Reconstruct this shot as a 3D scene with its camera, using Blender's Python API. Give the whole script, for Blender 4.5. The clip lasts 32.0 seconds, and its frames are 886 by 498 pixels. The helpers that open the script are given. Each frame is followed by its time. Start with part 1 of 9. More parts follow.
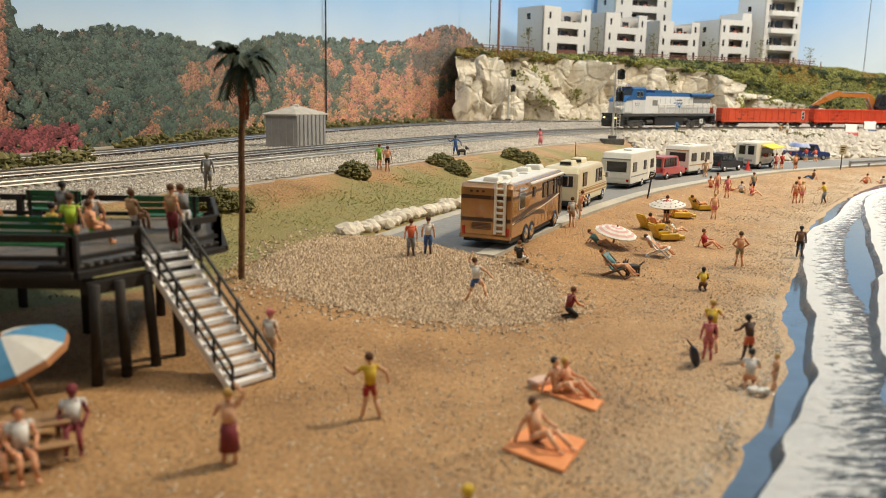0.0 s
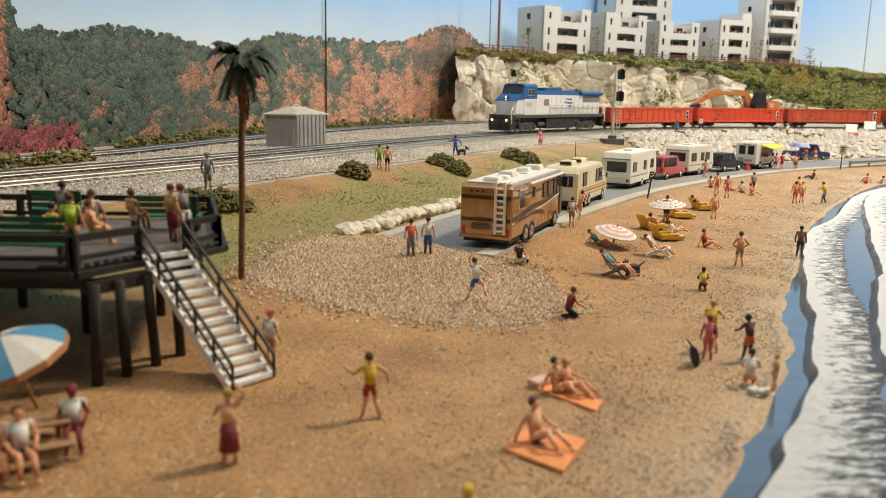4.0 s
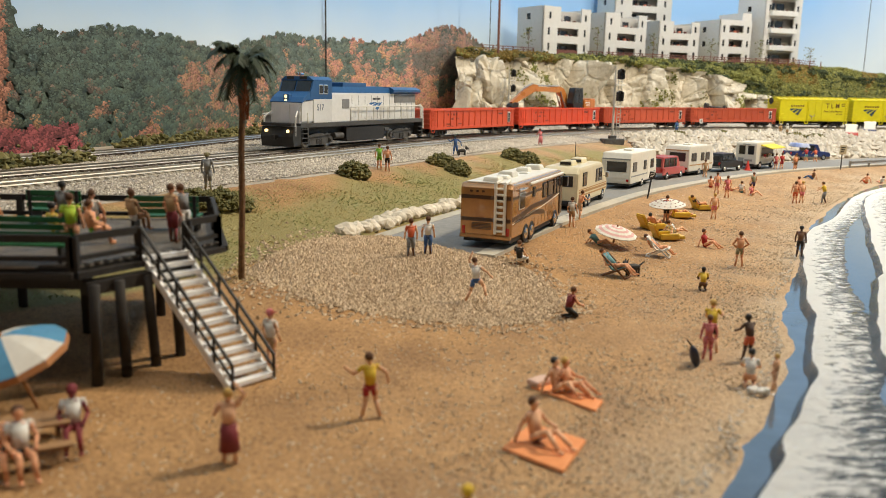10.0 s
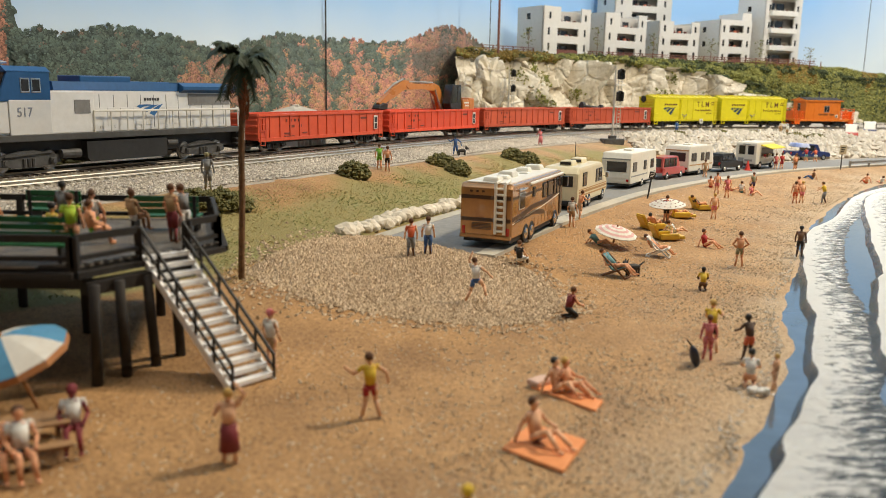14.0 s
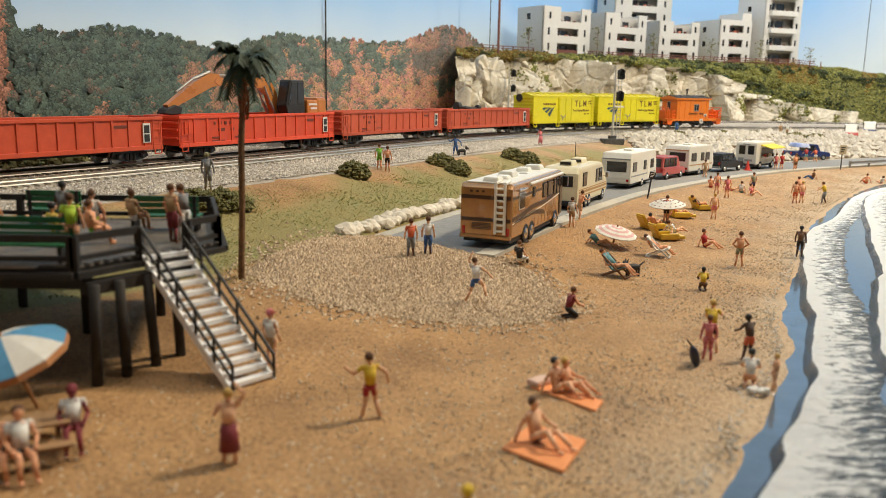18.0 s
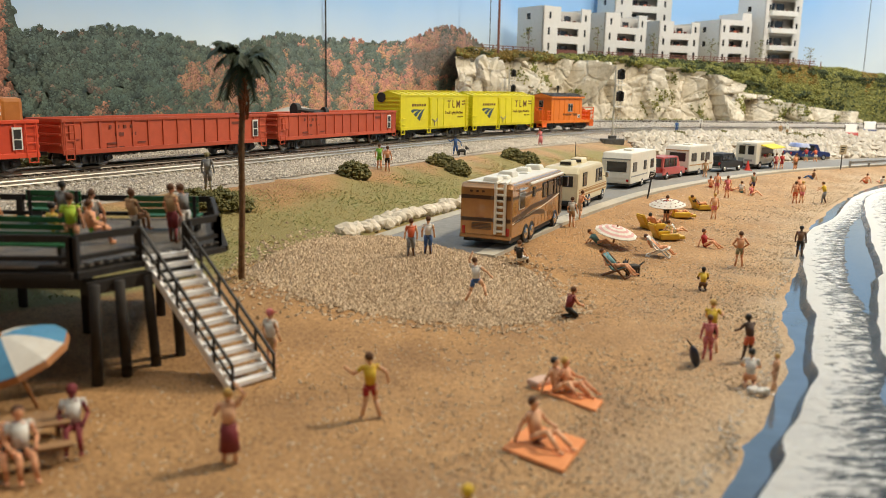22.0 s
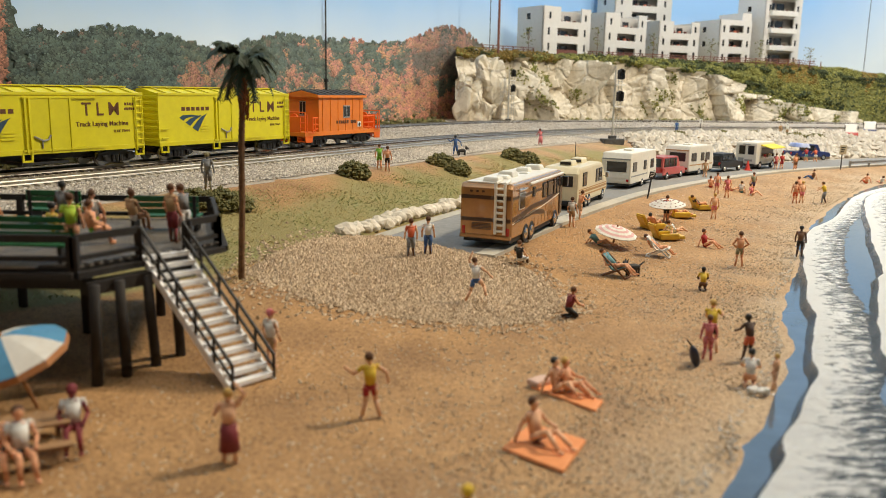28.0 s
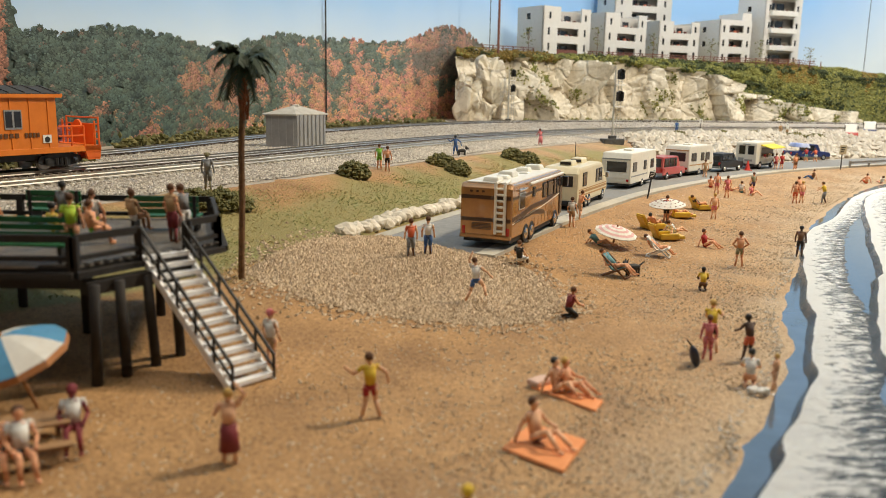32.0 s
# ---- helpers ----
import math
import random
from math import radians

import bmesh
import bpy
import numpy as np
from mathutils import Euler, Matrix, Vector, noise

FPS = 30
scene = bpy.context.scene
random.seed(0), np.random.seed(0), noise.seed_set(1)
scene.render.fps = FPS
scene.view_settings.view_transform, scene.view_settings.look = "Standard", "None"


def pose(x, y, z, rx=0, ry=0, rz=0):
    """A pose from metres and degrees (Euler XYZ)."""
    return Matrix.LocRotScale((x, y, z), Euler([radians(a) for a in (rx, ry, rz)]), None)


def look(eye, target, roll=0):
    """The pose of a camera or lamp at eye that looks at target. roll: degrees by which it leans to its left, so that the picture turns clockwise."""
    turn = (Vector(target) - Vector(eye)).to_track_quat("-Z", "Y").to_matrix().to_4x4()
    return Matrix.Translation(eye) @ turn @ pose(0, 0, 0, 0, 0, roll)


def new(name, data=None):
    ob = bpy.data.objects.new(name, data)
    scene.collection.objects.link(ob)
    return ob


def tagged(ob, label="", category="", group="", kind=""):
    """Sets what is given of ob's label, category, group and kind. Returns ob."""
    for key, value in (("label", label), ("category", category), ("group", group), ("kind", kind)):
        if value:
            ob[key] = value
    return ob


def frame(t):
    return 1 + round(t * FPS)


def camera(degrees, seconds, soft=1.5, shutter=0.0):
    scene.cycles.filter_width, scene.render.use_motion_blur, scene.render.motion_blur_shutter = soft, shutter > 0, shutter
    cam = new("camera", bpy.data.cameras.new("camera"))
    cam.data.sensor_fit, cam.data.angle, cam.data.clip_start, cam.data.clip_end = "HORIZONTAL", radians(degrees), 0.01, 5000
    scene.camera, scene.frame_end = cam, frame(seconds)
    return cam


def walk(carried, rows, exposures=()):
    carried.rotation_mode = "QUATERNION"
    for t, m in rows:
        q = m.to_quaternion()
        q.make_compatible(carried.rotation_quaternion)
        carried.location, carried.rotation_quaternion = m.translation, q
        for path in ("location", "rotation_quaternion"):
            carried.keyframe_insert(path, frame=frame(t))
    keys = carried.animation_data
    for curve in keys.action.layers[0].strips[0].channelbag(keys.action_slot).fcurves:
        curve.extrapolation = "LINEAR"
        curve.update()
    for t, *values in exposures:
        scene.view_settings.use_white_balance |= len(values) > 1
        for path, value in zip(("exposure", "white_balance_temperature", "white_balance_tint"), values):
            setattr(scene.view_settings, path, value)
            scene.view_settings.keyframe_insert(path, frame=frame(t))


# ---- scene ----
# A model railway in 1:87: lengths below are full-size metres, K brings them to the model's true size.
K = 1 / 87.1


def P(x, y, z, rx=0, ry=0, rz=0):
    return pose(x * K, y * K, z * K, rx, ry, rz)


# ---- camera ----
cam = camera(56.8, 32.0, soft=0.6)
EYE_Z = 8.35
cam.data.dof.use_dof = True
cam.data.dof.focus_distance = 54 * K
cam.data.dof.aperture_fstop = 19.0
_eye = (0, 0, EYE_Z * K)
_aim = (0, math.cos(0.1926), EYE_Z * K - math.sin(0.1926))
walk(cam, [(0.0, look(_eye, _aim, 1.05)), (32.0, look(_eye, _aim, 1.05))])

# ---- light: a warm ceiling spot bank to the right, unseen fill lamps added, a dim room ----
world = bpy.data.worlds.new("room_light")
scene.world = world
world.use_nodes = True
world.node_tree.nodes["Background"].inputs[0].default_value = (1.0, 0.93, 0.84, 1)
world.node_tree.nodes["Background"].inputs[1].default_value = 0.35


def area_lamp(name, x, y, z, tx, ty, tz, w, h, watt, colour):
    d = bpy.data.lights.new(name, "AREA")
    d.shape, d.size, d.size_y, d.energy, d.color = "RECTANGLE", w * K, h * K, watt, colour
    ob = new(name, d)
    ob.matrix_basis = look((x * K, y * K, z * K), (tx * K, ty * K, tz * K))
    return ob


area_lamp("ceiling_spot_bank", 68, 60, 90, 8, 58, 0, 12, 12, 24.5, (1.0, 0.87, 0.66))
# broad fill added overhead, unseen, to lift the sides facing the camera
area_lamp("ceiling_tube_panel", -6, 4, 126, -4, 66, 0, 120, 20, 6.3, (1.0, 0.875, 0.72))
# added fills, unseen: one brightens the backdrop and houses, one the left end
area_lamp("valance_lamp", 112, 118, 110, 128, 215, 22, 150, 6, 42, (1.0, 0.945, 0.86))
area_lamp("valance_lamp_left", -6, 24, 110, -16, 74, 3, 60, 6, 4.2, (1.0, 0.92, 0.78))
scene.view_settings.exposure = -0.55
# ---- plan: the line of the railway, heading by arc length ----
HEAD = (-0.147, 0.0967, 0.3405, 0.5628, 0.7881, 1.0008, 1.0967, 1.0511, 1.0022, 0.9534, 0.9045, 0.8556, 0.8068)
S0, DS = -190.0, 0.25
_ss = np.arange(S0, 200.0, DS)
_psi = np.interp(_ss, np.arange(-120, 146, 22.0), HEAD)
_psi = np.convolve(np.pad(_psi, 25, mode="edge"), np.ones(51) / 51, "valid")
_cx = np.cumsum(-np.cos(_psi)) * DS
_cy = np.cumsum(-np.sin(_psi)) * DS
_i0 = int(round(-S0 / DS))
_cx += -4.44 - _cx[_i0]
_cy += 78.79 - _cy[_i0]


def line(s, off=0.0):
    """Point and heading of the railway at arc length s, off metres to the far side."""
    x, y, a = np.interp(s, _ss, _cx), np.interp(s, _ss, _cy), np.interp(s, _ss, _psi)
    return x - off * math.sin(a), y + off * math.cos(a), a


def far_off(s):
    """Offset of the third, farther track."""
    return float(np.interp(s, [-190, -60, -45, 25, 70, 200], [22, 25.5, 25.5, 8.4, 4.5, 4.4]))


ROAD = ((-1.0, 38.5), (1.6, 44.3), (5.0, 51.2), (8.6, 57.6), (12.4, 63.8), (17.5, 70.5), (24, 77.8), (32, 85.5), (40, 91.2), (49, 96.8), (62, 103), (90, 112), (130, 120))
TOE = ((-48, -12), (-40, 0), (-24, 15), (-15, 25), (-9.5, 31), (-6.9, 36.2))
SHORE = ((1.5, 4), (3.6, 11), (5.33, 15.5), (6.08, 16.9), (6.85, 17.8), (7.48, 19.35), (8.46, 21.2), (9.62, 22.8), (10.72, 25.0), (11.6, 26.6), (12.17, 28.7), (12.9, 30.7), (14.7, 34.8), (16.5, 37.85), (18.3, 41.7), (19.7, 45.2), (24.6, 54.5), (30.9, 64.5), (38.6, 75.4), (44.4, 81.8), (60, 92), (90, 100), (140, 106))
ROAD_W = 7.4


def smooth_path(pts, n=8):
    """Catmull-Rom through the points."""
    p = np.array([pts[0], *pts, pts[-1]], float)
    out = []
    for i in range(1, len(p) - 2):
        for k in range(n):
            t = k / n
            a, b, c, d = p[i - 1], p[i], p[i + 1], p[i + 2]
            out.append(0.5 * (2 * b + (c - a) * t + (2 * a - 5 * b + 4 * c - d) * t * t + (3 * b - a - 3 * c + d) * t ** 3))
    out.append(p[-2])
    return np.array(out)


def side_of(X, Y, path):
    """Signed distance to a path: positive on its right-hand side, and the index of the nearest point."""
    best = np.full(X.shape, 1e9)
    sign = np.ones(X.shape)
    idx = np.zeros(X.shape)
    for i in range(len(path) - 1):
        (ax, ay), (bx, by) = path[i], path[i + 1]
        dx, dy = bx - ax, by - ay
        L = dx * dx + dy * dy
        t = np.clip(((X - ax) * dx + (Y - ay) * dy) / L, 0, 1)
        qx, qy = X - ax - t * dx, Y - ay - t * dy
        d = np.hypot(qx, qy)
        m = d < best - 1e-9
        best = np.where(m, d, best)
        sign = np.where(m, np.where(qx * dy - qy * dx >= 0, 1, -1), sign)
        idx = np.where(m, i + t, idx)
    return best * sign, idx


TRACK_PATH = np.stack([_cx[::16], _cy[::16]], 1)[::-1]
ROAD_PATH = smooth_path(ROAD)
_n = np.gradient(ROAD_PATH, axis=0)
_n /= np.linalg.norm(_n, axis=1)[:, None]
ROAD_LEFT = ROAD_PATH + np.stack([-_n[:, 1], _n[:, 0]], 1) * ROAD_W / 2
ROAD_RIGHT = ROAD_PATH - np.stack([-_n[:, 1], _n[:, 0]], 1) * ROAD_W / 2
BERM_PATH = np.concatenate([smooth_path(TOE), ROAD_LEFT])
SHORE_PATH = smooth_path(SHORE)


def sm(t):
    t = np.clip(t, 0, 1)
    return t * t * (3 - 2 * t)


def land(X, Y):
    """Height of the scenery at a place."""
    X, Y = np.asarray(X, float), np.asarray(Y, float)
    q, _ = side_of(X, Y, TRACK_PATH)
    b, ib = side_of(X, Y, BERM_PATH)
    c, _ = side_of(X, Y, SHORE_PATH)
    toe = np.interp(X, [-10, 10, 25, 45], [9.6, 9.0, 8.2, 7.4])
    bed = 3.2 - 0.3 * sm((q - 5.6) / (toe - 5.6))
    zb = np.interp(ib, [0, 44, 60], [0.9, 0.95, 0.8])
    t = np.clip((q - toe) / np.maximum(q - toe - b, 0.01), 0, 1)
    slope = 2.9 + (zb - 2.9) * (0.35 * t + 0.65 * sm(t))
    z = np.where(q < toe, bed, slope)
    r, ir = side_of(X, Y, ROAD_PATH)
    run = np.where(ir > 0.01, b - ROAD_W, b - 2.0)
    zt = np.where(ir > 0.01, 0.72, 0.9)
    low = np.clip(run, 0, None) / np.maximum(np.clip(run, 0, None) - np.minimum(c, -0.01), 0.01)
    beach = 0.03 + (zt - 0.03) * (1 - low) ** np.where(ir > 0.01, 2.0, 3.2)
    beach = np.where(c > 0, 0.03 - 0.16 * c, beach)
    z = np.where((b > 0) & (q > toe), np.where(run < 0, zt, beach), z)
    z = z + np.where((ir < 0.01) & (c < 0), 0.5 * np.exp(-((X + 0.6) ** 2 / 26 + (Y - 37) ** 2 / 22)), 0)
    return np.maximum(z, -0.8)
# ---- materials ----
MATS = {}


def mat(name, c1, c2=None, rough=0.6, metal=0.0, grain=3.0, blotch=0.25, bump=0.15, spot=None, coat=0.0, c3=None):
    """A painted or natural surface: two colours mixed by fine grain and by larger stains, with matching relief. grain and blotch: per metre."""
    if name in MATS:
        return MATS[name]
    m = bpy.data.materials.new(name)
    m.use_nodes = True
    nt = m.node_tree
    n, l = nt.nodes, nt.links
    b = n["Principled BSDF"]
    c2 = c2 or tuple(v * 0.72 for v in c1)
    co = n.new("ShaderNodeTexCoord")
    fine = n.new("ShaderNodeTexNoise")
    fine.inputs["Scale"].default_value, fine.inputs["Detail"].default_value, fine.inputs["Roughness"].default_value = grain / K, 4, 0.65
    big = n.new("ShaderNodeTexNoise")
    big.inputs["Scale"].default_value, big.inputs["Detail"].default_value = blotch / K, 3
    info = n.new("ShaderNodeObjectInfo")
    l.new(co.outputs["Object"], fine.inputs["Vector"])
    l.new(co.outputs["Object"], big.inputs["Vector"])
    mix = n.new("ShaderNodeMath")
    mix.operation = "MULTIPLY_ADD"
    l.new(fine.outputs[0], mix.inputs[0])
    mix.inputs[1].default_value = 0.55
    half = n.new("ShaderNodeMath")
    half.operation = "MULTIPLY"
    half.inputs[1].default_value = 0.45
    l.new(big.outputs[0], half.inputs[0])
    l.new(half.outputs[0], mix.inputs[2])
    ramp = n.new("ShaderNodeValToRGB")
    ramp.color_ramp.elements[0].position, ramp.color_ramp.elements[1].position = 0.36, 0.62
    ramp.color_ramp.elements[0].color, ramp.color_ramp.elements[1].color = (*c2, 1), (*c1, 1)
    if c3:
        e = ramp.color_ramp.elements.new(0.5)
        e.color = (*c3, 1)
    l.new(mix.outputs[0], ramp.inputs[0])
    hsv = n.new("ShaderNodeHueSaturation")
    val = n.new("ShaderNodeMapRange")
    val.inputs[3].default_value, val.inputs[4].default_value = 0.92, 1.08
    l.new(info.outputs["Random"], val.inputs[0])
    l.new(val.outputs[0], hsv.inputs["Value"])
    l.new(ramp.outputs[0], hsv.inputs["Color"])
    l.new(hsv.outputs[0], b.inputs["Base Color"])
    b.inputs["Metallic"].default_value = metal
    rr = n.new("ShaderNodeMapRange")
    rr.inputs[3].default_value, rr.inputs[4].default_value = max(rough - 0.12, 0.03), min(rough + 0.12, 1)
    l.new(big.outputs[0], rr.inputs[0])
    l.new(rr.outputs[0], b.inputs["Roughness"])
    b.inputs["Coat Weight"].default_value = coat
    if bump:
        bp = n.new("ShaderNodeBump")
        bp.inputs["Strength"].default_value, bp.inputs["Distance"].default_value = bump, 0.05 * K
        l.new(fine.outputs[0], bp.inputs["Height"])
        l.new(bp.outputs[0], b.inputs["Normal"])
    MATS[name] = m
    return m


def island(name, c1, c2, c3=None, rough=0.85, grain=4.0, bump=0.3, sat=1.0):
    """Loose pieces in one mesh: each island its own tone between the colours, with grain on it."""
    m = mat(name, c1, c2, rough, grain=grain, bump=bump)
    n, l = m.node_tree.nodes, m.node_tree.links
    geo = n.new("ShaderNodeNewGeometry")
    r2 = n.new("ShaderNodeValToRGB")
    r2.color_ramp.elements[0].color, r2.color_ramp.elements[1].color = (*c2, 1), (*c1, 1)
    if c3:
        e = r2.color_ramp.elements.new(0.55)
        e.color = (*c3, 1)
    l.new(geo.outputs["Random Per Island"], r2.inputs[0])
    mx = n.new("ShaderNodeMix")
    mx.data_type = "RGBA"
    mx.inputs[0].default_value = 0.7
    ramp = [k for k in n if k.bl_idname == "ShaderNodeValToRGB"][0]
    hsv = [k for k in n if k.bl_idname == "ShaderNodeHueSaturation"][0]
    l.new(ramp.outputs[0], mx.inputs[6])
    l.new(r2.outputs[0], mx.inputs[7])
    l.new(mx.outputs[2], hsv.inputs["Color"])
    return m


def glow(name, c, strength):
    m = bpy.data.materials.new(name)
    m.use_nodes = True
    b = m.node_tree.nodes["Principled BSDF"]
    b.inputs["Base Color"].default_value = (*c, 1)
    b.inputs["Emission Color"].default_value = (*c, 1)
    b.inputs["Emission Strength"].default_value = strength
    return m


SAND = mat("beach_sand", (0.48, 0.272, 0.112), (0.24, 0.122, 0.045), 0.95, grain=11.0, blotch=0.35, bump=0.9, c3=(0.395, 0.217, 0.086))
BALLAST_BED = mat("ballast_bed", (0.50, 0.43, 0.34), (0.25, 0.21, 0.165), 0.95, grain=5, bump=0.8)
BALLAST = island("ballast_stone", (0.74, 0.67, 0.56), (0.18, 0.155, 0.13), (0.44, 0.39, 0.325))
PEBBLE = island("pale_pebble", (0.72, 0.56, 0.38), (0.28, 0.19, 0.11), (0.53, 0.395, 0.255))
RIPRAP = island("white_rock", (0.66, 0.61, 0.52), (0.40, 0.35, 0.28), grain=2.0, bump=0.4)
CLIFF = mat("plaster_cliff", (0.76, 0.69, 0.555), (0.48, 0.405, 0.285), 0.9, grain=1.6, blotch=0.22, bump=0.45, c3=(0.69, 0.615, 0.48))
def craggy(m):
    """Adds cracks and facets to a rock's relief."""
    n, l = m.node_tree.nodes, m.node_tree.links
    co = n.new("ShaderNodeTexCoord")
    vo = n.new("ShaderNodeTexVoronoi")
    vo.feature = "DISTANCE_TO_EDGE"
    vo.inputs["Scale"].default_value = 0.2 / K
    wob = n.new("ShaderNodeTexNoise")
    wob.inputs["Scale"].default_value = 0.5 / K
    mixv = n.new("ShaderNodeMix")
    mixv.data_type = "VECTOR"
    mixv.inputs[0].default_value = 0.02
    l.new(co.outputs["Object"], wob.inputs["Vector"])
    l.new(co.outputs["Object"], mixv.inputs[4])
    l.new(wob.outputs["Color"], mixv.inputs[5])
    l.new(mixv.outputs[1], vo.inputs["Vector"])
    mr = n.new("ShaderNodeMapRange")
    mr.inputs[2].default_value = 0.08
    l.new(vo.outputs["Distance"], mr.inputs[0])
    old = [k for k in n if k.bl_idname == "ShaderNodeBump"][0]
    bp = n.new("ShaderNodeBump")
    bp.inputs["Strength"].default_value, bp.inputs["Distance"].default_value = 0.8, 0.3 * K
    l.new(mr.outputs[0], bp.inputs["Height"])
    l.new(old.outputs[0], bp.inputs["Normal"])
    l.new(bp.outputs[0], n["Principled BSDF"].inputs["Normal"])


craggy(CLIFF)
def speckled(m, cell=7.0, amount=0.55):
    """Coarse grains: every cell of the sand its own tone and a little relief."""
    n, l = m.node_tree.nodes, m.node_tree.links
    co = n.new("ShaderNodeTexCoord")
    vo = n.new("ShaderNodeTexVoronoi")
    vo.inputs["Scale"].default_value = cell / K
    l.new(co.outputs["Object"], vo.inputs["Vector"])
    bw = n.new("ShaderNodeRGBToBW")
    l.new(vo.outputs["Color"], bw.inputs[0])
    r = n.new("ShaderNodeValToRGB")
    e = r.color_ramp.elements
    e[0].position, e[0].color = 0.16, (0.36, 0.31, 0.27, 1)
    e[1].position, e[1].color = 0.86, (1.35, 1.38, 1.42, 1)
    for p, c in ((0.3, 0.92), (0.68, 1.0)):
        q = e.new(p)
        q.color = (c, c, c, 1)
    l.new(bw.outputs[0], r.inputs[0])
    mx = n.new("ShaderNodeMix")
    mx.data_type, mx.blend_type = "RGBA", "MULTIPLY"
    mx.inputs[0].default_value = amount
    b = n["Principled BSDF"]
    l.new(b.inputs["Base Color"].links[0].from_socket, mx.inputs[6])
    l.new(r.outputs[0], mx.inputs[7])
    l.new(mx.outputs[2], b.inputs["Base Color"])
    old = b.inputs["Normal"].links[0].from_socket
    bp = n.new("ShaderNodeBump")
    bp.inputs["Strength"].default_value, bp.inputs["Distance"].default_value = 0.5, 0.06 * K
    l.new(bw.outputs[0], bp.inputs["Height"])
    l.new(old, bp.inputs["Normal"])
    l.new(bp.outputs[0], b.inputs["Normal"])


speckled(SAND, 13.0, 0.6)


def pale_sand(m, pale):
    """Paler tone in the sand: crushed shell towards the waterline, and again over the far beach."""
    n, l = m.node_tree.nodes, m.node_tree.links
    a = n.new("ShaderNodeAttribute")
    a.attribute_name = "pale_sand"
    b = n["Principled BSDF"]
    last = b.inputs["Base Color"].links[0].from_node
    first = last.inputs[6].links[0].from_socket
    mx = n.new("ShaderNodeMix")
    mx.data_type = "RGBA"
    mx.inputs[7].default_value = (*pale, 1)
    sc = n.new("ShaderNodeMath")
    sc.operation = "MULTIPLY"
    sc.inputs[1].default_value = 0.8
    l.new(a.outputs["Fac"], sc.inputs[0])
    l.new(sc.outputs[0], mx.inputs[0])
    l.new(first, mx.inputs[6])
    l.new(mx.outputs[2], last.inputs[6])


pale_sand(SAND, (0.52, 0.40, 0.27))


def turfy(m, green):
    """Ground foam sifted over the sand of the embankment."""
    n, l = m.node_tree.nodes, m.node_tree.links
    a = n.new("ShaderNodeAttribute")
    a.attribute_name = "turf"
    b = n["Principled BSDF"]
    first = b.inputs["Base Color"].links[0].from_socket
    mx = n.new("ShaderNodeMix")
    mx.data_type = "RGBA"
    mx.inputs[7].default_value = (*green, 1)
    l.new(a.outputs["Fac"], mx.inputs[0])
    l.new(first, mx.inputs[6])
    l.new(mx.outputs[2], b.inputs["Base Color"])


turfy(SAND, (0.255, 0.23, 0.085))
ASPHALT = mat("road_surface", (0.30, 0.29, 0.27), (0.21, 0.205, 0.195), 0.85, grain=4, bump=0.15)
KERB = mat("concrete_strip", (0.50, 0.46, 0.38), (0.36, 0.33, 0.27), 0.85, grain=4, bump=0.2)
RAIL = mat("rail_nickel", (0.62, 0.59, 0.53), (0.40, 0.36, 0.31), 0.32, 0.9, grain=3, bump=0.05)
TIE = mat("pale_tie", (0.52, 0.47, 0.38), (0.33, 0.28, 0.21), 0.9, grain=4, bump=0.3)
TIE_DARK = mat("dark_tie", (0.12, 0.09, 0.07), (0.05, 0.04, 0.03), 0.9, grain=4, bump=0.3)
STUCCO = mat("white_stucco", (0.65, 0.63, 0.59), (0.56, 0.545, 0.505), 0.85, grain=2, blotch=0.1, bump=0.12)
GLASS_DARK = mat("dark_glass", (0.035, 0.035, 0.038), (0.02, 0.02, 0.022), 0.12, bump=0)
BLACK = mat("black_plastic", (0.03, 0.028, 0.026), (0.015, 0.014, 0.013), 0.6)
DECKWOOD = mat("deck_black_wood", (0.028, 0.023, 0.019), (0.014, 0.011, 0.009), 0.75, grain=3, bump=0.25)
FADED = mat("faded_deck_boards", (0.20, 0.17, 0.135), (0.11, 0.09, 0.07), 0.6, grain=3, bump=0.3)
WHITE = mat("white_plastic", (0.80, 0.78, 0.73), (0.70, 0.67, 0.61), 0.45, bump=0.05)
CHROME = mat("chrome", (0.75, 0.74, 0.72), (0.6, 0.6, 0.6), 0.2, 1.0, bump=0)
RUBBER = mat("rubber", (0.03, 0.03, 0.03), (0.02, 0.02, 0.02), 0.8)
STEEL = mat("galvanised_steel", (0.42, 0.41, 0.38), (0.30, 0.29, 0.27), 0.5, 0.6, bump=0.1)
BARK = mat("palm_bark", (0.27, 0.145, 0.065), (0.10, 0.055, 0.027), 0.9, grain=3, bump=0.8)
PALM = mat("palm_leaf", (0.045, 0.07, 0.032), (0.018, 0.03, 0.015), 0.6, grain=3)
BUSH = island("bush_foam", (0.25, 0.21, 0.075), (0.06, 0.062, 0.02), (0.135, 0.13, 0.04))
GREEN_BUSH = island("green_foliage_foam", (0.30, 0.28, 0.065), (0.085, 0.10, 0.025), (0.185, 0.185, 0.045))
HEDGE = island("dark_hedge_foam", (0.085, 0.10, 0.028), (0.02, 0.03, 0.01), (0.045, 0.06, 0.018))
YELLOW_BUSH = island("ochre_foliage_foam", (0.33, 0.20, 0.035), (0.10, 0.075, 0.016), (0.19, 0.13, 0.025))
GRASS = island("green_turf", (0.42, 0.41, 0.16), (0.26, 0.30, 0.125), (0.34, 0.355, 0.14))
STRAW = island("straw_turf", (0.60, 0.47, 0.21), (0.42, 0.34, 0.14), (0.50, 0.40, 0.17))
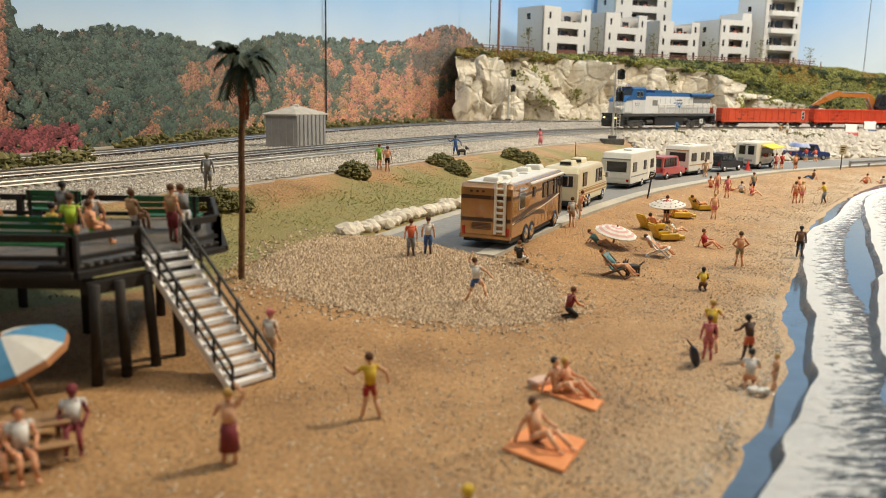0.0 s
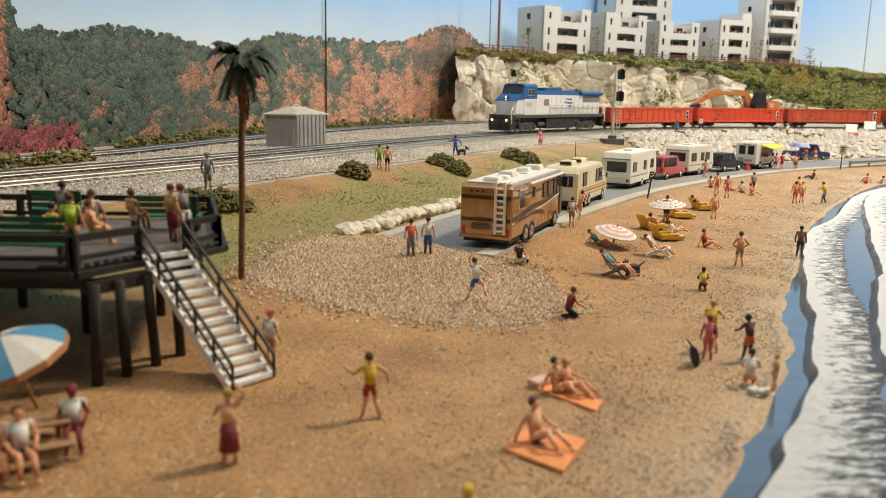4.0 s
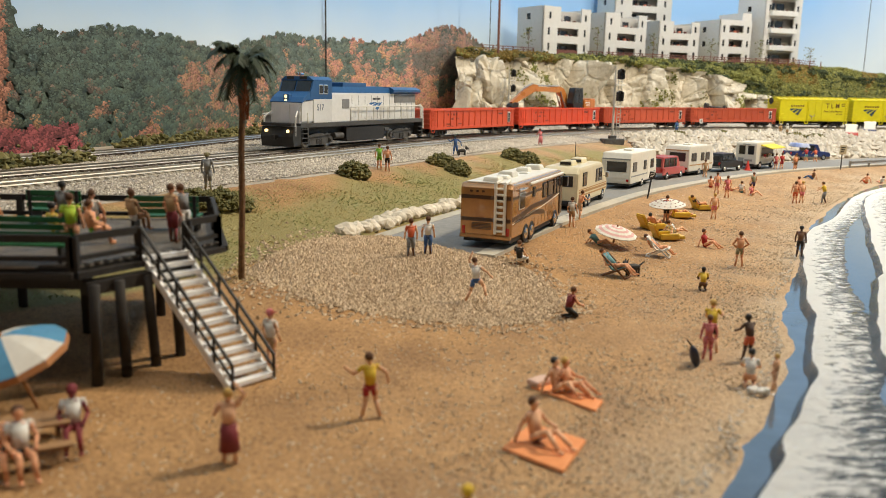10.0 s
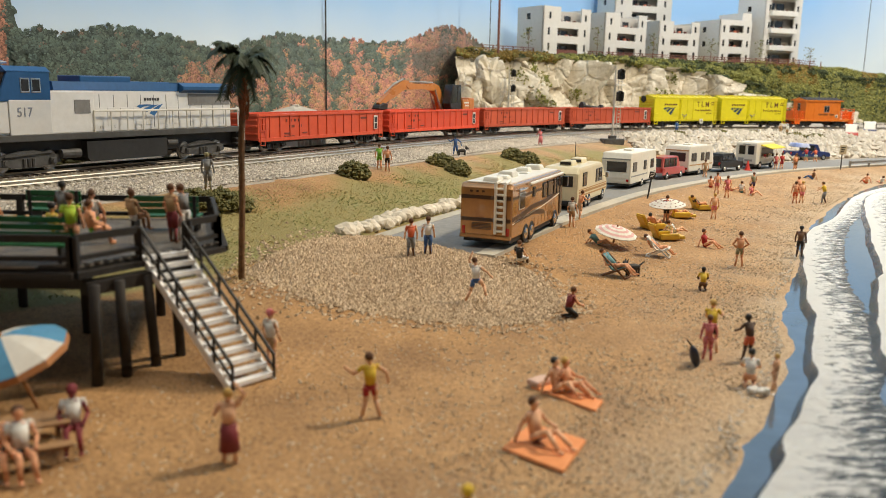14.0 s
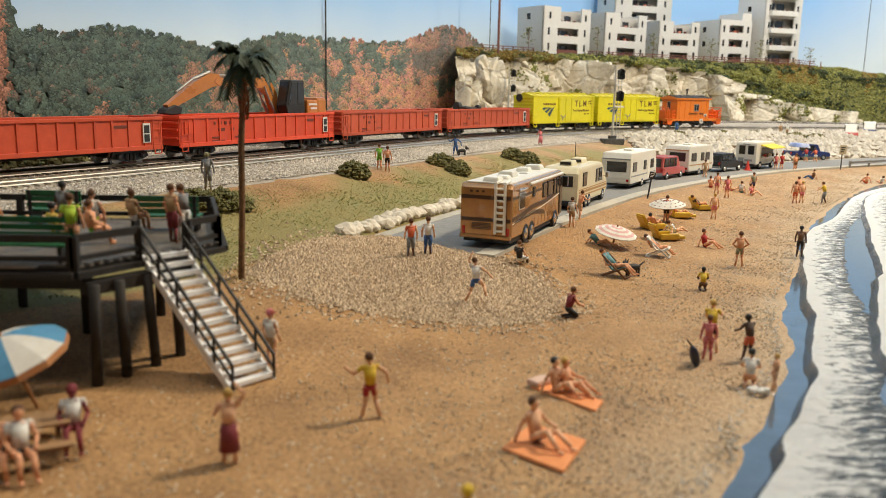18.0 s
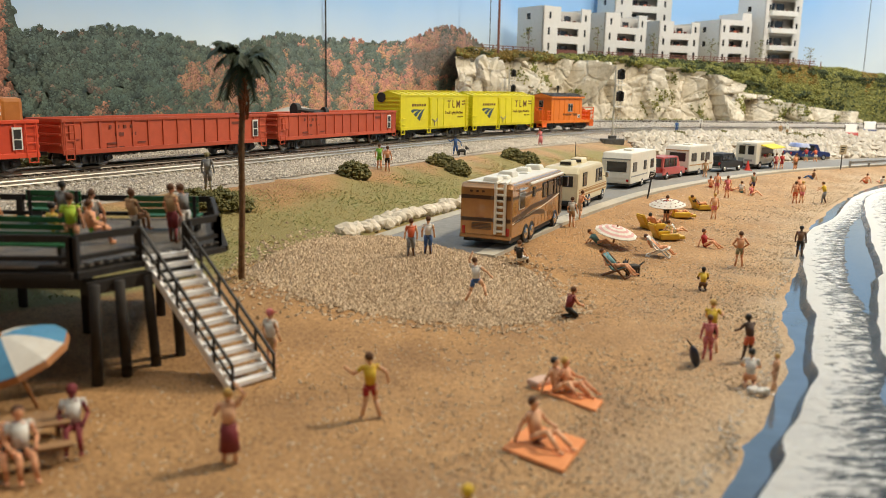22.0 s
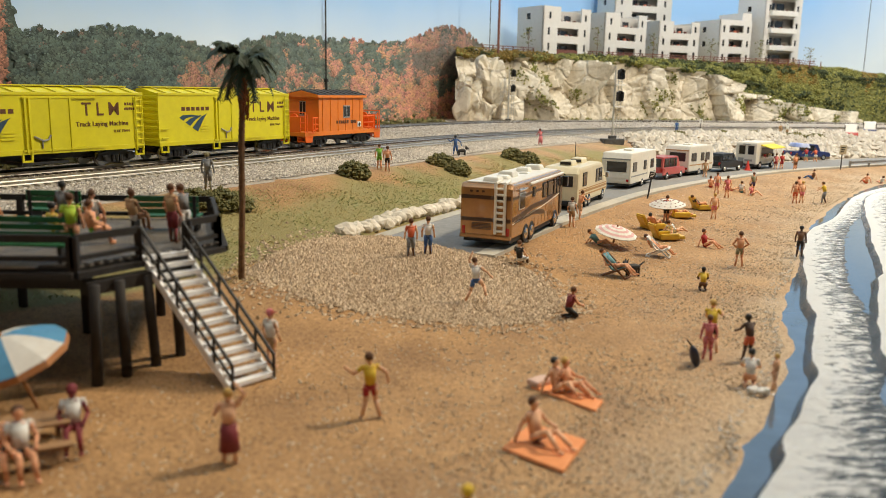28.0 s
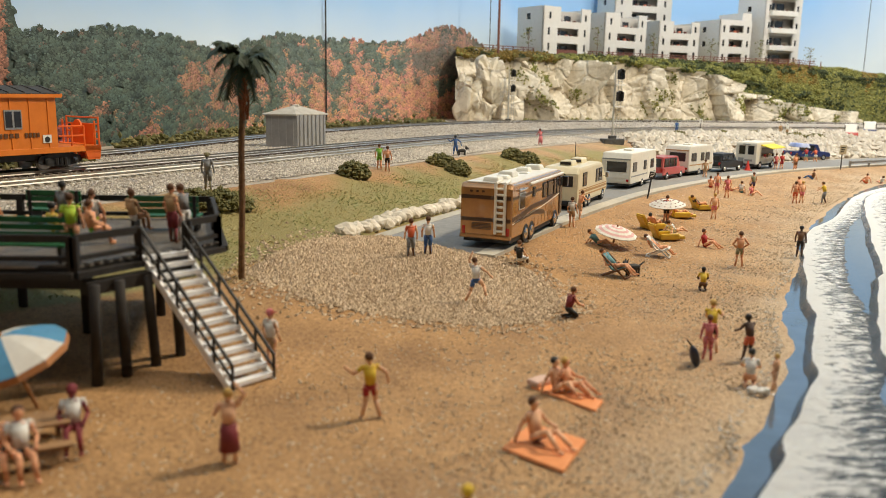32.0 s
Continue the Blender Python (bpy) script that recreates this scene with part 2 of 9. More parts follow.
PALE_STEEL = mat("pale_grey_mast", (0.56, 0.54, 0.48), (0.42, 0.40, 0.35), 0.5, 0.2, bump=0.08)


def sheet_paint(name, low, high):
    """Sky paint on the wall: paler towards the layout, with brushed unevenness."""
    m = mat(name, high, high, 0.9, grain=0.3, blotch=0.03, bump=0.03)
    n, l = m.node_tree.nodes, m.node_tree.links
    co = n.new("ShaderNodeTexCoord")
    up = n.new("ShaderNodeAttribute")
    up.attribute_name = "fade"
    nz = n.new("ShaderNodeTexNoise")
    nz.inputs["Scale"].default_value = 0.05 / K
    add = n.new("ShaderNodeMath")
    add.operation = "MULTIPLY_ADD"
    add.inputs[1].default_value = 0.35
    r = n.new("ShaderNodeValToRGB")
    r.color_ramp.elements[0].color, r.color_ramp.elements[1].color = (*low, 1), (*high, 1)
    l.new(co.outputs["Object"], nz.inputs["Vector"])
    l.new(nz.outputs[0], add.inputs[0])
    l.new(up.outputs["Fac"], add.inputs[2])
    l.new(add.outputs[0], r.inputs[0])
    l.new(r.outputs[0], n["Principled BSDF"].inputs["Base Color"])
    return m


SKY = sheet_paint("sky_paint", (0.73, 0.80, 0.82), (0.29, 0.50, 0.79))


# ---- mesh helpers (full-size metres in, model metres out) ----
SHRINK = Matrix.Scale(K, 4)


def mesh_of(name, bm, material, smooth=False):
    me = bpy.data.meshes.new(name)
    bm.transform(SHRINK)
    if smooth:
        for f in bm.faces:
            f.smooth = True
    bm.to_mesh(me)
    bm.free()
    for m in material if isinstance(material, (list, tuple)) else (material,):
        me.materials.append(m)
    return me


def part(name, bm, material, parent=None, label="", smooth=False, at=None):
    """One mesh object out of a bmesh, under a thing or a part."""
    ob = new(name, mesh_of(name, bm, material, smooth))
    if parent is not None:
        ob.parent = parent
    if at is not None:
        ob.matrix_basis = at
    if label:
        ob["label"] = label
    return ob


def again(name, ob, parent, m):
    """Another part on the same mesh."""
    o = new(name, ob.data)
    o.parent = parent
    o.matrix_basis = m
    if "label" in ob:
        o["label"] = ob["label"]
    return o


def raw(name, verts, faces, material, smooth=False):
    me = bpy.data.meshes.new(name)
    me.from_pydata((np.asarray(verts, float) * K).tolist(), [], faces)
    me.materials.append(material)
    if smooth:
        me.polygons.foreach_set("use_smooth", [True] * len(me.polygons))
    me.update()
    return new(name, me)


def empty(name, m, label, category, group="", kind=""):
    ob = new(name)
    ob.empty_display_size = 0.002
    ob.matrix_basis = m
    return tagged(ob, label, category, group, kind)


def B():
    return bmesh.new()


def box(bm, x0, x1, y0, y1, z0, z1, bev=0.0, taper=0.0):
    """A box with optional rounded edges; taper draws in the top."""
    m = Matrix.Translation(((x0 + x1) / 2, (y0 + y1) / 2, (z0 + z1) / 2)) @ Matrix.Diagonal((x1 - x0, y1 - y0, z1 - z0, 1))
    vs = bmesh.ops.create_cube(bm, size=1, matrix=m)["verts"]
    if taper:
        for v in vs:
            if v.co.z > (z0 + z1) / 2:
                v.co.x += taper if v.co.x < (x0 + x1) / 2 else -taper
                v.co.y += taper if v.co.y < (y0 + y1) / 2 else -taper
    if bev:
        es = list({e for v in vs for e in v.link_edges})
        bmesh.ops.bevel(bm, geom=es, offset=bev, segments=2, affect="EDGES", profile=0.6)
    return bm


def rod(bm, p, q, r, r2=None, n=8, caps=True):
    """A round bar from p to q."""
    p, q = Vector(p), Vector(q)
    d = q - p
    m = Matrix.Translation((p + q) / 2) @ d.to_track_quat("Z", "Y").to_matrix().to_4x4()
    bmesh.ops.create_cone(bm, cap_ends=caps, segments=n, radius1=r, radius2=r if r2 is None else r2, depth=d.length, matrix=m)
    return bm


def bar(bm, p, q, w, h):
    """A square bar from p to q."""
    p, q = Vector(p), Vector(q)
    d = q - p
    m = Matrix.Translation((p + q) / 2) @ d.to_track_quat("Z", "Y").to_matrix().to_4x4() @ Matrix.Diagonal((w, h, d.length, 1))
    bmesh.ops.create_cube(bm, size=1, matrix=m)
    return bm


def ball(bm, c, r, sx=1, sy=1, sz=1, sub=1, rot=None):
    m = Matrix.Translation(c) @ (rot or Matrix()) @ Matrix.Diagonal((sx, sy, sz, 1))
    return bmesh.ops.create_icosphere(bm, subdivisions=sub, radius=r, matrix=m)["verts"]


def slab(bm, pts, a0, a1, axis="y"):
    """A flat outline pushed from a0 to a1 along an axis. axis y: the outline is (x, z); x: (y, z); z: (x, y)."""
    def co(p, a):
        return (p[0], a, p[1]) if axis == "y" else (a, p[0], p[1]) if axis == "x" else (p[0], p[1], a)
    v0 = [bm.verts.new(co(p, a0)) for p in pts]
    v1 = [bm.verts.new(co(p, a1)) for p in pts]
    bm.faces.new(v0)
    bm.faces.new(v1[::-1])
    for i in range(len(pts)):
        j = (i + 1) % len(pts)
        bm.faces.new((v0[i], v1[i], v1[j], v0[j]))
    bmesh.ops.recalc_face_normals(bm, faces=bm.faces)
    return bm


def sweep(path, prof, closed=True):
    """Vertices and faces of a profile (side, up) carried along a plan path of (x, y, z)."""
    path = np.asarray(path, float)
    t = np.gradient(path[:, :2], axis=0)
    t /= np.linalg.norm(t, axis=1)[:, None]
    nr = np.stack([t[:, 1], -t[:, 0]], 1)
    v, f, m = [], [], len(prof)
    for i in range(len(path)):
        for a, b in prof:
            v.append((path[i, 0] + nr[i, 0] * a, path[i, 1] + nr[i, 1] * a, path[i, 2] + b))
    for i in range(len(path) - 1):
        for k in range(m if closed else m - 1):
            k2 = (k + 1) % m
            f.append((i * m + k, i * m + k2, (i + 1) * m + k2, (i + 1) * m + k))
    if closed:
        f.append(tuple(range(m)))
        f.append(tuple(range(len(path) * m - 1, len(path) * m - m - 1, -1)))
    return v, f


def stones(name, spots, material, size, flat=0.7, jag=0.35, seed=1, parent=None):
    """Many small irregular stones joined in one mesh; spots: x, y, z."""
    rnd = np.random.RandomState(seed)
    base = np.array([(1, 0, 0), (-1, 0, 0), (0, 1, 0), (0, -1, 0), (0, 0, 1), (0, 0, -1)], float)
    tri = [(0, 2, 4), (2, 1, 4), (1, 3, 4), (3, 0, 4), (2, 0, 5), (1, 2, 5), (3, 1, 5), (0, 3, 5)]
    spots = np.asarray(spots, float)
    n = len(spots)
    s = size * rnd.uniform(0.6, 1.4, (n, 1, 1))
    v = base[None] * (1 + rnd.uniform(-jag, jag, (n, 6, 3))) + rnd.uniform(-0.3, 0.3, (n, 6, 3)) * jag
    v[:, :, 2] *= flat
    a = rnd.uniform(0, 6.283, n)
    ca, sa = np.cos(a)[:, None], np.sin(a)[:, None]
    x, y = v[:, :, 0] * ca - v[:, :, 1] * sa, v[:, :, 0] * sa + v[:, :, 1] * ca
    v = np.stack([x, y, v[:, :, 2]], 2) * s + spots[:, None]
    f = (np.array(tri)[None] + 6 * np.arange(n)[:, None, None]).reshape(-1, 3)
    ob = raw(name, v.reshape(-1, 3), f.tolist(), material)
    if parent:
        ob.parent = parent
    return ob
# ---- setting: scenery, water, walls, railway ----
def grid_land(x0, x1, y0, y1, step):
    xs, ys = np.arange(x0, x1 + step / 2, step), np.arange(y0, y1 + step / 2, step)
    X, Y = np.meshgrid(xs, ys)
    Z = land(X, Y)
    rnd = np.random.RandomState(3)
    nz = rnd.normal(0, 1, Z.shape)
    for _ in range(2):
        nz = (nz + np.roll(nz, 1, 0) + np.roll(nz, -1, 0) + np.roll(nz, 1, 1) + np.roll(nz, -1, 1)) / 5
    Z = Z + nz * 0.05
    nx = len(xs)
    i = (np.arange(len(ys) - 1)[:, None] * nx + np.arange(nx - 1)[None]).ravel()
    return np.stack([X, Y, Z], 2).reshape(-1, 3), np.stack([i, i + 1, i + nx + 1, i + nx], 1).tolist()


v, f = grid_land(-125, 150, -75, 210, 0.6)
gd = raw("ground", v, f, SAND, True)
_c, _ = side_of(v[:, 0], v[:, 1], SHORE_PATH)
_p = np.array([noise.noise((x * 0.3, y * 0.3, 1.0)) for x, y in v[:, :2]])
# paler near the waterline, and increasingly from y = 40 outwards
gd.data.attributes.new("pale_sand", "FLOAT", "POINT").data.foreach_set("value", np.clip(np.exp(np.minimum(_c, 0) / 3.0) * (0.8 + 0.5 * _p) + 0.45 * sm((v[:, 1] - 40) / 45) * (0.9 + 0.6 * _p), 0, 1))
_q, _ = side_of(v[:, 0], v[:, 1], TRACK_PATH)
_b, _ = side_of(v[:, 0], v[:, 1], BERM_PATH)
_t = -_b / np.maximum(-_b + _q - 9, 0.1)
_turf = np.where((_b < 0) & (_q > 9.5) & (v[:, 0] < 22), np.clip((0.8 + 0.5 * _p - _t) * 3.0, 0, 0.85), 0)
gd.data.attributes.new("turf", "FLOAT", "POINT").data.foreach_set("value", _turf)
tagged(gd, "sandy tan beach and embankment of model scenery", "ground", kind="structure")

WATER = mat("resin_water", (0.10, 0.13, 0.165), (0.06, 0.08, 0.10), 0.06, grain=0.6, blotch=0.1, bump=0.12)
bm = B()
box(bm, -60, 205, -118, 108, -0.05, -0.02)
tagged(part("water", bm, WATER), "glossy grey-blue resin sea at the beach", "water", kind="structure")

# walls of the room: the painted backdrop bends round behind the layout
WALL = smooth_path(((-190, -120), (-145, -78), (-101, -34), (-67, 2), (-44, 33), (-29, 64), (-20, 104), (-8, 133), (22, 180), (60, 212), (150, 224), (205, 170), (215, 60), (215, -120)), 8)
v, f = sweep([(x, y, 0) for x, y in WALL], ((0, -80), *[(0, q) for q in range(4, 61, 4)], (0, 160), (-3, 160), (-3, -80)))
wb = raw("wall_backdrop", v, f, SKY, True)
_d = [max(60.0, math.hypot(p[0], p[1])) for p in v]
wb.data.attributes.new("fade", "FLOAT", "POINT").data.foreach_set("value", [min(1.2, max(-0.4, (p[2] - 9.0 - 0.015 * d) / (0.1 * d) - 0.1 + 0.22 * float(sm((p[0] - 5) / 25)) - 0.75 * float(sm((p[0] - 80) / 55)))) for p, d in zip(v, _d)])
tagged(wb, "sky-blue painted backdrop wall behind the layout", "wall", kind="structure")
PLAIN = mat("room_paint", (0.55, 0.50, 0.44), (0.5, 0.45, 0.4), 0.9, bump=0.05)
bm = B()
box(bm, -192, 218, -124, -120, -80, 160)
tagged(part("wall_front", bm, PLAIN), "plain beige room wall behind the visitor's side", "wall", kind="structure")
bm = B()
box(bm, -194, 220, -124, 225, 160, 164)
tagged(part("ceiling", bm, WHITE), "plain white room ceiling", "ceiling", kind="structure")
bm = B()
box(bm, -194, 220, -124, 225, -84, -80)
tagged(part("floor", bm, PLAIN), "plain room floor under the layout", "floor", kind="structure")


def railway(name, off, s0, s1, tie_mat, label):
    base = empty(name, Matrix(), label, "railway track", kind="structure")
    o = off if callable(off) else lambda s: off
    for g in (-0.76, 0.76):
        pts = []
        for s in np.arange(s0, s1, 1.0):
            x, y, a = line(s, o(s) + g)
            pts.append((x, y, 3.42))
        v, f = sweep(pts, ((-0.09, 0), (0.09, 0), (0.04, 0.06), (0.06, 0.16), (-0.06, 0.16), (-0.04, 0.06)))
        raw("rail", v, f, RAIL).parent = base
    vs, fs = [], []
    rnd = np.random.RandomState(5)
    tie = bmesh.new()
    box(tie, -0.12, 0.12, -1.3, 1.3, -0.1, 0.11)
    me = mesh_of("tie", tie, tie_mat)
    ss = np.arange(s0, s1, 0.56)
    near = [s for s in ss if -42 < s < 52]
    keep = set(np.round(near[:: 1], 2)[:150]) if callable(off) is False else set()
    k = 0
    box_v = [(sx * 0.12, sy * 1.3, sz) for sx in (-1, 1) for sy in (-1, 1) for sz in (-0.1, 0.11)]
    box_f = [(0, 1, 3, 2), (4, 6, 7, 5), (0, 4, 5, 1), (2, 3, 7, 6), (0, 2, 6, 4), (1, 5, 7, 3)]
    for s in ss:
        x, y, a = line(s, o(s))
        a += rnd.uniform(-0.02, 0.02)
        if round(s, 2) in keep:
            t = new("tie", me)
            t.parent = base
            t.matrix_basis = P(x, y, 3.32, 0, 0, math.degrees(a))
            continue
        n0 = len(vs)
        for (px, py, pz) in box_v:
            vs.append((x + px * math.cos(a) - py * math.sin(a), y + px * math.sin(a) + py * math.cos(a), 3.32 + pz))
        fs += [tuple(i + n0 for i in q) for q in box_f]
    ob = raw("ties", vs, fs, tie_mat)
    ob.parent = base
    tagged(ob, kind="stuff")
    return base


railway("railway_track_near", -4.1, -110, 172, TIE, "shiny rails on pale ties in grey ballast")
railway("railway_track_middle", 0.0, -130, 172, TIE_DARK, "shiny rails on dark ties in grey ballast")
railway("railway_track_far", far_off, -120, 60, TIE_DARK, "weathered rails along the foot of the cliff")

# ballast, loose stones
rnd = np.random.RandomState(11)
sp = []
for _ in range(66000):
    s = -72 + 142 * rnd.rand() ** 0.72
    o = rnd.uniform(-9.6, 4.0)
    x, y, a = line(s, o)
    sp.append((x, y, 0))
for _ in range(12000):
    s = rnd.uniform(-75, 35)
    x, y, a = line(s, rnd.uniform(3.0, far_off(s) + 3))
    sp.append((x, y, 0))
sp = np.array(sp)
sp[:, 2] = land(sp[:, 0], sp[:, 1]) + 0.1
bal = stones("ballast", sp, BALLAST, 0.085, seed=2)
tagged(bal, "grey crushed stone ballast beside the rails", "ballast", kind="stuff")
v, f = sweep([(*line(s, 0)[:2], 3.27) for s in np.arange(-130, 172, 2.0)], ((-10.0, -0.4), (-6.4, 0), (37, 0), (37, -0.3), (-10.0, -0.6)))
tagged(raw("ballast_bed", v, f, BALLAST_BED), "grey gravel bed of the railway", "gravel bed", kind="structure")

# road
rp = [(x, y, 0.86) for x, y in ROAD_PATH]
v, f = sweep(rp, ((-2.9, 0), (2.75, 0), (2.75, -0.5), (-2.9, -0.5)))
tagged(raw("road", v, f, ASPHALT), "grey tarmac beach road", "road", kind="structure")
v, f = sweep(rp, ((2.75, 0.03), (3.7, 0.03), (3.7, -0.4), (2.75, -0.5)))
tagged(raw("pavement", v, f, KERB), "pale concrete strip along the beach road", "pavement", kind="structure")
v, f = sweep(rp, ((-3.7, 0.02), (-2.9, 0.02), (-2.9, -0.5), (-3.7, -0.5)))
tagged(raw("pavement_inner", v, f, KERB), "pale concrete verge along the road", "pavement", kind="structure")
# ---- cliff, terrace, bank ----
def cliff_top(s):
    return float(np.interp(s, [-175, -109, -106.5, -100.6, -95.5, -89, -85.5, -80, -71, -60, -36], [3.0, 3.0, 5.4, 6.1, 7.6, 9.6, 12.2, 13.5, 14.2, 14.3, 14.1]))


def terrace_z(s):
    return float(np.interp(s, [-190, -135, -122, -113, -106, -100, -37], [7, 8, 10.5, 12.6, 13.8, 14.4, 15.3]))


def cell_push(s, z, scale, seed):
    """Blocky relief: each cell of rock has its own depth and tilt, with a sunken joint round it."""
    p = Vector((s * scale * 1.25 + 0.25 * noise.noise((s * 0.2, z * 0.2, seed)), z * scale * 0.62 + s * scale * 0.3, seed * 7.3))
    d, q = noise.voronoi(p)
    c = q[0]
    h = noise.cell(c * 13.7 + Vector((seed, 1, 2)))
    tx, tz = noise.cell(c * 9.1 + Vector((3, seed, 5))), noise.cell(c * 5.3 + Vector((8, 4, seed)))
    gap = min(1.0, (d[1] - d[0]) / 0.075)
    return h + (p.x - c.x) * (tx - 0.38) * 4.4 + (p.y - c.y) * (tz - 0.2) * 2.4 - 0.7 * (1 - gap) ** 2


vs, fs = [], []
ss = np.arange(-44.4, -113, -0.25)
N = 40
for s in ss:
    top = cliff_top(s) + 0.5 * noise.noise((s * 0.4, 1, 2))
    for k in range(N + 1):
        h = k / N
        z = 2.9 + (top - 2.9) * h
        r = 2.6 * cell_push(s, z, 0.115, 1.0) + 1.35 * cell_push(s, z, 0.25, 2.0) + 0.1 * cell_push(s, z, 0.7, 3.0) + 0.12 * noise.fractal((s * 0.5, z * 0.6, 1.7), 1.0, 2.0, 4)
        o = 31.5 + 3.2 * h - r * (0.5 + 0.5 * h) + 2.2 * max(0.0, min(1.0, (s + 50) / 5))
        if k == N:
            o = 36.7
            z -= 0.35
        o = max(27.5, min(o, 36.2 if k < N else 40))
        x, y, _ = line(s, o)
        vs.append((x, y, z))
n1 = N + 1
for i in range(len(ss) - 1):
    for k in range(N):
        fs.append((i * n1 + k, (i + 1) * n1 + k, (i + 1) * n1 + k + 1, i * n1 + k + 1))
END = vs[N - 3][0] / vs[N - 3][1] + 0.002
# the cliff's end turns back to the wall
n0 = len(vs)
for j in range(9):
    for k in range(n1):
        z = 2.9 + (13.9 - 2.9) * k / N
        r = 2.0 * cell_push(-36 + j, z, 0.16, 4.0)
        x0, y0, _ = vs[k]
        vs.append((x0 + (x0 / y0 * 2.6 + 0.12) * j, y0 + 2.6 * j, vs[k][2]))
for j in range(8):
    for k in range(N):
        fs.append((n0 + (j + 1) * n1 + k, n0 + j * n1 + k, n0 + j * n1 + k + 1, n0 + (j + 1) * n1 + k + 1))
tagged(raw("cliff", vs, fs, CLIFF), "pale cream plaster rock cliff", "cliff", kind="structure")



def boulder(s, o, z, rx, ry, rz, turn, seed):
    """A faceted block of the same plaster, split from the face."""
    bm = B()
    vs = ball(bm, (0, 0, 0), 1.0, sub=3)
    for v in vs:
        d = v.co.normalized()
        c = noise.voronoi(d * 1.25 + Vector((seed * 3.7, seed, 1)))[1][0]
        v.co = d * (1 + 0.5 * (noise.cell(c * 7.0) - 0.5)) + 0.05 * noise.noise_vector(d * 4 + Vector((seed, 0, 0)))
        v.co = Vector([math.copysign(abs(q) ** 0.62, q) for q in v.co])
        v.co = Vector((v.co.x * rx, v.co.y * ry, v.co.z * rz))
    x, y, a = line(s, o)
    ob = part("boulder", bm, CLIFF, at=P(x, y, z, turn * 0.2, turn * 0.4, math.degrees(a) + turn))
    return tagged(ob, "pale cream plaster boulder at the cliff's end", "boulder", "boulders at the cliff's end", "structure")


boulder(-42.9, 30.6, 7.4, 1.5, 2.2, 4.6, 12, 1)
boulder(-46.0, 29.4, 10.2, 2.6, 2.2, 3.6, -14, 2)
boulder(-44.6, 29.3, 4.4, 2.0, 1.8, 2.2, 20, 3)
boulder(-48.8, 29.2, 5.2, 2.3, 1.8, 2.6, -8, 4)

vs, fs = [], []
ss = np.arange(-44.3, -190, -1.0)
for s in ss:
    ct, tz = cliff_top(s), terrace_z(s)
    for o, z in ((36.2, ct - 0.6), (36.8, ct - 0.1), (38, ct + (tz - ct) * 0.4), (39.5, ct + (tz - ct) * 0.8), (41.5, tz), (46, tz), (74, tz), (74, tz - 12)):
        x, y, _ = line(s, o)
        x = max(x, END * y)
        vs.append((x, y, z + 0.25 * noise.noise((s * 0.5, o * 0.5, 3))))
m = 8
for i in range(len(ss) - 1):
    for k in range(m - 1):
        fs.append((i * m + k, (i + 1) * m + k, (i + 1) * m + k + 1, i * m + k + 1))
EARTH = mat("green_bank", (0.22, 0.21, 0.06), (0.09, 0.10, 0.03), 0.95, grain=2, bump=0.8)
tagged(raw("bank", vs, fs, EARTH), "green scenic bank above the cliff", "bank", kind="structure")


def bank_point(s, o):
    ct, tz = cliff_top(s), terrace_z(s)
    z = np.interp(o, [36.2, 36.8, 38, 39.5, 41.5], [ct - 0.35, ct - 0.1, ct + (tz - ct) * 0.4, ct + (tz - ct) * 0.8, tz])
    x, y, _ = line(s, o)
    return max(x, END * y), y, z


rnd = np.random.RandomState(21)
green, ochre, dark = [], [], []


def billow(s, o):
    return 0.75 * max(0.0, noise.noise((s * 0.33, o * 0.33, 8.0))) + 0.35 * noise.noise((s * 0.9, o * 0.9, 2.0))


for _ in range(52000):
    s = -44.8 - 96 * rnd.rand() ** 0.85
    o = rnd.uniform(35.3, 42.5 if s > -100 else 47)
    x, y, z = bank_point(s, o)
    pt = (x, y, z + billow(s, o) + rnd.uniform(-0.12, 0.22))
    patch = noise.noise((s * 0.25, o * 0.2, 6.0))
    if (-61 < s < -44 and rnd.rand() < 0.72) or (-103 < s < -97 and o > 38.5 and rnd.rand() < 0.75) or (s < -110 and patch > 0.15 and o > 37):
        ochre.append(pt)
    elif patch < -0.22 and rnd.rand() < 0.35:
        dark.append(pt)
    else:
        green.append(pt)
# clumps along the cliff's edge and the hedge before the houses
for _ in range(200):
    s = rnd.uniform(-106, -45.5)
    o = rnd.uniform(35.6, 38.6)
    x, y, z = bank_point(s, o)
    r = rnd.uniform(0.45, 1.05)
    bunch = ochre if s > -61 and rnd.rand() < 0.7 else dark if rnd.rand() < 0.55 else green
    for _ in range(60):
        d = rnd.normal(0, 1, 3)
        d *= r * rnd.uniform(0.6, 1.0) / np.linalg.norm(d)
        bunch.append((x + d[0] * 1.3, y + d[1] * 1.3, z + 0.2 + d[2] * 0.85))
for _ in range(120):
    s = rnd.uniform(-128, -60)
    x, y, z = bank_point(s, rnd.uniform(39.4, 40.6))
    r = rnd.uniform(0.4, 0.8)
    for _ in range(42):
        d = rnd.normal(0, 1, 3)
        d *= r * rnd.uniform(0.6, 1.0) / np.linalg.norm(d)
        dark.append((x + d[0] * 1.4, y + d[1] * 1.4, z + 0.1 + d[2] * 0.8))
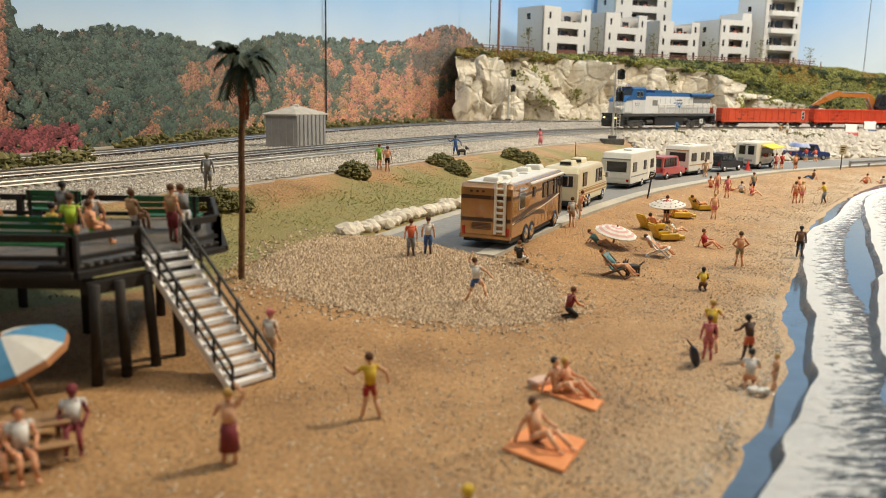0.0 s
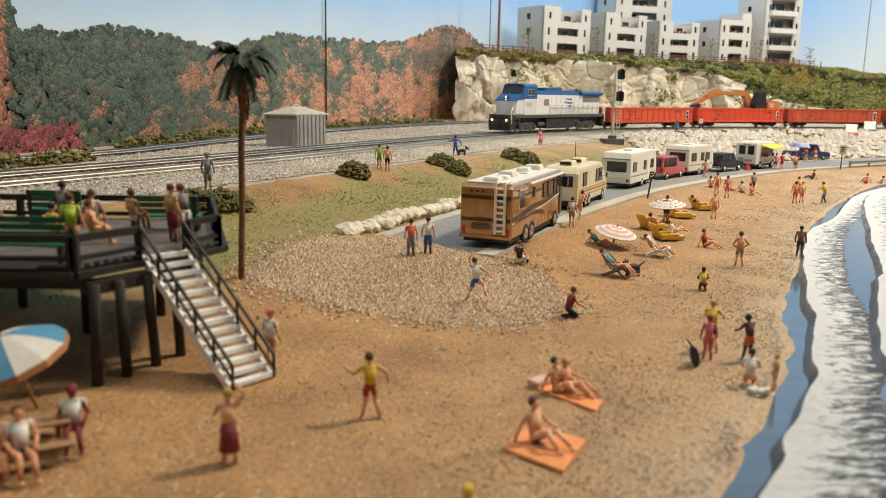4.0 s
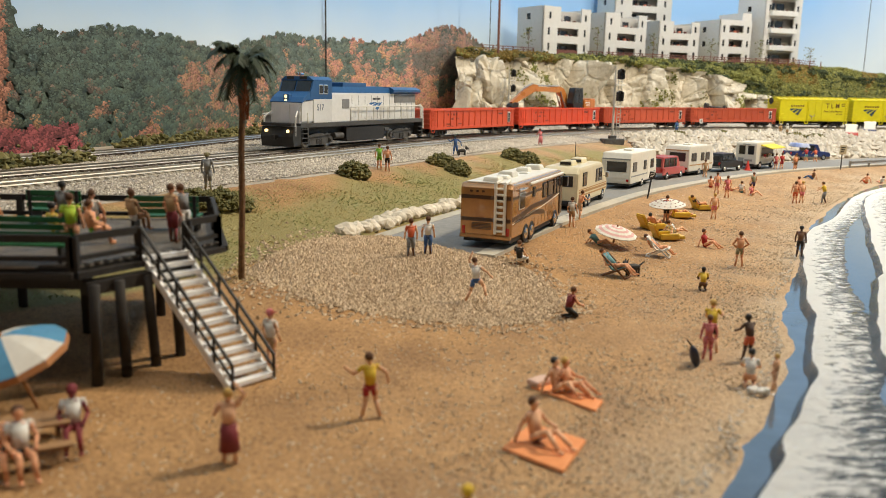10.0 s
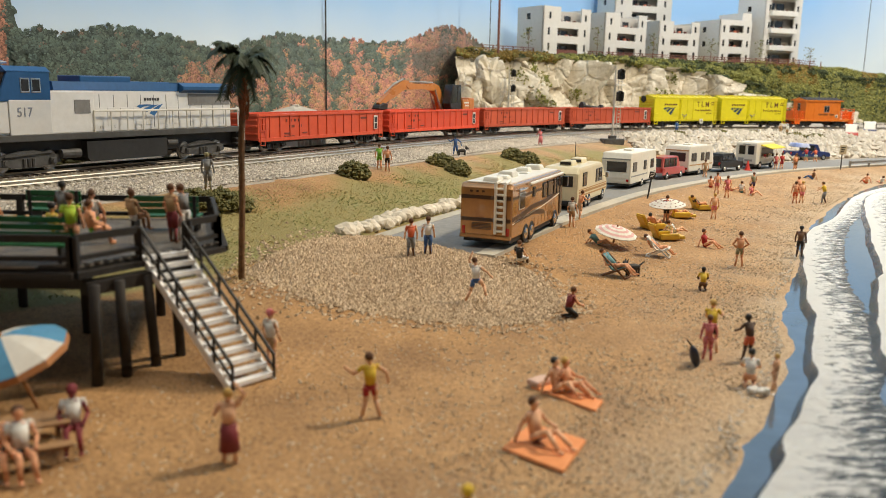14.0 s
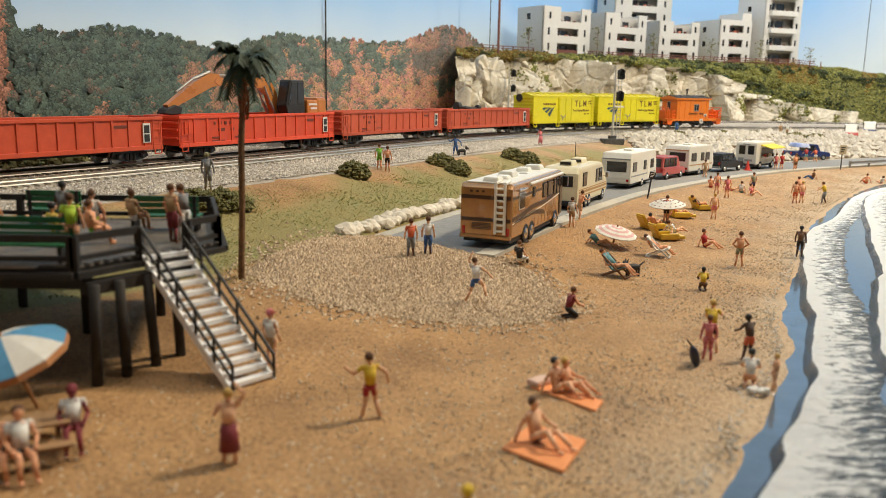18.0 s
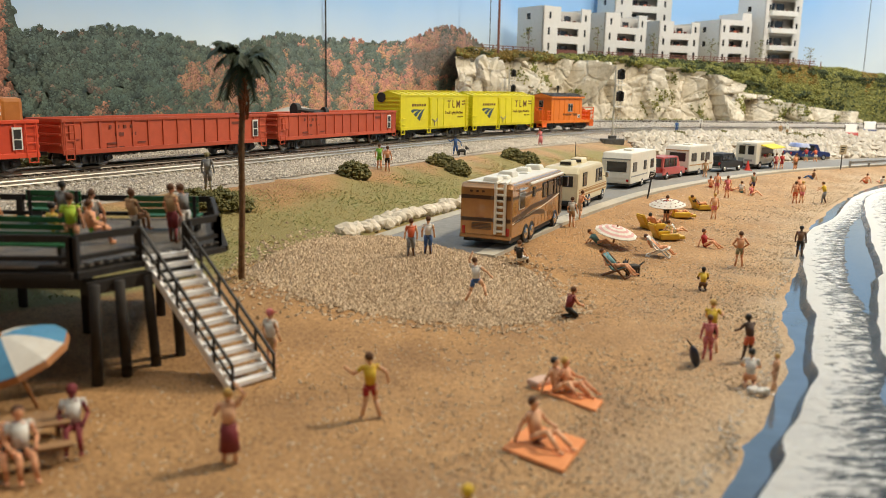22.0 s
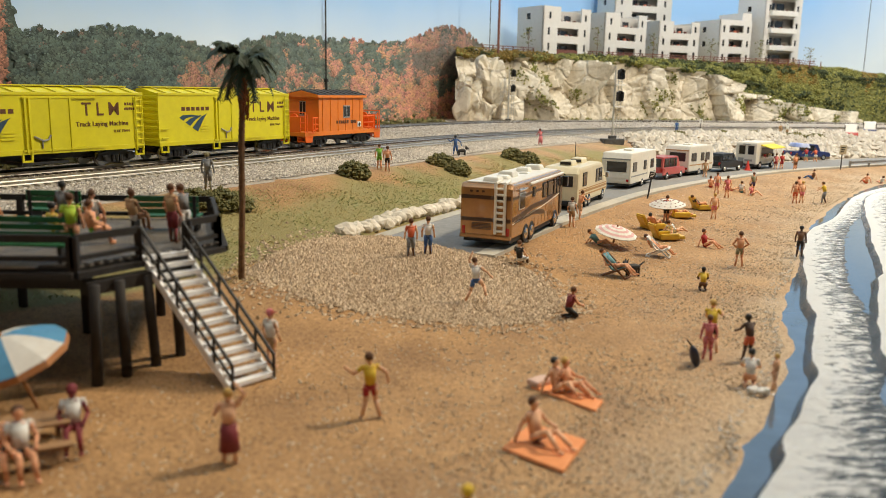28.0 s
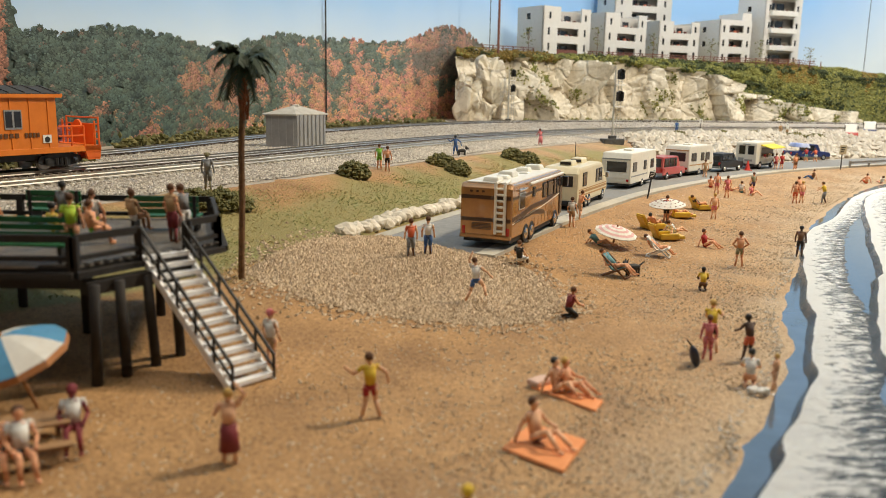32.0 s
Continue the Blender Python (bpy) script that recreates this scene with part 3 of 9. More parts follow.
# tufts in the joints of the cliff and along its foot
for _ in range(1500):
    s = rnd.uniform(-112, -44)
    x, y, _ = line(s, rnd.uniform(29.0, 31.2))
    if noise.noise((s * 0.35, 0, 0)) > -0.1:
        green.append((x, y, 3.1 + rnd.uniform(0, 0.8) * (0.4 + noise.noise((s * 0.8, 5, 0)))))
for k in range(30):
    s0 = rnd.uniform(-104, -76) if k % 3 else rnd.uniform(-76, -46)
    z0 = rnd.uniform(3.6, max(5.0, cliff_top(s0) - 0.8))
    for _ in range(44):
        sk, zk = s0 + rnd.normal(0, 0.42), z0 + rnd.normal(0, 0.7)
        h = (zk - 2.9) / (cliff_top(sk) - 2.9)
        r = 2.6 * cell_push(sk, zk, 0.115, 1.0) + 1.35 * cell_push(sk, zk, 0.25, 2.0)
        x, y, _ = line(sk, min(36.2, 31.5 + 3.2 * h - r * (0.5 + 0.5 * h)) - 0.08)
        green.append((x, y, max(zk, 3.0)))
tagged(stones("bank_foliage", green, GREEN_BUSH, 0.21, 0.9, 0.5, 31), "olive green foam foliage on the bank", "foliage", kind="stuff")
tagged(stones("autumn_foliage", ochre, YELLOW_BUSH, 0.21, 0.9, 0.5, 32), "ochre foam foliage on the cliff edge", "foliage", kind="stuff")
tagged(stones("dark_foliage", dark, HEDGE, 0.21, 0.9, 0.5, 33), "dark green foam hedge before the houses", "hedge", kind="stuff")
# ---- train ----
RAIL_Z = 3.58
SILVER = mat("silver_paint", (0.78, 0.77, 0.75), (0.70, 0.69, 0.67), 0.34, 0.2, bump=0.04)
SILVER_DK = mat("grey_sill_paint", (0.24, 0.235, 0.23), (0.17, 0.165, 0.16), 0.5, bump=0.06)
LOCO_SILL = mat("loco_dark_sill", (0.075, 0.073, 0.07), (0.045, 0.043, 0.04), 0.5, bump=0.06)
BLUE = mat("locomotive_blue", (0.022, 0.10, 0.27), (0.018, 0.08, 0.21), 0.35, bump=0.04)
TRUCK = mat("truck_grey", (0.10, 0.096, 0.092), (0.035, 0.033, 0.031), 0.6, bump=0.2)
TRUCK_BLACK = mat("truck_black", (0.03, 0.028, 0.026), (0.015, 0.014, 0.013), 0.55, bump=0.2)
WHEEL = mat("wheel_steel", (0.5, 0.48, 0.45), (0.3, 0.28, 0.26), 0.3, 0.9)
RED = mat("gondola_red", (0.64, 0.092, 0.034), (0.54, 0.072, 0.027), 0.5, grain=2, bump=0.06)
RED_DK = mat("gondola_red_faded", (0.56, 0.10, 0.043), (0.47, 0.08, 0.034), 0.55, grain=2, bump=0.06)
RED_HOT = mat("gondola_bright_red", (0.76, 0.088, 0.033), (0.66, 0.072, 0.027), 0.45, grain=2, bump=0.06)
YELLOW = mat("car_yellow", (0.74, 0.66, 0.012), (0.66, 0.58, 0.012), 0.42, grain=2, bump=0.04)
ORANGE = mat("caboose_orange", (0.84, 0.23, 0.02), (0.74, 0.19, 0.016), 0.45, grain=2, bump=0.05)
ORANGE_HOT = mat("platform_orange", (0.86, 0.16, 0.015), (0.76, 0.13, 0.013), 0.45, grain=2, bump=0.05)
ROOF_BLACK = mat("tar_roof", (0.055, 0.05, 0.045), (0.03, 0.028, 0.026), 0.8, grain=3, bump=0.3)
INK = mat("dark_lettering", (0.05, 0.05, 0.06), (0.04, 0.04, 0.05), 0.6, bump=0)
INK_RED = mat("maroon_lettering", (0.20, 0.045, 0.025), (0.16, 0.04, 0.02), 0.6, bump=0)
INK_BROWN = mat("brown_lettering", (0.13, 0.05, 0.012), (0.11, 0.04, 0.01), 0.6, bump=0)
NAVY = mat("wing_blue", (0.03, 0.07, 0.11), (0.025, 0.06, 0.095), 0.5, bump=0)
STRIPE_BLUE = mat("wing_bright_blue", (0.03, 0.14, 0.36), (0.025, 0.12, 0.3), 0.5, bump=0)
HEAD_GLOW = glow("lamp_glow", (1.0, 0.72, 0.30), 3.5)
DIGGER = mat("digger_orange", (0.58, 0.22, 0.05), (0.48, 0.17, 0.038), 0.3, grain=2, bump=0.05)


def letters(text, size, material, parent, x, y, z, name="lettering", face=180, thick=0.012, spread=1.0, bold=0.0):
    """Words standing on a car's near side; x: where the reader's line starts."""
    c = bpy.data.curves.new("words", "FONT")
    c.body, c.size, c.extrude, c.space_character = text, size * K, thick * K, spread
    c.offset = bold * size * K
    o = bpy.data.objects.new("words", c)
    scene.collection.objects.link(o)
    dg = bpy.context.evaluated_depsgraph_get()
    dg.update()
    me = bpy.data.meshes.new_from_object(o.evaluated_get(dg))
    bpy.data.objects.remove(o)
    me.materials.clear()
    me.materials.append(material)
    ob = new(name, me)
    ob.parent = parent
    ob.matrix_basis = P(x, y, z, 90, 0, face)
    return ob


def truck(parent, x, material, wheelbase=1.7, r=0.42, heavy=False):
    """A four-wheel bogie: side frames with springs and journals, bolster, axles."""
    bm = B()
    h = 0.26 if not heavy else 0.36
    w = wheelbase / 2
    for sy in (-1, 1):
        y0, y1 = sy * 0.98, sy * 1.16
        slab(bm, [(x - w - 0.5, 0.42), (x - w - 0.38, 0.72), (x - 0.45, 0.62 + h), (x + 0.45, 0.62 + h), (x + w + 0.38, 0.72), (x + w + 0.5, 0.42), (x + w + 0.2, 0.30), (x + 0.5, 0.20), (x - 0.5, 0.20), (x - w - 0.2, 0.30)], min(y0, y1), max(y0, y1))
        for k in (-0.26, 0, 0.26):
            rod(bm, (x + k, sy * 1.2, 0.24), (x + k, sy * 1.2, 0.62), 0.1, n=6)
        for k in (-w, w):
            box(bm, x + k - 0.16, x + k + 0.16, min(sy * 1.1, sy * 1.3), max(sy * 1.1, sy * 1.3), 0.34, 0.62, 0.03)
            rod(bm, (x + k, sy * 1.28, 0.47), (x + k, sy * 1.36, 0.47), 0.11, n=8)
        if heavy:
            bar(bm, (x - w, sy * 1.24, 0.9), (x + w, sy * 1.24, 0.75), 0.07, 0.07)
    box(bm, x - 0.25, x + 0.25, -1.1, 1.1, 0.45, 0.85)
    t = part("truck", bm, material, parent)
    for k in (-w, w):
        bm = B()
        for sy in (-1, 1):
            rod(bm, (x + k, sy * 0.72, r), (x + k, sy * 0.84, r), r + 0.03, n=16)
            rod(bm, (x + k, sy * 0.84, r), (x + k, sy * 0.93, r), r, r * 0.9, n=16)
        rod(bm, (x + k, -0.8, r), (x + k, 0.8, r), 0.08, n=8)
        part("wheelset", bm, WHEEL, t)
    return t


def coupler(parent, x, d):
    bm = B()
    box(bm, min(x, x + d * 0.62), max(x, x + d * 0.62), -0.1, 0.1, 0.72, 0.95, 0.03)
    box(bm, min(x + d * 0.5, x + d * 0.72), max(x + d * 0.5, x + d * 0.72), -0.2, 0.2, 0.66, 1.0, 0.05)
    return part("coupler", bm, BLACK, parent)


def gondola(name, paint, label):
    L, w, z0, z1 = 16.61, 1.52, 0.8, 2.77
    h = L / 2
    g = empty(name, Matrix(), label, "gondola car", "red gondola cars of the train")
    bm = B()
    box(bm, -h, h, -w + 0.1, w - 0.1, z0 + 0.1, z0 + 0.25)
    part("floor_plate", bm, paint, g)
    for sy in (-1, 1):
        bm = B()
        box(bm, -h, h, sy * (w - 0.09) - 0.05, sy * (w - 0.09) + 0.05, z0 + 0.12, z1)
        part("side_panel", bm, paint, g)
    for sx in (-1, 1):
        bm = B()
        box(bm, sx * (h - 0.06) - 0.05, sx * (h - 0.06) + 0.05, -w + 0.1, w - 0.1, z0 + 0.1, z1)
        part("end_panel", bm, paint, g)
    bm = B()
    for sy in (-1, 1):
        box(bm, -h - 0.03, h + 0.03, sy * w - 0.1, sy * w + 0.06, z1 - 0.16, z1 + 0.02, 0.02)
        box(bm, -h, h, sy * w - 0.08, sy * w + 0.04, z0, z0 + 0.26, 0.02)
    for sx in (-1, 1):
        box(bm, sx * h - 0.08, sx * h + 0.08, -w, w, z1 - 0.16, z1 + 0.02, 0.02)
        for zz in (z0 + 0.5, z0 + 1.05, z0 + 1.5):
            box(bm, sx * h - 0.1, sx * h + 0.1, -w + 0.1, w - 0.1, zz, zz + 0.14, 0.03)
    part("chord", bm, paint, g)
    rib = None
    n = 13
    for k in range(n):
        xx = h - 1.3 - k * (L - 2.6) / (n - 1)
        for sy in (-1, 1):
            if rib is None:
                bm = B()
                slab(bm, [(-0.07, z0 + 0.2), (-0.07, z1 - 0.14), (0.07, z1 - 0.14), (0.07, z0 + 0.2)], -0.04, 0.05)
                rib = part("rib", bm, paint, g, at=P(xx, sy * (w - 0.02), 0))
            else:
                again("rib", rib, g, P(xx, sy * (w - 0.02), 0, 0, 0, 0 if sy > 0 else 180))
    # end frames, ladders, placard
    for sx in (-1, 1):
        for sy in (-1, 1):
            bm = B()
            y = sy * (w + 0.05)
            for zz in np.linspace(z0 + 0.35, z1 - 0.3, 4):
                rod(bm, (sx * (h - 0.15), y, zz), (sx * (h - 0.75), y, zz), 0.025, n=5)
            rod(bm, (sx * (h - 0.15), y, z0), (sx * (h - 0.15), y, z1 - 0.1), 0.03, n=5)
            rod(bm, (sx * (h - 0.75), y, z0), (sx * (h - 0.75), y, z1 - 0.1), 0.03, n=5)
            bar(bm, (sx * (h - 0.15), y, z0), (sx * (h - 0.15), y, z0 - 0.25), 0.06, 0.05)
            bar(bm, (sx * (h - 0.65), y, z0), (sx * (h - 0.65), y, z0 - 0.25), 0.06, 0.05)
            bar(bm, (sx * (h - 0.12), y, z0 - 0.25), (sx * (h - 0.68), y, z0 - 0.25), 0.06, 0.05)
            part("ladder", bm, paint, g)
    bm = B()
    box(bm, -h + 0.95, -h + 1.5, w + 0.02, w + 0.06, z0 + 0.45, z1 - 0.35)
    pl = part("placard", bm, WHITE, g, "white framed placard with black panels")
    bm = B()
    for a, b in ((0.5, 0.95), (1.02, 1.5)):
        box(bm, -h + 1.03, -h + 1.42, w + 0.05, w + 0.075, z0 + a, z0 + b)
    part("placard_panel", bm, BLACK, pl)
    bm = B()
    box(bm, h - 1.15, h - 0.45, w - 0.02, w + 0.035, z0 + 0.85, z1 - 0.35)
    part("panel", bm, paint, g)
    # unreadable reporting marks as plain bars
    for k, (x0, x1, zz, hh) in enumerate(((5.2, 5.05, 1.62, 0.2), (4.7, 4.5, 1.62, 0.2), (4.2, 4.0, 1.62, 0.2), (3.7, 3.5, 1.62, 0.2), (4.8, 4.2, 1.18, 0.2), (3.6, 3.3, 1.18, 0.2), (5.4, 4.6, 0.72, 0.1), (5.4, 4.2, 0.5, 0.08), (3.2, 2.6, 0.72, 0.08), (-4.6, -5.7, 1.62, 0.16))):
        bm = B()
        box(bm, x1, x0, w - 0.02, w + 0.012, z0 + zz - 0.25, z0 + zz - 0.25 + hh)
        part("reporting_mark", bm, INK_RED, g)
    truck(g, h - 2.2, TRUCK_BLACK)
    truck(g, -h + 2.2, TRUCK_BLACK)
    bm = B()
    box(bm, -h + 0.6, h - 0.6, -0.25, 0.25, z0 - 0.25, z0 + 0.1)
    part("centre_sill", bm, TRUCK_BLACK, g)
    coupler(g, h - 0.05, 1)
    coupler(g, -h + 0.05, -1)
    return g


def wing_mark(parent, x, y, z, s, material, tall=1.0):
    """Three swept stripes on a car side; x: the reader's left end."""
    g = None
    for k in range(3):
        bm = B()
        a = [(0.0, 0.62), (0.25, 0.78), (0.9, 0.8), (1.45, 0.74)], [(1.3, 0.66), (0.9, 0.66), (0.5, 0.58), (0.28, 0.42)]
        if k == 1:
            a = [(0.45, 0.30), (0.85, 0.55), (1.3, 0.70), (1.75, 0.78)], [(1.6, 0.66), (1.3, 0.50), (1.05, 0.30), (0.8, 0.05)]
        if k == 2:
            a = [(0.98, -0.08), (1.35, 0.35), (1.7, 0.66), (2.15, 0.86)], [(1.95, 0.62), (1.75, 0.30), (1.55, -0.05), (1.38, -0.34)]
        pts = [(-p[0] * s, p[1] * s * tall) for p in a[0] + a[1]]
        slab(bm, pts, -0.008, 0.012)
        part("wing_stripe", bm, material, parent, at=P(x, y, z))


def boxcar(name, label):
    L, w, z0, z1 = 12.47, 1.52, 0.97, 4.18
    h = L / 2
    g = empty(name, Matrix(), label, "box car", "yellow box cars of the train")
    bm = B()
    slab(bm, [(-w, z0), (w, z0), (w, z1), (0, z1 + 0.36), (-w, z1)], -h, h, "x")
    part("body", bm, YELLOW, g)
    bm = B()
    box(bm, -h - 0.02, h + 0.02, w - 0.08, w + 0.05, z1 - 0.1, z1 + 0.06, 0.02)
    box(bm, -h - 0.02, h + 0.02, -w - 0.05, -w + 0.08, z1 - 0.1, z1 + 0.06, 0.02)
    box(bm, -h, h, w - 0.05, w + 0.04, z0 - 0.02, z0 + 0.24, 0.01)
    for k in range(10):
        xx = -h + 0.7 + k * (L - 1.4) / 9
        bar(bm, (xx, 0, z1 + 0.40), (xx, w, z1 + 0.06), 0.09, 0.06)
        bar(bm, (xx, 0, z1 + 0.40), (xx, -w, z1 + 0.06), 0.09, 0.06)
    box(bm, -h + 0.1, h - 0.1, -0.28, 0.28, z1 + 0.38, z1 + 0.44)
    part("roof_rib", bm, YELLOW, g)
    for sx in (-1, 1):
        bm = B()
        for zz in np.linspace(z0 + 0.25, z1 - 0.3, 8):
            box(bm, sx * h - 0.05, sx * h + 0.05, -w + 0.08, w - 0.08, zz, zz + 0.2, 0.04)
        part("end_corrugation", bm, YELLOW, g)
    # door
    bm = B()
    box(bm, -1.3, 1.15, w - 0.02, w + 0.07, z0 + 0.2, z1 - 0.3, 0.02)
    d = part("door", bm, YELLOW, g)
    bm = B()
    for xx in (-1.3, -0.1, 1.1, 1.35):
        bm = B()
        box(bm, xx - 0.06, xx + 0.06, w, w + 0.12, z0 + 0.1, z1 - 0.25)
        part("door_post", bm, YELLOW, d)
    for xa, xb, za, zb in ((-3.0, 1.5, z1 - 0.28, z1 - 0.2), (-3.4, 1.6, z0 + 0.14, z0 + 0.24)):
        bm = B()
        box(bm, xa, xb, w, w + 0.1, za, zb)
        part("door_track", bm, YELLOW, g)
    bm = B()
    rod(bm, (0.95, w + 0.12, 1.9), (0.45, w + 0.14, 1.65), 0.05, n=6)
    rod(bm, (0.45, w + 0.14, 1.65), (0.15, w + 0.14, 1.72), 0.05, n=6)
    rod(bm, (0.15, w + 0.14, 1.72), (0.0, w + 0.12, 1.95), 0.05, n=6)
    rod(bm, (0.5, w + 0.12, 1.25), (0.5, w + 0.12, 1.75), 0.04, n=6)
    part("door_latch", bm, STEEL, d)
    # ladder at the rear end, grab irons at the front, stirrups
    bm = B()
    for xx in (-h + 0.12, -h + 0.58):
        rod(bm, (xx, w + 0.1, z0 - 0.1), (xx, w + 0.1, z1 - 0.15), 0.045, n=6)
    for zz in np.linspace(z0 + 0.15, z1 - 0.35, 8):
        rod(bm, (-h + 0.12, w + 0.11, zz), (-h + 0.58, w + 0.11, zz), 0.04, n=6)
    part("ladder", bm, YELLOW, g)
    bm = B()
    for zz in (1.45, 2.0):
        rod(bm, (h - 0.15, w + 0.09, zz), (h - 0.65, w + 0.09, zz), 0.04, n=6)
    part("grab_iron", bm, YELLOW, g)
    for xx in (-h + 0.35, h - 0.4, 1.35):
        bm = B()
        for k in (-0.26, 0.26):
            bar(bm, (xx + k, w, z0 + 0.1), (xx + k, w, z0 - 0.38), 0.1, 0.1)
        bar(bm, (xx - 0.3, w, z0 - 0.38), (xx + 0.3, w, z0 - 0.38), 0.1, 0.1)
        part("stirrup", bm, YELLOW, g)
    bm = B()
    rod(bm, (h - 0.1, -0.6, z1 - 0.25), (h + 0.14, -0.6, z1 - 0.25), 0.46, n=20)
    part("vent_drum", bm, BLACK, g, "round black vent on the car end")
    bm = B()
    for zz in (1.75, 1.93, 2.11):
        box(bm, 2.0, 2.75, w - 0.01, w + 0.05, zz, zz + 0.07)
    part("louvre", bm, YELLOW, g)
    letters("TLM", 1.05, INK_BROWN, g, -2.05, w + 0.01, 2.95, spread=1.55, bold=0.008)
    letters("Track Laying Machine", 0.38, INK_BROWN, g, -1.65, w + 0.01, 2.35, spread=1.05, bold=0.012)
    letters("BLUE TEAM", 0.22, INK_BROWN, g, -4.1, w + 0.01, 1.95)
    bm = B()
    for k in range(4):
        box(bm, -4.95 - k * 0.17 - 0.12, -4.95 - k * 0.17, w - 0.01, w + 0.012, 3.5, 3.66)
    for k in range(5):
        box(bm, -4.92 - k * 0.15 - 0.11, -4.92 - k * 0.15, w - 0.01, w + 0.012, 3.22, 3.37)
    part("reporting_marks", bm, INK_BROWN, g)
    bm = B()
    for k in range(6):
        box(bm, 4.35 - k * 0.42 - 0.3, 4.35 - k * 0.42, w - 0.01, w + 0.012, 3.12, 3.36)
    part("name_bar", bm, INK_BROWN, g)
    wing_mark(g, 4.55, w + 0.01, 2.1, 1.12, NAVY, 0.85)
    truck(g, h - 1.75, TRUCK_BLACK)
    truck(g, -h + 1.75, TRUCK_BLACK)
    bm = B()
    box(bm, -h + 0.4, h - 0.4, -0.3, 0.3, 0.55, z0 + 0.1)
    box(bm, -1.3, 1.5, -1.2, 1.2, 0.35, 0.5)
    part("centre_sill", bm, TRUCK_BLACK, g)
    coupler(g, h - 0.05, 1)
    coupler(g, -h + 0.05, -1)
    return g


def caboose():
    g = empty("caboose", Matrix.Diagonal((1, 1, 1.06, 1)), "bright orange transfer caboose with black roof", "caboose")
    w, z0 = 1.5, 1.0
    b0, b1 = -2.9, 3.4
    tail = -5.6
    bm = B()
    box(bm, tail, 5.2, -w, w, z0 - 0.1, z0 + 0.2, 0.02)
    part("underframe", bm, ORANGE, g)
    bm = B()
    box(bm, b0, b1, -w + 0.02, w - 0.02, z0 + 0.2, 3.85)
    part("body", bm, ORANGE, g)
    bm = B()
    for k in range(6):
        xx = b0 + 0.5 + k * (b1 - b0 - 1.0) / 5
        box(bm, xx - 0.03, xx + 0.03, w - 0.04, w + 0.02, z0 + 0.2, 3.8)
    part("panel_seam", bm, ORANGE, g)
    bm = B()
    slab(bm, [(-w - 0.15, 3.8), (w + 0.15, 3.8), (w + 0.12, 3.95), (0, 4.3), (-w - 0.12, 3.95)], b0 - 0.25, b1 + 0.25, "x")
    r = part("roof", bm, ROOF_BLACK, g, "black tarred roof")
    bm = B()
    box(bm, b0 - 0.26, b1 + 0.26, w + 0.08, w + 0.16, 3.72, 3.9)
    for sx in (b0 - 0.28, b1 + 0.28):
        slab(bm, [(-w - 0.15, 3.74), (w + 0.15, 3.74), (w + 0.13, 3.92), (0, 4.22), (-w - 0.13, 3.92)], sx - 0.04, sx + 0.04, "x")
    part("fascia", bm, ORANGE, r)
    bm = B()
    for k in range(8):
        xx = b0 + k * (b1 - b0) / 7
        bar(bm, (xx, 0, 4.31), (xx, w + 0.1, 3.98), 0.06, 0.05)
        bar(bm, (xx, 0, 4.31), (xx, -w - 0.1, 3.98), 0.06, 0.05)
    part("roof_batten", bm, ROOF_BLACK, r)
    bm = B()
    rod(bm, (-0.5, -0.6, 4.0), (-0.5, -0.6, 5.0), 0.1, n=8)
    rod(bm, (-0.5, -0.6, 4.9), (-0.5, -0.6, 5.15), 0.2, n=8)
    part("chimney", bm, BLACK, g)

    def window(x, z, ww, hh, end=0):
        bm = B()
        if end:
            box(bm, end - 0.02, end + 0.03, x - ww / 2, x + ww / 2, z - hh / 2, z + hh / 2)
        else:
            box(bm, x - ww / 2, x + ww / 2, w - 0.03, w + 0.025, z - hh / 2, z + hh / 2)
        win = part("window", bm, STEEL, g)
        for k in (-1, 1):
            bm = B()
            if end:
                box(bm, end - 0.01, end + 0.045, x + k * ww / 4 - ww * 0.19, x + k * ww / 4 + ww * 0.19, z - hh * 0.4, z + hh * 0.42)
            else:
                box(bm, x + k * ww / 4 - ww * 0.19, x + k * ww / 4 + ww * 0.19, w - 0.02, w + 0.04, z - hh * 0.4, z + hh * 0.42)
            part("pane", bm, GLASS_DARK, win)
    window(-0.4, 2.65, 0.95, 0.95)
    window(-0.1, 2.9, 0.6, 1.1, end=b1)
    bm = B()
    for k in range(6):
        box(bm, 1.05 - k * 0.3 - 0.2, 1.05 - k * 0.3, w, w + 0.03, 1.75, 1.98)
    for k in range(4):
        box(bm, -1.0 - k * 0.22 - 0.15, -1.0 - k * 0.22, w, w + 0.03, 1.75, 1.98)
    part("reporting_marks", bm, INK_BROWN, g)
    bm = B()
    box(bm, -2.5, -2.0, w, w + 0.03, 1.45, 1.85)
    em = part("emblem", bm, WHITE, g)
    bm = B()
    rod(bm, (-2.25, w + 0.02, 1.62), (-2.25, w + 0.05, 1.62), 0.15, n=10)
    part("emblem_disc", bm, BLACK, em)
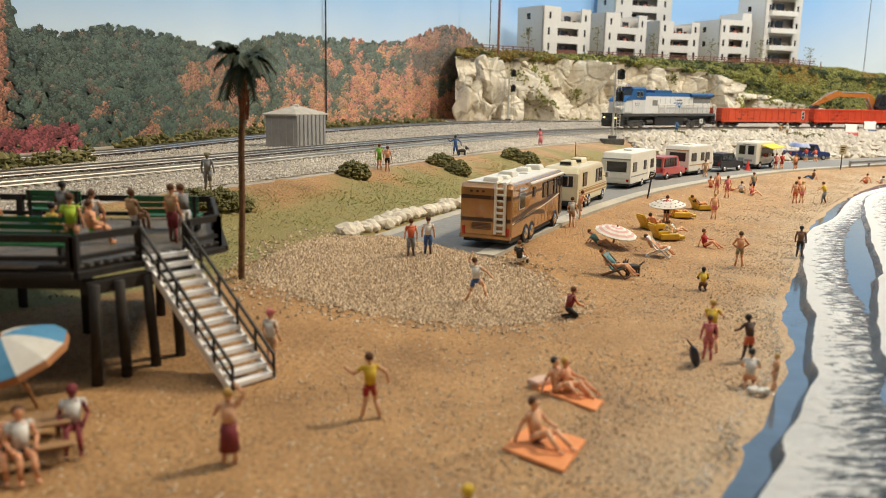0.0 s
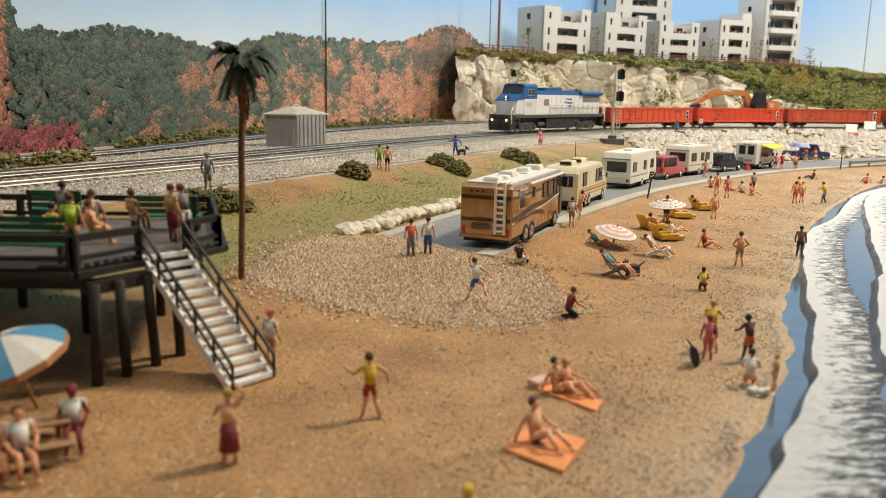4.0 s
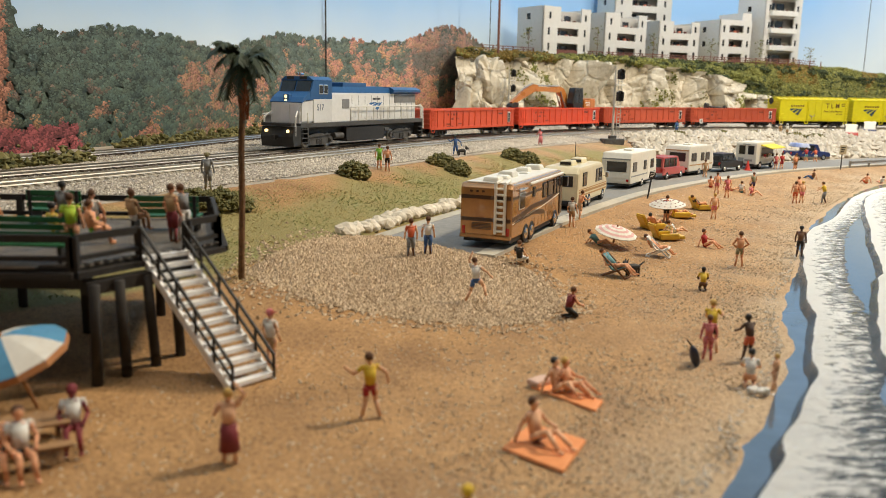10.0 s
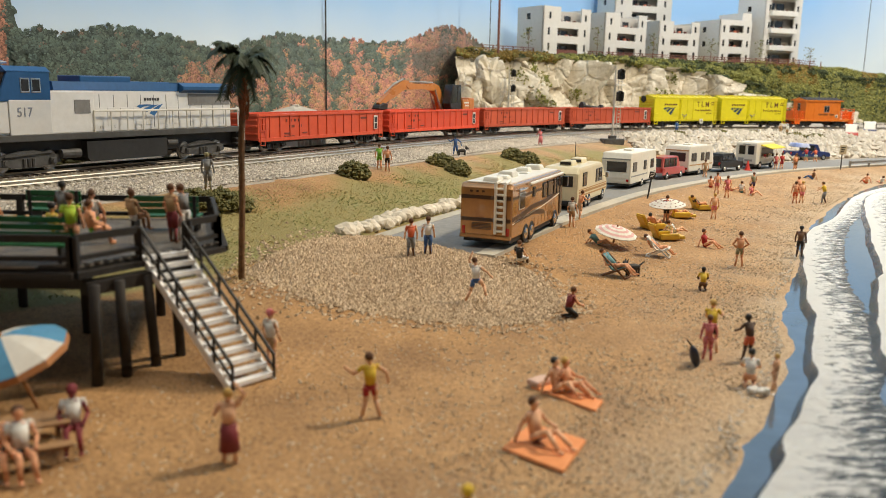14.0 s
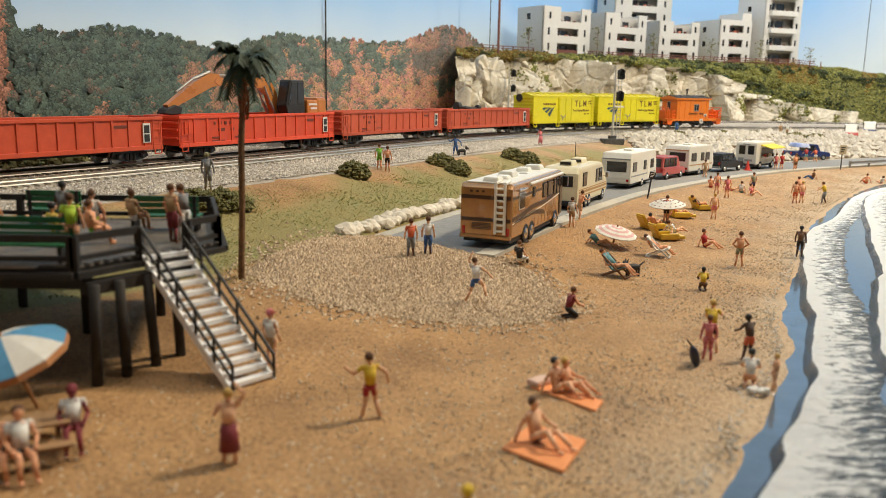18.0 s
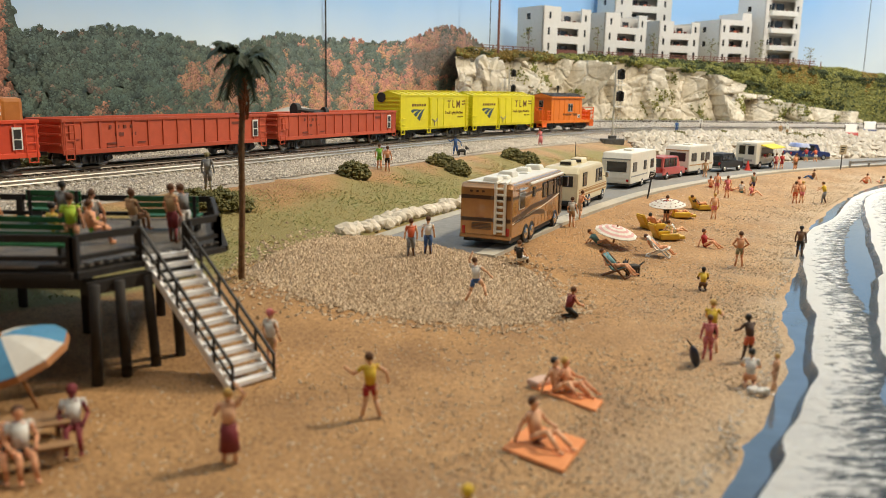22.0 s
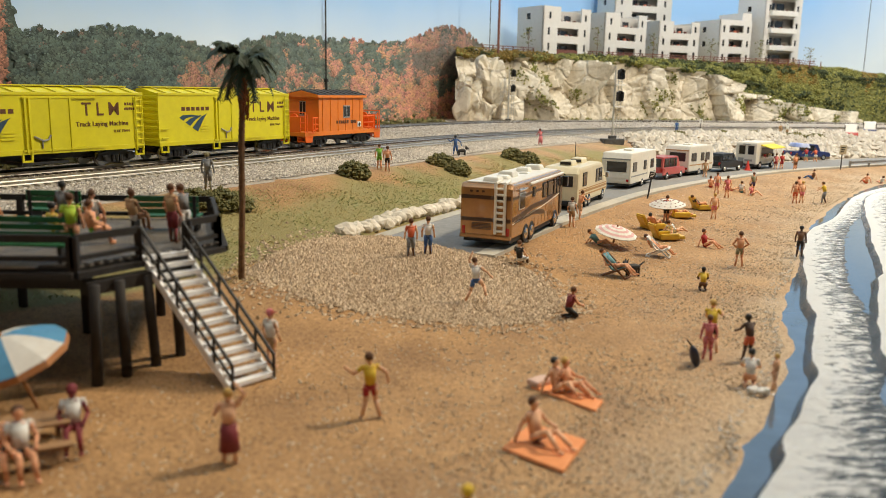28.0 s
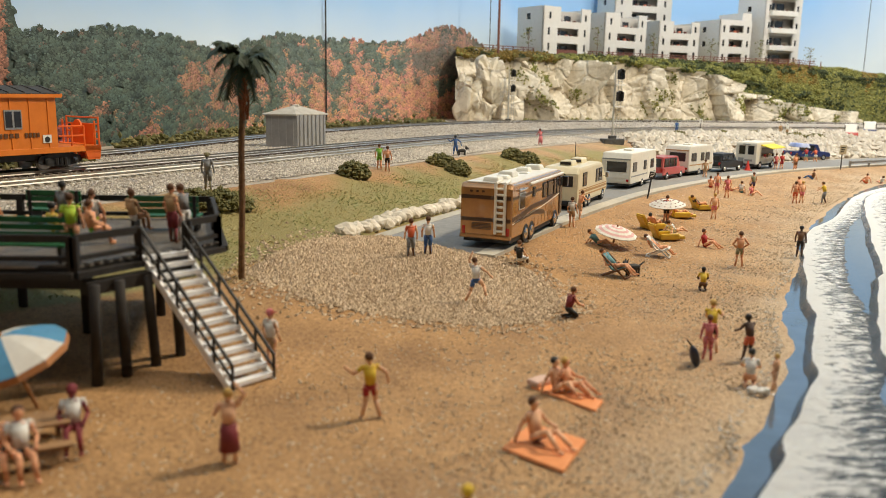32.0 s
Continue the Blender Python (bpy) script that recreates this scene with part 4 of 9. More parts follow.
    # end platforms: steps, rails, gates
    for sx, body in ((1, b1), (-1, b0)):
        e = 5.2 if sx > 0 else tail
        bm = B()
        for sy in (-1, 1):
            y = sy * w
            slab(bm, [(e, z0 + 0.2), (e - sx * 1.1, z0 + 0.2), (e - sx * 0.9, z0 - 0.55), (e - sx * 0.1, z0 - 0.55)], min(y, y - sy * 0.1), max(y, y - sy * 0.1))
            slab(bm, [(e, z0 + 0.2), (e - sx * 1.1, z0 + 0.2), (e - sx * 0.9, z0 - 0.55), (e - sx * 0.1, z0 - 0.55)], min(y - sy * 0.75, y - sy * 0.85), max(y - sy * 0.75, y - sy * 0.85))
            for zz in (z0 - 0.5, z0 - 0.2):
                box(bm, min(e - sx * 0.12, e - sx * 0.95), max(e - sx * 0.12, e - sx * 0.95), min(y, y - sy * 0.8), max(y, y - sy * 0.8), zz, zz + 0.06)
        part("step", bm, ORANGE_HOT, g)
        for sy in (-1, 1):
            y = sy * (w - 0.06)
            x0, x1 = body + sx * 0.1, e - sx * 1.05
            for zz in (z0 + 0.75, z0 + 1.25):
                bm = B()
                rod(bm, (x0, y, zz), (x1, y, zz), 0.045, n=6)
                part("rail", bm, ORANGE_HOT, g)
            for xx, top in ((x1, 1.27), ((x0 + x1) / 2, 1.27), (e - sx * 0.08, 1.7), (e - sx * 0.35, 1.5)):
                bm = B()
                rod(bm, (xx, y, z0 + 0.15), (xx, y, z0 + top), 0.055, n=6)
                part("rail_post", bm, ORANGE_HOT, g)
            bm = B()
            rod(bm, (x0, y, z0 + 0.45), (x1, y, z0 + 0.3), 0.035, n=6)
            part("brace", bm, ORANGE_HOT, g)
        bm = B()
        box(bm, min(e - sx * 0.04, e - sx * 0.12), max(e - sx * 0.04, e - sx * 0.12), -1.0, 1.0, z0 + 0.2, z0 + 1.3)
        gate = part("end_gate", bm, ORANGE_HOT, g)
        for zz in (0.5, 0.9, 1.3, 1.65):
            bm = B()
            rod(bm, (e - sx * 0.08, -w + 0.06, z0 + zz), (e - sx * 0.08, w - 0.06, z0 + zz), 0.045, n=6)
            part("gate_rail", bm, ORANGE_HOT, gate)
        bm = B()
        rod(bm, (e - sx * 0.4, 0.1, z0 + 1.2), (e - sx * 0.52, 0.1, z0 + 1.2), 0.35, n=12)
        part("brake_wheel", bm, ORANGE_HOT, gate)
        coupler(g, e - sx * 0.05, sx)
    truck(g, 3.2, TRUCK_BLACK)
    truck(g, -3.2, TRUCK_BLACK)
    bm = B()
    box(bm, -2.0, 2.0, -1.0, 1.0, 0.55, z0)
    part("battery_box", bm, TRUCK_BLACK, g)
    return g


def locomotive():
    g = empty("locomotive", Matrix.Diagonal((1, 1.05, 1.16, 1)), "silver diesel locomotive with blue roof and lit headlights", "locomotive")
    w = 1.5
    bm = B()
    box(bm, -9.6, 8.9, -w, w, 1.42, 1.72, 0.03)
    part("frame", bm, LOCO_SILL, g)
    bm = B()
    box(bm, -9.2, 8.8, -0.85, 0.85, 0.62, 1.45)
    part("underbody", bm, TRUCK_BLACK, g)
    # long hood
    bm = B()
    box(bm, -9.0, 4.3, -1.08, 1.08, 1.72, 3.75, 0.06)
    hood = part("hood", bm, SILVER, g)
    bm = B()
    slab(bm, [(-1.1, 3.74), (1.1, 3.74), (0.98, 4.16), (-0.98, 4.16)], -4.6, 4.4, "x")
    part("hood_roof", bm, BLUE, g)
    bm = B()
    slab(bm, [(-1.1, 3.66), (1.1, 3.66), (1.46, 3.82), (1.46, 4.0), (1.0, 4.2), (-1.0, 4.2), (-1.46, 4.0), (-1.46, 3.82)], -9.25, -4.5, "x")
    part("radiator_wing", bm, BLUE, g)
    bm = B()
    box(bm, -0.9, 2.6, -0.95, 0.95, 4.1, 4.46, 0.06)
    box(bm, -4.2, -1.0, -0.6, 0.6, 4.05, 4.22, 0.06)
    part("roof_box", bm, BLUE, g)
    # grey panel whose dark tone stands for shade in the recess under the wing
    bm = B()
    box(bm, -8.9, -5.2, 1.06, 1.12, 3.0, 3.62)
    part("grille", bm, SILVER_DK, hood)
    bm = B()
    box(bm, 2.4, 3.4, 1.38, 1.43, 2.65, 3.3)
    part("grille", bm, SILVER_DK, hood)
    for k in range(11):
        bm = B()
        xx = -8.3 + k * 0.98
        box(bm, xx, xx + 0.02, 1.07, 1.1, 1.85, 3.55)
        part("panel_seam", bm, SILVER_DK, hood)
    for k in range(7):
        bm = B()
        box(bm, -4.2 + k * 0.92, -3.6 + k * 0.92, 1.07, 1.105, 2.0, 2.9, 0.01)
        part("access_door", bm, SILVER, hood)
    # raised equipment blower casing behind the cab
    bm = B()
    box(bm, 2.1, 4.95, -1.4, 1.4, 1.72, 3.72, 0.06)
    part("blower_casing", bm, SILVER, g)
    # cab: silver below, blue band with windows above
    bm = B()
    box(bm, 4.9, 7.3, -w, w, 1.72, 3.3, 0.04)
    part("cab", bm, SILVER, g)
    bm = B()
    slab(bm, [(4.9, 3.3), (7.75, 3.3), (7.65, 3.75), (7.25, 4.58), (4.9, 4.58)], -w, w)
    upper = part("cab_upper", bm, BLUE, g)
    bm = B()
    slab(bm, [(-w - 0.02, 4.55), (w + 0.02, 4.55), (w - 0.4, 4.8), (-w + 0.4, 4.8)], 4.8, 7.35, "x")
    part("cab_roof", bm, BLUE, g)
    for x0, x1 in ((5.45, 6.0), (6.08, 6.62)):
        bm = B()
        box(bm, x0, x1, w - 0.02, w + 0.03, 3.62, 4.28, 0.02)
        win = part("side_window", bm, CHROME, upper)
        bm = B()
        box(bm, x0 + 0.07, x1 - 0.07, w, w + 0.045, 3.69, 4.21)
        part("pane", bm, GLASS_DARK, win)
    for y0, y1 in ((-1.36, -0.08), (0.08, 1.36)):
        bm = B()
        slab(bm, [(7.63, 3.8), (7.69, 3.8), (7.34, 4.5), (7.28, 4.5)], y0, y1)
        part("windscreen", bm, GLASS_DARK, upper)
    bm = B()
    rod(bm, (6.2, -0.5, 4.78), (6.2, -0.5, 4.98), 0.05, n=6)
    for dy in (-0.12, 0.12):
        rod(bm, (6.0, -0.5 + dy, 4.97), (6.5, -0.5 + dy, 4.97), 0.05, 0.1, 8)
    part("horn", bm, CHROME, upper)
    # nose
    bm = B()
    slab(bm, [(7.2, 1.72), (8.85, 1.72), (8.78, 3.05), (8.5, 3.24), (7.2, 3.36)], -w + 0.06, w - 0.06)
    bmesh.ops.bevel(bm, geom=[e for e in bm.edges if abs(e.verts[0].co.y - e.verts[1].co.y) < 1e-4], offset=0.12, segments=2, affect="EDGES")
    nose = part("nose", bm, SILVER, g)
    bm = B()
    slab(bm, [(7.22, 3.26), (8.4, 3.2), (8.74, 3.04), (8.8, 3.12), (8.45, 3.42), (7.72, 3.8), (7.22, 3.8)], -w + 0.02, w - 0.02)
    part("nose_top", bm, BLUE, nose)
    bm = B()
    box(bm, 8.3, 8.72, -0.26, 0.26, 3.02, 3.62, 0.06)
    hb = part("headlight_box", bm, BLUE, nose)
    for dy in (-0.14, 0.14):
        bm = B()
        rod(bm, (8.6, 0, 3.32 + dy), (8.76, 0, 3.32 + dy), 0.11, n=12)
        part("headlight", bm, HEAD_GLOW, hb, "lit warm headlight")
    bm = B()
    box(bm, 8.8, 8.87, -0.4, 0.4, 1.75, 2.95, 0.02)
    part("nose_door", bm, SILVER, nose)
    bm = B()
    for y in (-0.6, 0.6):
        box(bm, 7.12, 7.36, y - 0.34, y + 0.34, 4.6, 4.8)
    part("number_board", bm, BLACK, upper)
    # pilot, anticlimber, ditch lights
    bm = B()
    slab(bm, [(8.9, 0.3), (9.8, 0.2), (9.9, 0.85), (9.7, 1.5), (8.9, 1.55)], -w, w)
    box(bm, 9.5, 9.95, -w + 0.1, w - 0.1, 1.55, 1.75, 0.03)
    pilot = part("pilot", bm, BLACK, g, "black pilot plate with steps")
    for y in (-1.0, 1.0):
        bm = B()
        rod(bm, (9.5, y, 1.22), (9.95, y, 1.22), 0.1, n=12)
        part("ditch_light", bm, HEAD_GLOW, pilot, "lit ditch light")
    for y in (-1, 1):
        bm = B()
        for k in range(4):
            box(bm, 8.1, 8.85, min(y * w, y * (w - 0.4)), max(y * w, y * (w - 0.4)), 0.4 + k * 0.3, 0.46 + k * 0.3)
        box(bm, 7.95, 8.1, min(y * w, y * (w - 0.4)), max(y * w, y * (w - 0.4)), 0.35, 1.7)
        part("step", bm, LOCO_SILL, g)
        bm = B()
        for k in range(3):
            box(bm, -9.6, -9.0, min(y * w, y * (w - 0.4)), max(y * w, y * (w - 0.4)), 0.4 + k * 0.3, 0.46 + k * 0.3)
        box(bm, -9.66, -9.52, min(y * w, y * (w - 0.4)), max(y * w, y * (w - 0.4)), 0.35, 1.7)
        part("step", bm, LOCO_SILL, g)
    bm = B()
    box(bm, -9.75, -9.5, -w + 0.42, w - 0.42, 0.4, 1.72)
    part("end_plate", bm, LOCO_SILL, g)
    # handrails
    for y in (-1, 1):
        bm = B()
        yy = y * (w - 0.05)
        rod(bm, (-9.3, yy, 2.75), (2.2, yy, 2.75), 0.055, n=6)
        for k in range(11):
            xx = -9.3 + k * 1.15
            rod(bm, (xx, yy, 1.7), (xx, yy, 2.75), 0.045, n=6)
        part("handrail", bm, WHITE, g, "white wire handrail")
        bm = B()
        for xx in (-9.85, -9.6):
            rod(bm, (xx, yy, 0.9), (xx, yy * 0.96, 2.6), 0.06, n=6)
            rod(bm, (xx, yy * 0.96, 2.6), (xx + 0.3, yy * 0.9, 2.85), 0.06, n=6)
        part("grab_rail", bm, WHITE, g, "white wire grab rail")
        bm = B()
        rod(bm, (9.55, yy, 0.9), (9.5, yy, 2.1), 0.065, n=6)
        rod(bm, (9.5, yy, 2.1), (8.9, yy * 0.8, 2.5), 0.065, n=6)
        rod(bm, (8.0, yy, 0.9), (8.0, yy, 2.4), 0.05, n=6)
        part("grab_rail", bm, WHITE, g, "white wire grab rail")
    bm = B()
    slab(bm, [(-2.9, 0.3), (2.5, 0.3), (2.7, 0.5), (2.7, 1.3), (-3.1, 1.3), (-3.1, 0.5)], -1.35, 1.35)
    part("fuel_tank", bm, TRUCK_BLACK, g)
    bm = B()
    rod(bm, (3.1, 1.2, 0.75), (4.3, 1.2, 0.75), 0.22, n=10)
    part("air_tank", bm, TRUCK, g)
    bm = B()
    rod(bm, (-4.0, 1.2, 1.0), (-3.2, 1.2, 1.0), 0.16, n=10)
    part("air_tank", bm, TRUCK, g)
    for x in (6.2, -6.3):
        truck(g, x, TRUCK, 2.8, 0.5, True)
    coupler(g, 9.7, 1)
    coupler(g, -9.6, -1)
    letters("517", 0.6, mat("faded_number", (0.22, 0.25, 0.30), (0.18, 0.2, 0.25), 0.6, bump=0), g, 6.9, w + 0.01, 2.55, "road_number")
    wing_mark(g, -1.1, 1.1, 2.62, 0.95, STRIPE_BLUE, 0.56)
    bm = B()
    for k in range(6):
        box(bm, -1.7 - k * 0.2 - 0.12, -1.7 - k * 0.2, 1.08, 1.115, 3.24, 3.38)
    part("name_bar", bm, INK, g)
    return g


def excavator():
    """Stands at the rear of the second gondola, its boom stretched forwards over the car."""
    g = empty("excavator", Matrix(), "orange excavator with its boom lowered, loaded in a gondola car", "excavator")
    for y in (-0.8, 0.8):
        bm = B()
        slab(bm, [(-7.3, 1.05), (-7.6, 1.4), (-7.3, 1.85), (-3.9, 1.85), (-3.6, 1.4), (-3.9, 1.05)], y - 0.28, y + 0.28)
        part("crawler_track", bm, BLACK, g)
    bm = B()
    box(bm, -7.4, -3.0, -1.2, 1.2, 2.0, 2.35, 0.05)
    box(bm, -6.6, -4.6, -1.2, 0.15, 2.3, 3.75, 0.1)
    box(bm, -6.6, -5.3, 0.1, 1.2, 2.3, 3.75, 0.1)
    house_ob = part("house", bm, DIGGER, g)
    bm = B()
    box(bm, -7.75, -6.5, -1.22, 1.22, 2.2, 3.95, 0.22)
    part("counterweight", bm, DIGGER, g)
    bm = B()
    box(bm, -6.5, -5.5, 1.18, 1.23, 3.35, 3.5)
    box(bm, -6.5, -5.7, 1.18, 1.23, 3.05, 3.18)
    part("vent_strip", bm, WHITE, house_ob)
    bm = B()
    rod(bm, (-5.9, -0.6, 3.7), (-5.9, -0.6, 4.3), 0.1, n=8)
    part("exhaust", bm, BLACK, house_ob)
    bm = B()
    slab(bm, [(-5.0, 2.3), (-3.1, 2.3), (-2.75, 3.3), (-3.25, 5.25), (-4.9, 5.25)], 0.2, 1.22)
    bmesh.ops.bevel(bm, geom=list(bm.edges), offset=0.06, segments=1, affect="EDGES")
    cabn = part("cab", bm, BLACK, g, "black operator cab with windows")
    for pts in ([(-4.85, 3.4), (-4.1, 3.4), (-4.1, 5.05), (-4.78, 5.05)], [(-3.95, 3.4), (-2.92, 3.4), (-3.38, 5.05), (-3.95, 5.05)]):
        bm = B()
        slab(bm, pts, 1.2, 1.25)
        part("pane", bm, GLASS_DARK, cabn)
    bm = B()
    slab(bm, [(-2.72, 3.4), (-2.68, 3.4), (-3.14, 5.1), (-3.18, 5.1)], 0.32, 1.1)
    part("pane", bm, GLASS_DARK, cabn)
    bm = B()
    slab(bm, [(-3.6, 2.4), (-2.9, 2.4), (-2.2, 4.1), (-1.4, 4.6), (0.6, 4.72), (2.9, 4.7), (3.4, 5.0), (3.1, 5.3), (0.4, 5.22), (-1.5, 5.36), (-2.5, 5.1), (-3.1, 4.3)], -0.5, -0.02)
    boom = part("boom", bm, DIGGER, g)
    bm = B()
    rod(bm, (-1.6, -0.26, 5.35), (0.6, -0.26, 5.42), 0.12, n=8)
    rod(bm, (0.6, -0.26, 5.42), (3.05, -0.26, 5.45), 0.07, n=8)
    part("cylinder", bm, STEEL, boom)
    bm = B()
    for y in (-0.62, 0.1):
        rod(bm, (-2.9, y, 2.5), (-2.2, y, 3.6), 0.12, n=8)
        rod(bm, (-2.2, y, 3.6), (-1.6, y, 4.75), 0.075, n=8)
    part("cylinder", bm, STEEL, boom)
    bm = B()
    slab(bm, [(2.55, 4.85), (2.9, 5.5), (3.7, 5.55), (5.2, 4.95), (7.7, 3.45), (7.5, 3.05), (6.5, 3.5), (3.7, 4.6)], -0.48, -0.06)
    arm = part("arm", bm, DIGGER, g)
    bm = B()
    rod(bm, (3.6, -0.27, 5.65), (5.2, -0.27, 5.15), 0.11, n=8)
    rod(bm, (5.2, -0.27, 5.15), (6.7, -0.27, 4.3), 0.065, n=8)
    part("cylinder", bm, STEEL, arm)
    bm = B()
    slab(bm, [(6.6, 3.3), (7.2, 3.45), (7.9, 3.2), (8.1, 2.9), (7.5, 2.8), (6.7, 2.85)], -0.7, 0.15)
    bmesh.ops.bevel(bm, geom=list(bm.edges), offset=0.05, segments=1, affect="EDGES")
    part("bucket", bm, BLACK, g)
    return g


def axle_load():
    g = empty("spare_axle", Matrix(), "black spare axle set lying on a gondola load", "axle")
    bm = B()
    rod(bm, (-1.3, 0.2, 2.75), (1.1, -0.5, 2.95), 0.16, n=8)
    rod(bm, (-1.3, 0.2, 2.75), (-1.6, 0.28, 2.72), 0.42, n=12)
    rod(bm, (1.1, -0.5, 2.95), (1.5, -0.6, 2.98), 0.52, n=12)
    box(bm, -0.6, 0.3, -0.5, 0.6, 2.5, 2.8, 0.05)
    part("shaft", bm, BLACK, g)
    return g


CARS = []
_step = 16.61 + 1.3285
CARS.append((locomotive(), 11.35, 14.4))
for k, (paint, lab) in enumerate(((RED, "weathered red open gondola car with ribbed sides"), (RED_HOT, "bright red gondola car carrying an excavator"), (RED_DK, "weathered red open gondola car with ribbed sides"), (RED_DK, "faded red gondola car carrying a spare axle"))):
    CARS.append((gondola("gondola_car", paint, lab), -k * _step - 8.305, 12.0))
_b1 = -70.4255 - 0.8713 - 6.2335
CARS.append((boxcar("box_car", "bright yellow box car with blue wing stripes"), _b1, 9.0))
CARS.append((boxcar("box_car", "bright yellow box car with blue wing stripes"), _b1 - 13.622, 9.0))
CARS.append((caboose(), -104.6, 6.5))
LOADS = ((excavator(), -1 * _step - 8.305, -1 * _step - 8.305), (axle_load(), -3 * _step - 6.0, -3 * _step - 8.305))


def train_s(t):
    u = t / 16 - 1
    return ((((-4.0343 * u + 2.9344) * u + 7.3868) * u + 3.9315) * u + 101.3713) * u + 34.2262 - 0.05 * max(0.0, t - 28) ** 2


def car_pose(s, base):
    xa, ya, _ = line(s + base / 2)
    xb, yb, _ = line(s - base / 2)
    return P((xa + xb) / 2, (ya + yb) / 2, RAIL_Z, 0, 0, math.degrees(math.atan2(ya - yb, xa - xb)))


def motions():
    ts = [k * 0.5 for k in range(65)]
    for ob, rel, base in CARS:
        walk(ob, [(t, car_pose(train_s(t) + rel, base)) for t in ts])
    for ob, rel, mid in LOADS:
        walk(ob, [(t, car_pose(train_s(t) + mid, 12.0) @ P(rel - mid, 0, 0)) for t in ts])
# ---- printed hills on the backdrop ----
_wl = np.concatenate([[0], np.cumsum(np.linalg.norm(np.diff(WALL, axis=0), axis=1))])


def wall_at(u, off):
    x, y = np.interp(u, _wl, WALL[:, 0]), np.interp(u, _wl, WALL[:, 1])
    x2, y2 = np.interp(u + 0.5, _wl, WALL[:, 0]), np.interp(u + 0.5, _wl, WALL[:, 1])
    dx, dy = (x2 - x) / 0.5, (y2 - y) / 0.5
    return x + dy * off, y - dx * off


def ridge(u):
    """Height of the printed skyline along the wall."""
    return float(np.interp(u, [210, 238, 241.2, 242.2, 244, 246, 248, 251, 254, 257, 260, 264, 268, 271, 274, 278, 284, 288, 292, 298, 305, 314, 322, 326, 330, 336, 341, 346, 354],
                           [17, 17, 16.5, 12.0, 12.4, 12.2, 12.5, 13.1, 13.3, 13.1, 13.0, 12.7, 12.3, 12.1, 12.6, 13.6, 14.5, 14.9, 14.8, 15.0, 15.2, 15.3, 15.9, 17.2, 18.4, 19.3, 18.9, 17.4, 15])) + 0.3 * noise.noise((u * 1.1, 0, 3)) + 0.25 * noise.noise((u * 2.6, 0, 5))


PRINT = bpy.data.materials.new("printed_hills")
PRINT.use_nodes = True
_n, _l = PRINT.node_tree.nodes, PRINT.node_tree.links
_a = _n.new("ShaderNodeAttribute")
_a.attribute_name = "ink"
_z = _n.new("ShaderNodeTexNoise")
_z.inputs["Scale"].default_value, _z.inputs["Detail"].default_value, _z.inputs["Roughness"].default_value = 4.0 / K, 6, 0.75
_m = _n.new("ShaderNodeMapRange")
_m.inputs[1].default_value, _m.inputs[2].default_value, _m.inputs[3].default_value, _m.inputs[4].default_value = 0.3, 0.7, 0.55, 1.5
_x = _n.new("ShaderNodeMix")
_x.data_type, _x.blend_type = "RGBA", "MULTIPLY"
_x.inputs[0].default_value = 1.0
_t = _n.new("ShaderNodeTexCoord")
_l.new(_t.outputs["Object"], _z.inputs["Vector"])
_l.new(_z.outputs[0], _m.inputs[0])
_l.new(_a.outputs["Color"], _x.inputs[6])
_l.new(_m.outputs[0], _x.inputs[7])
_l.new(_x.outputs[2], _n["Principled BSDF"].inputs["Base Color"])
_n["Principled BSDF"].inputs["Roughness"].default_value = 0.75


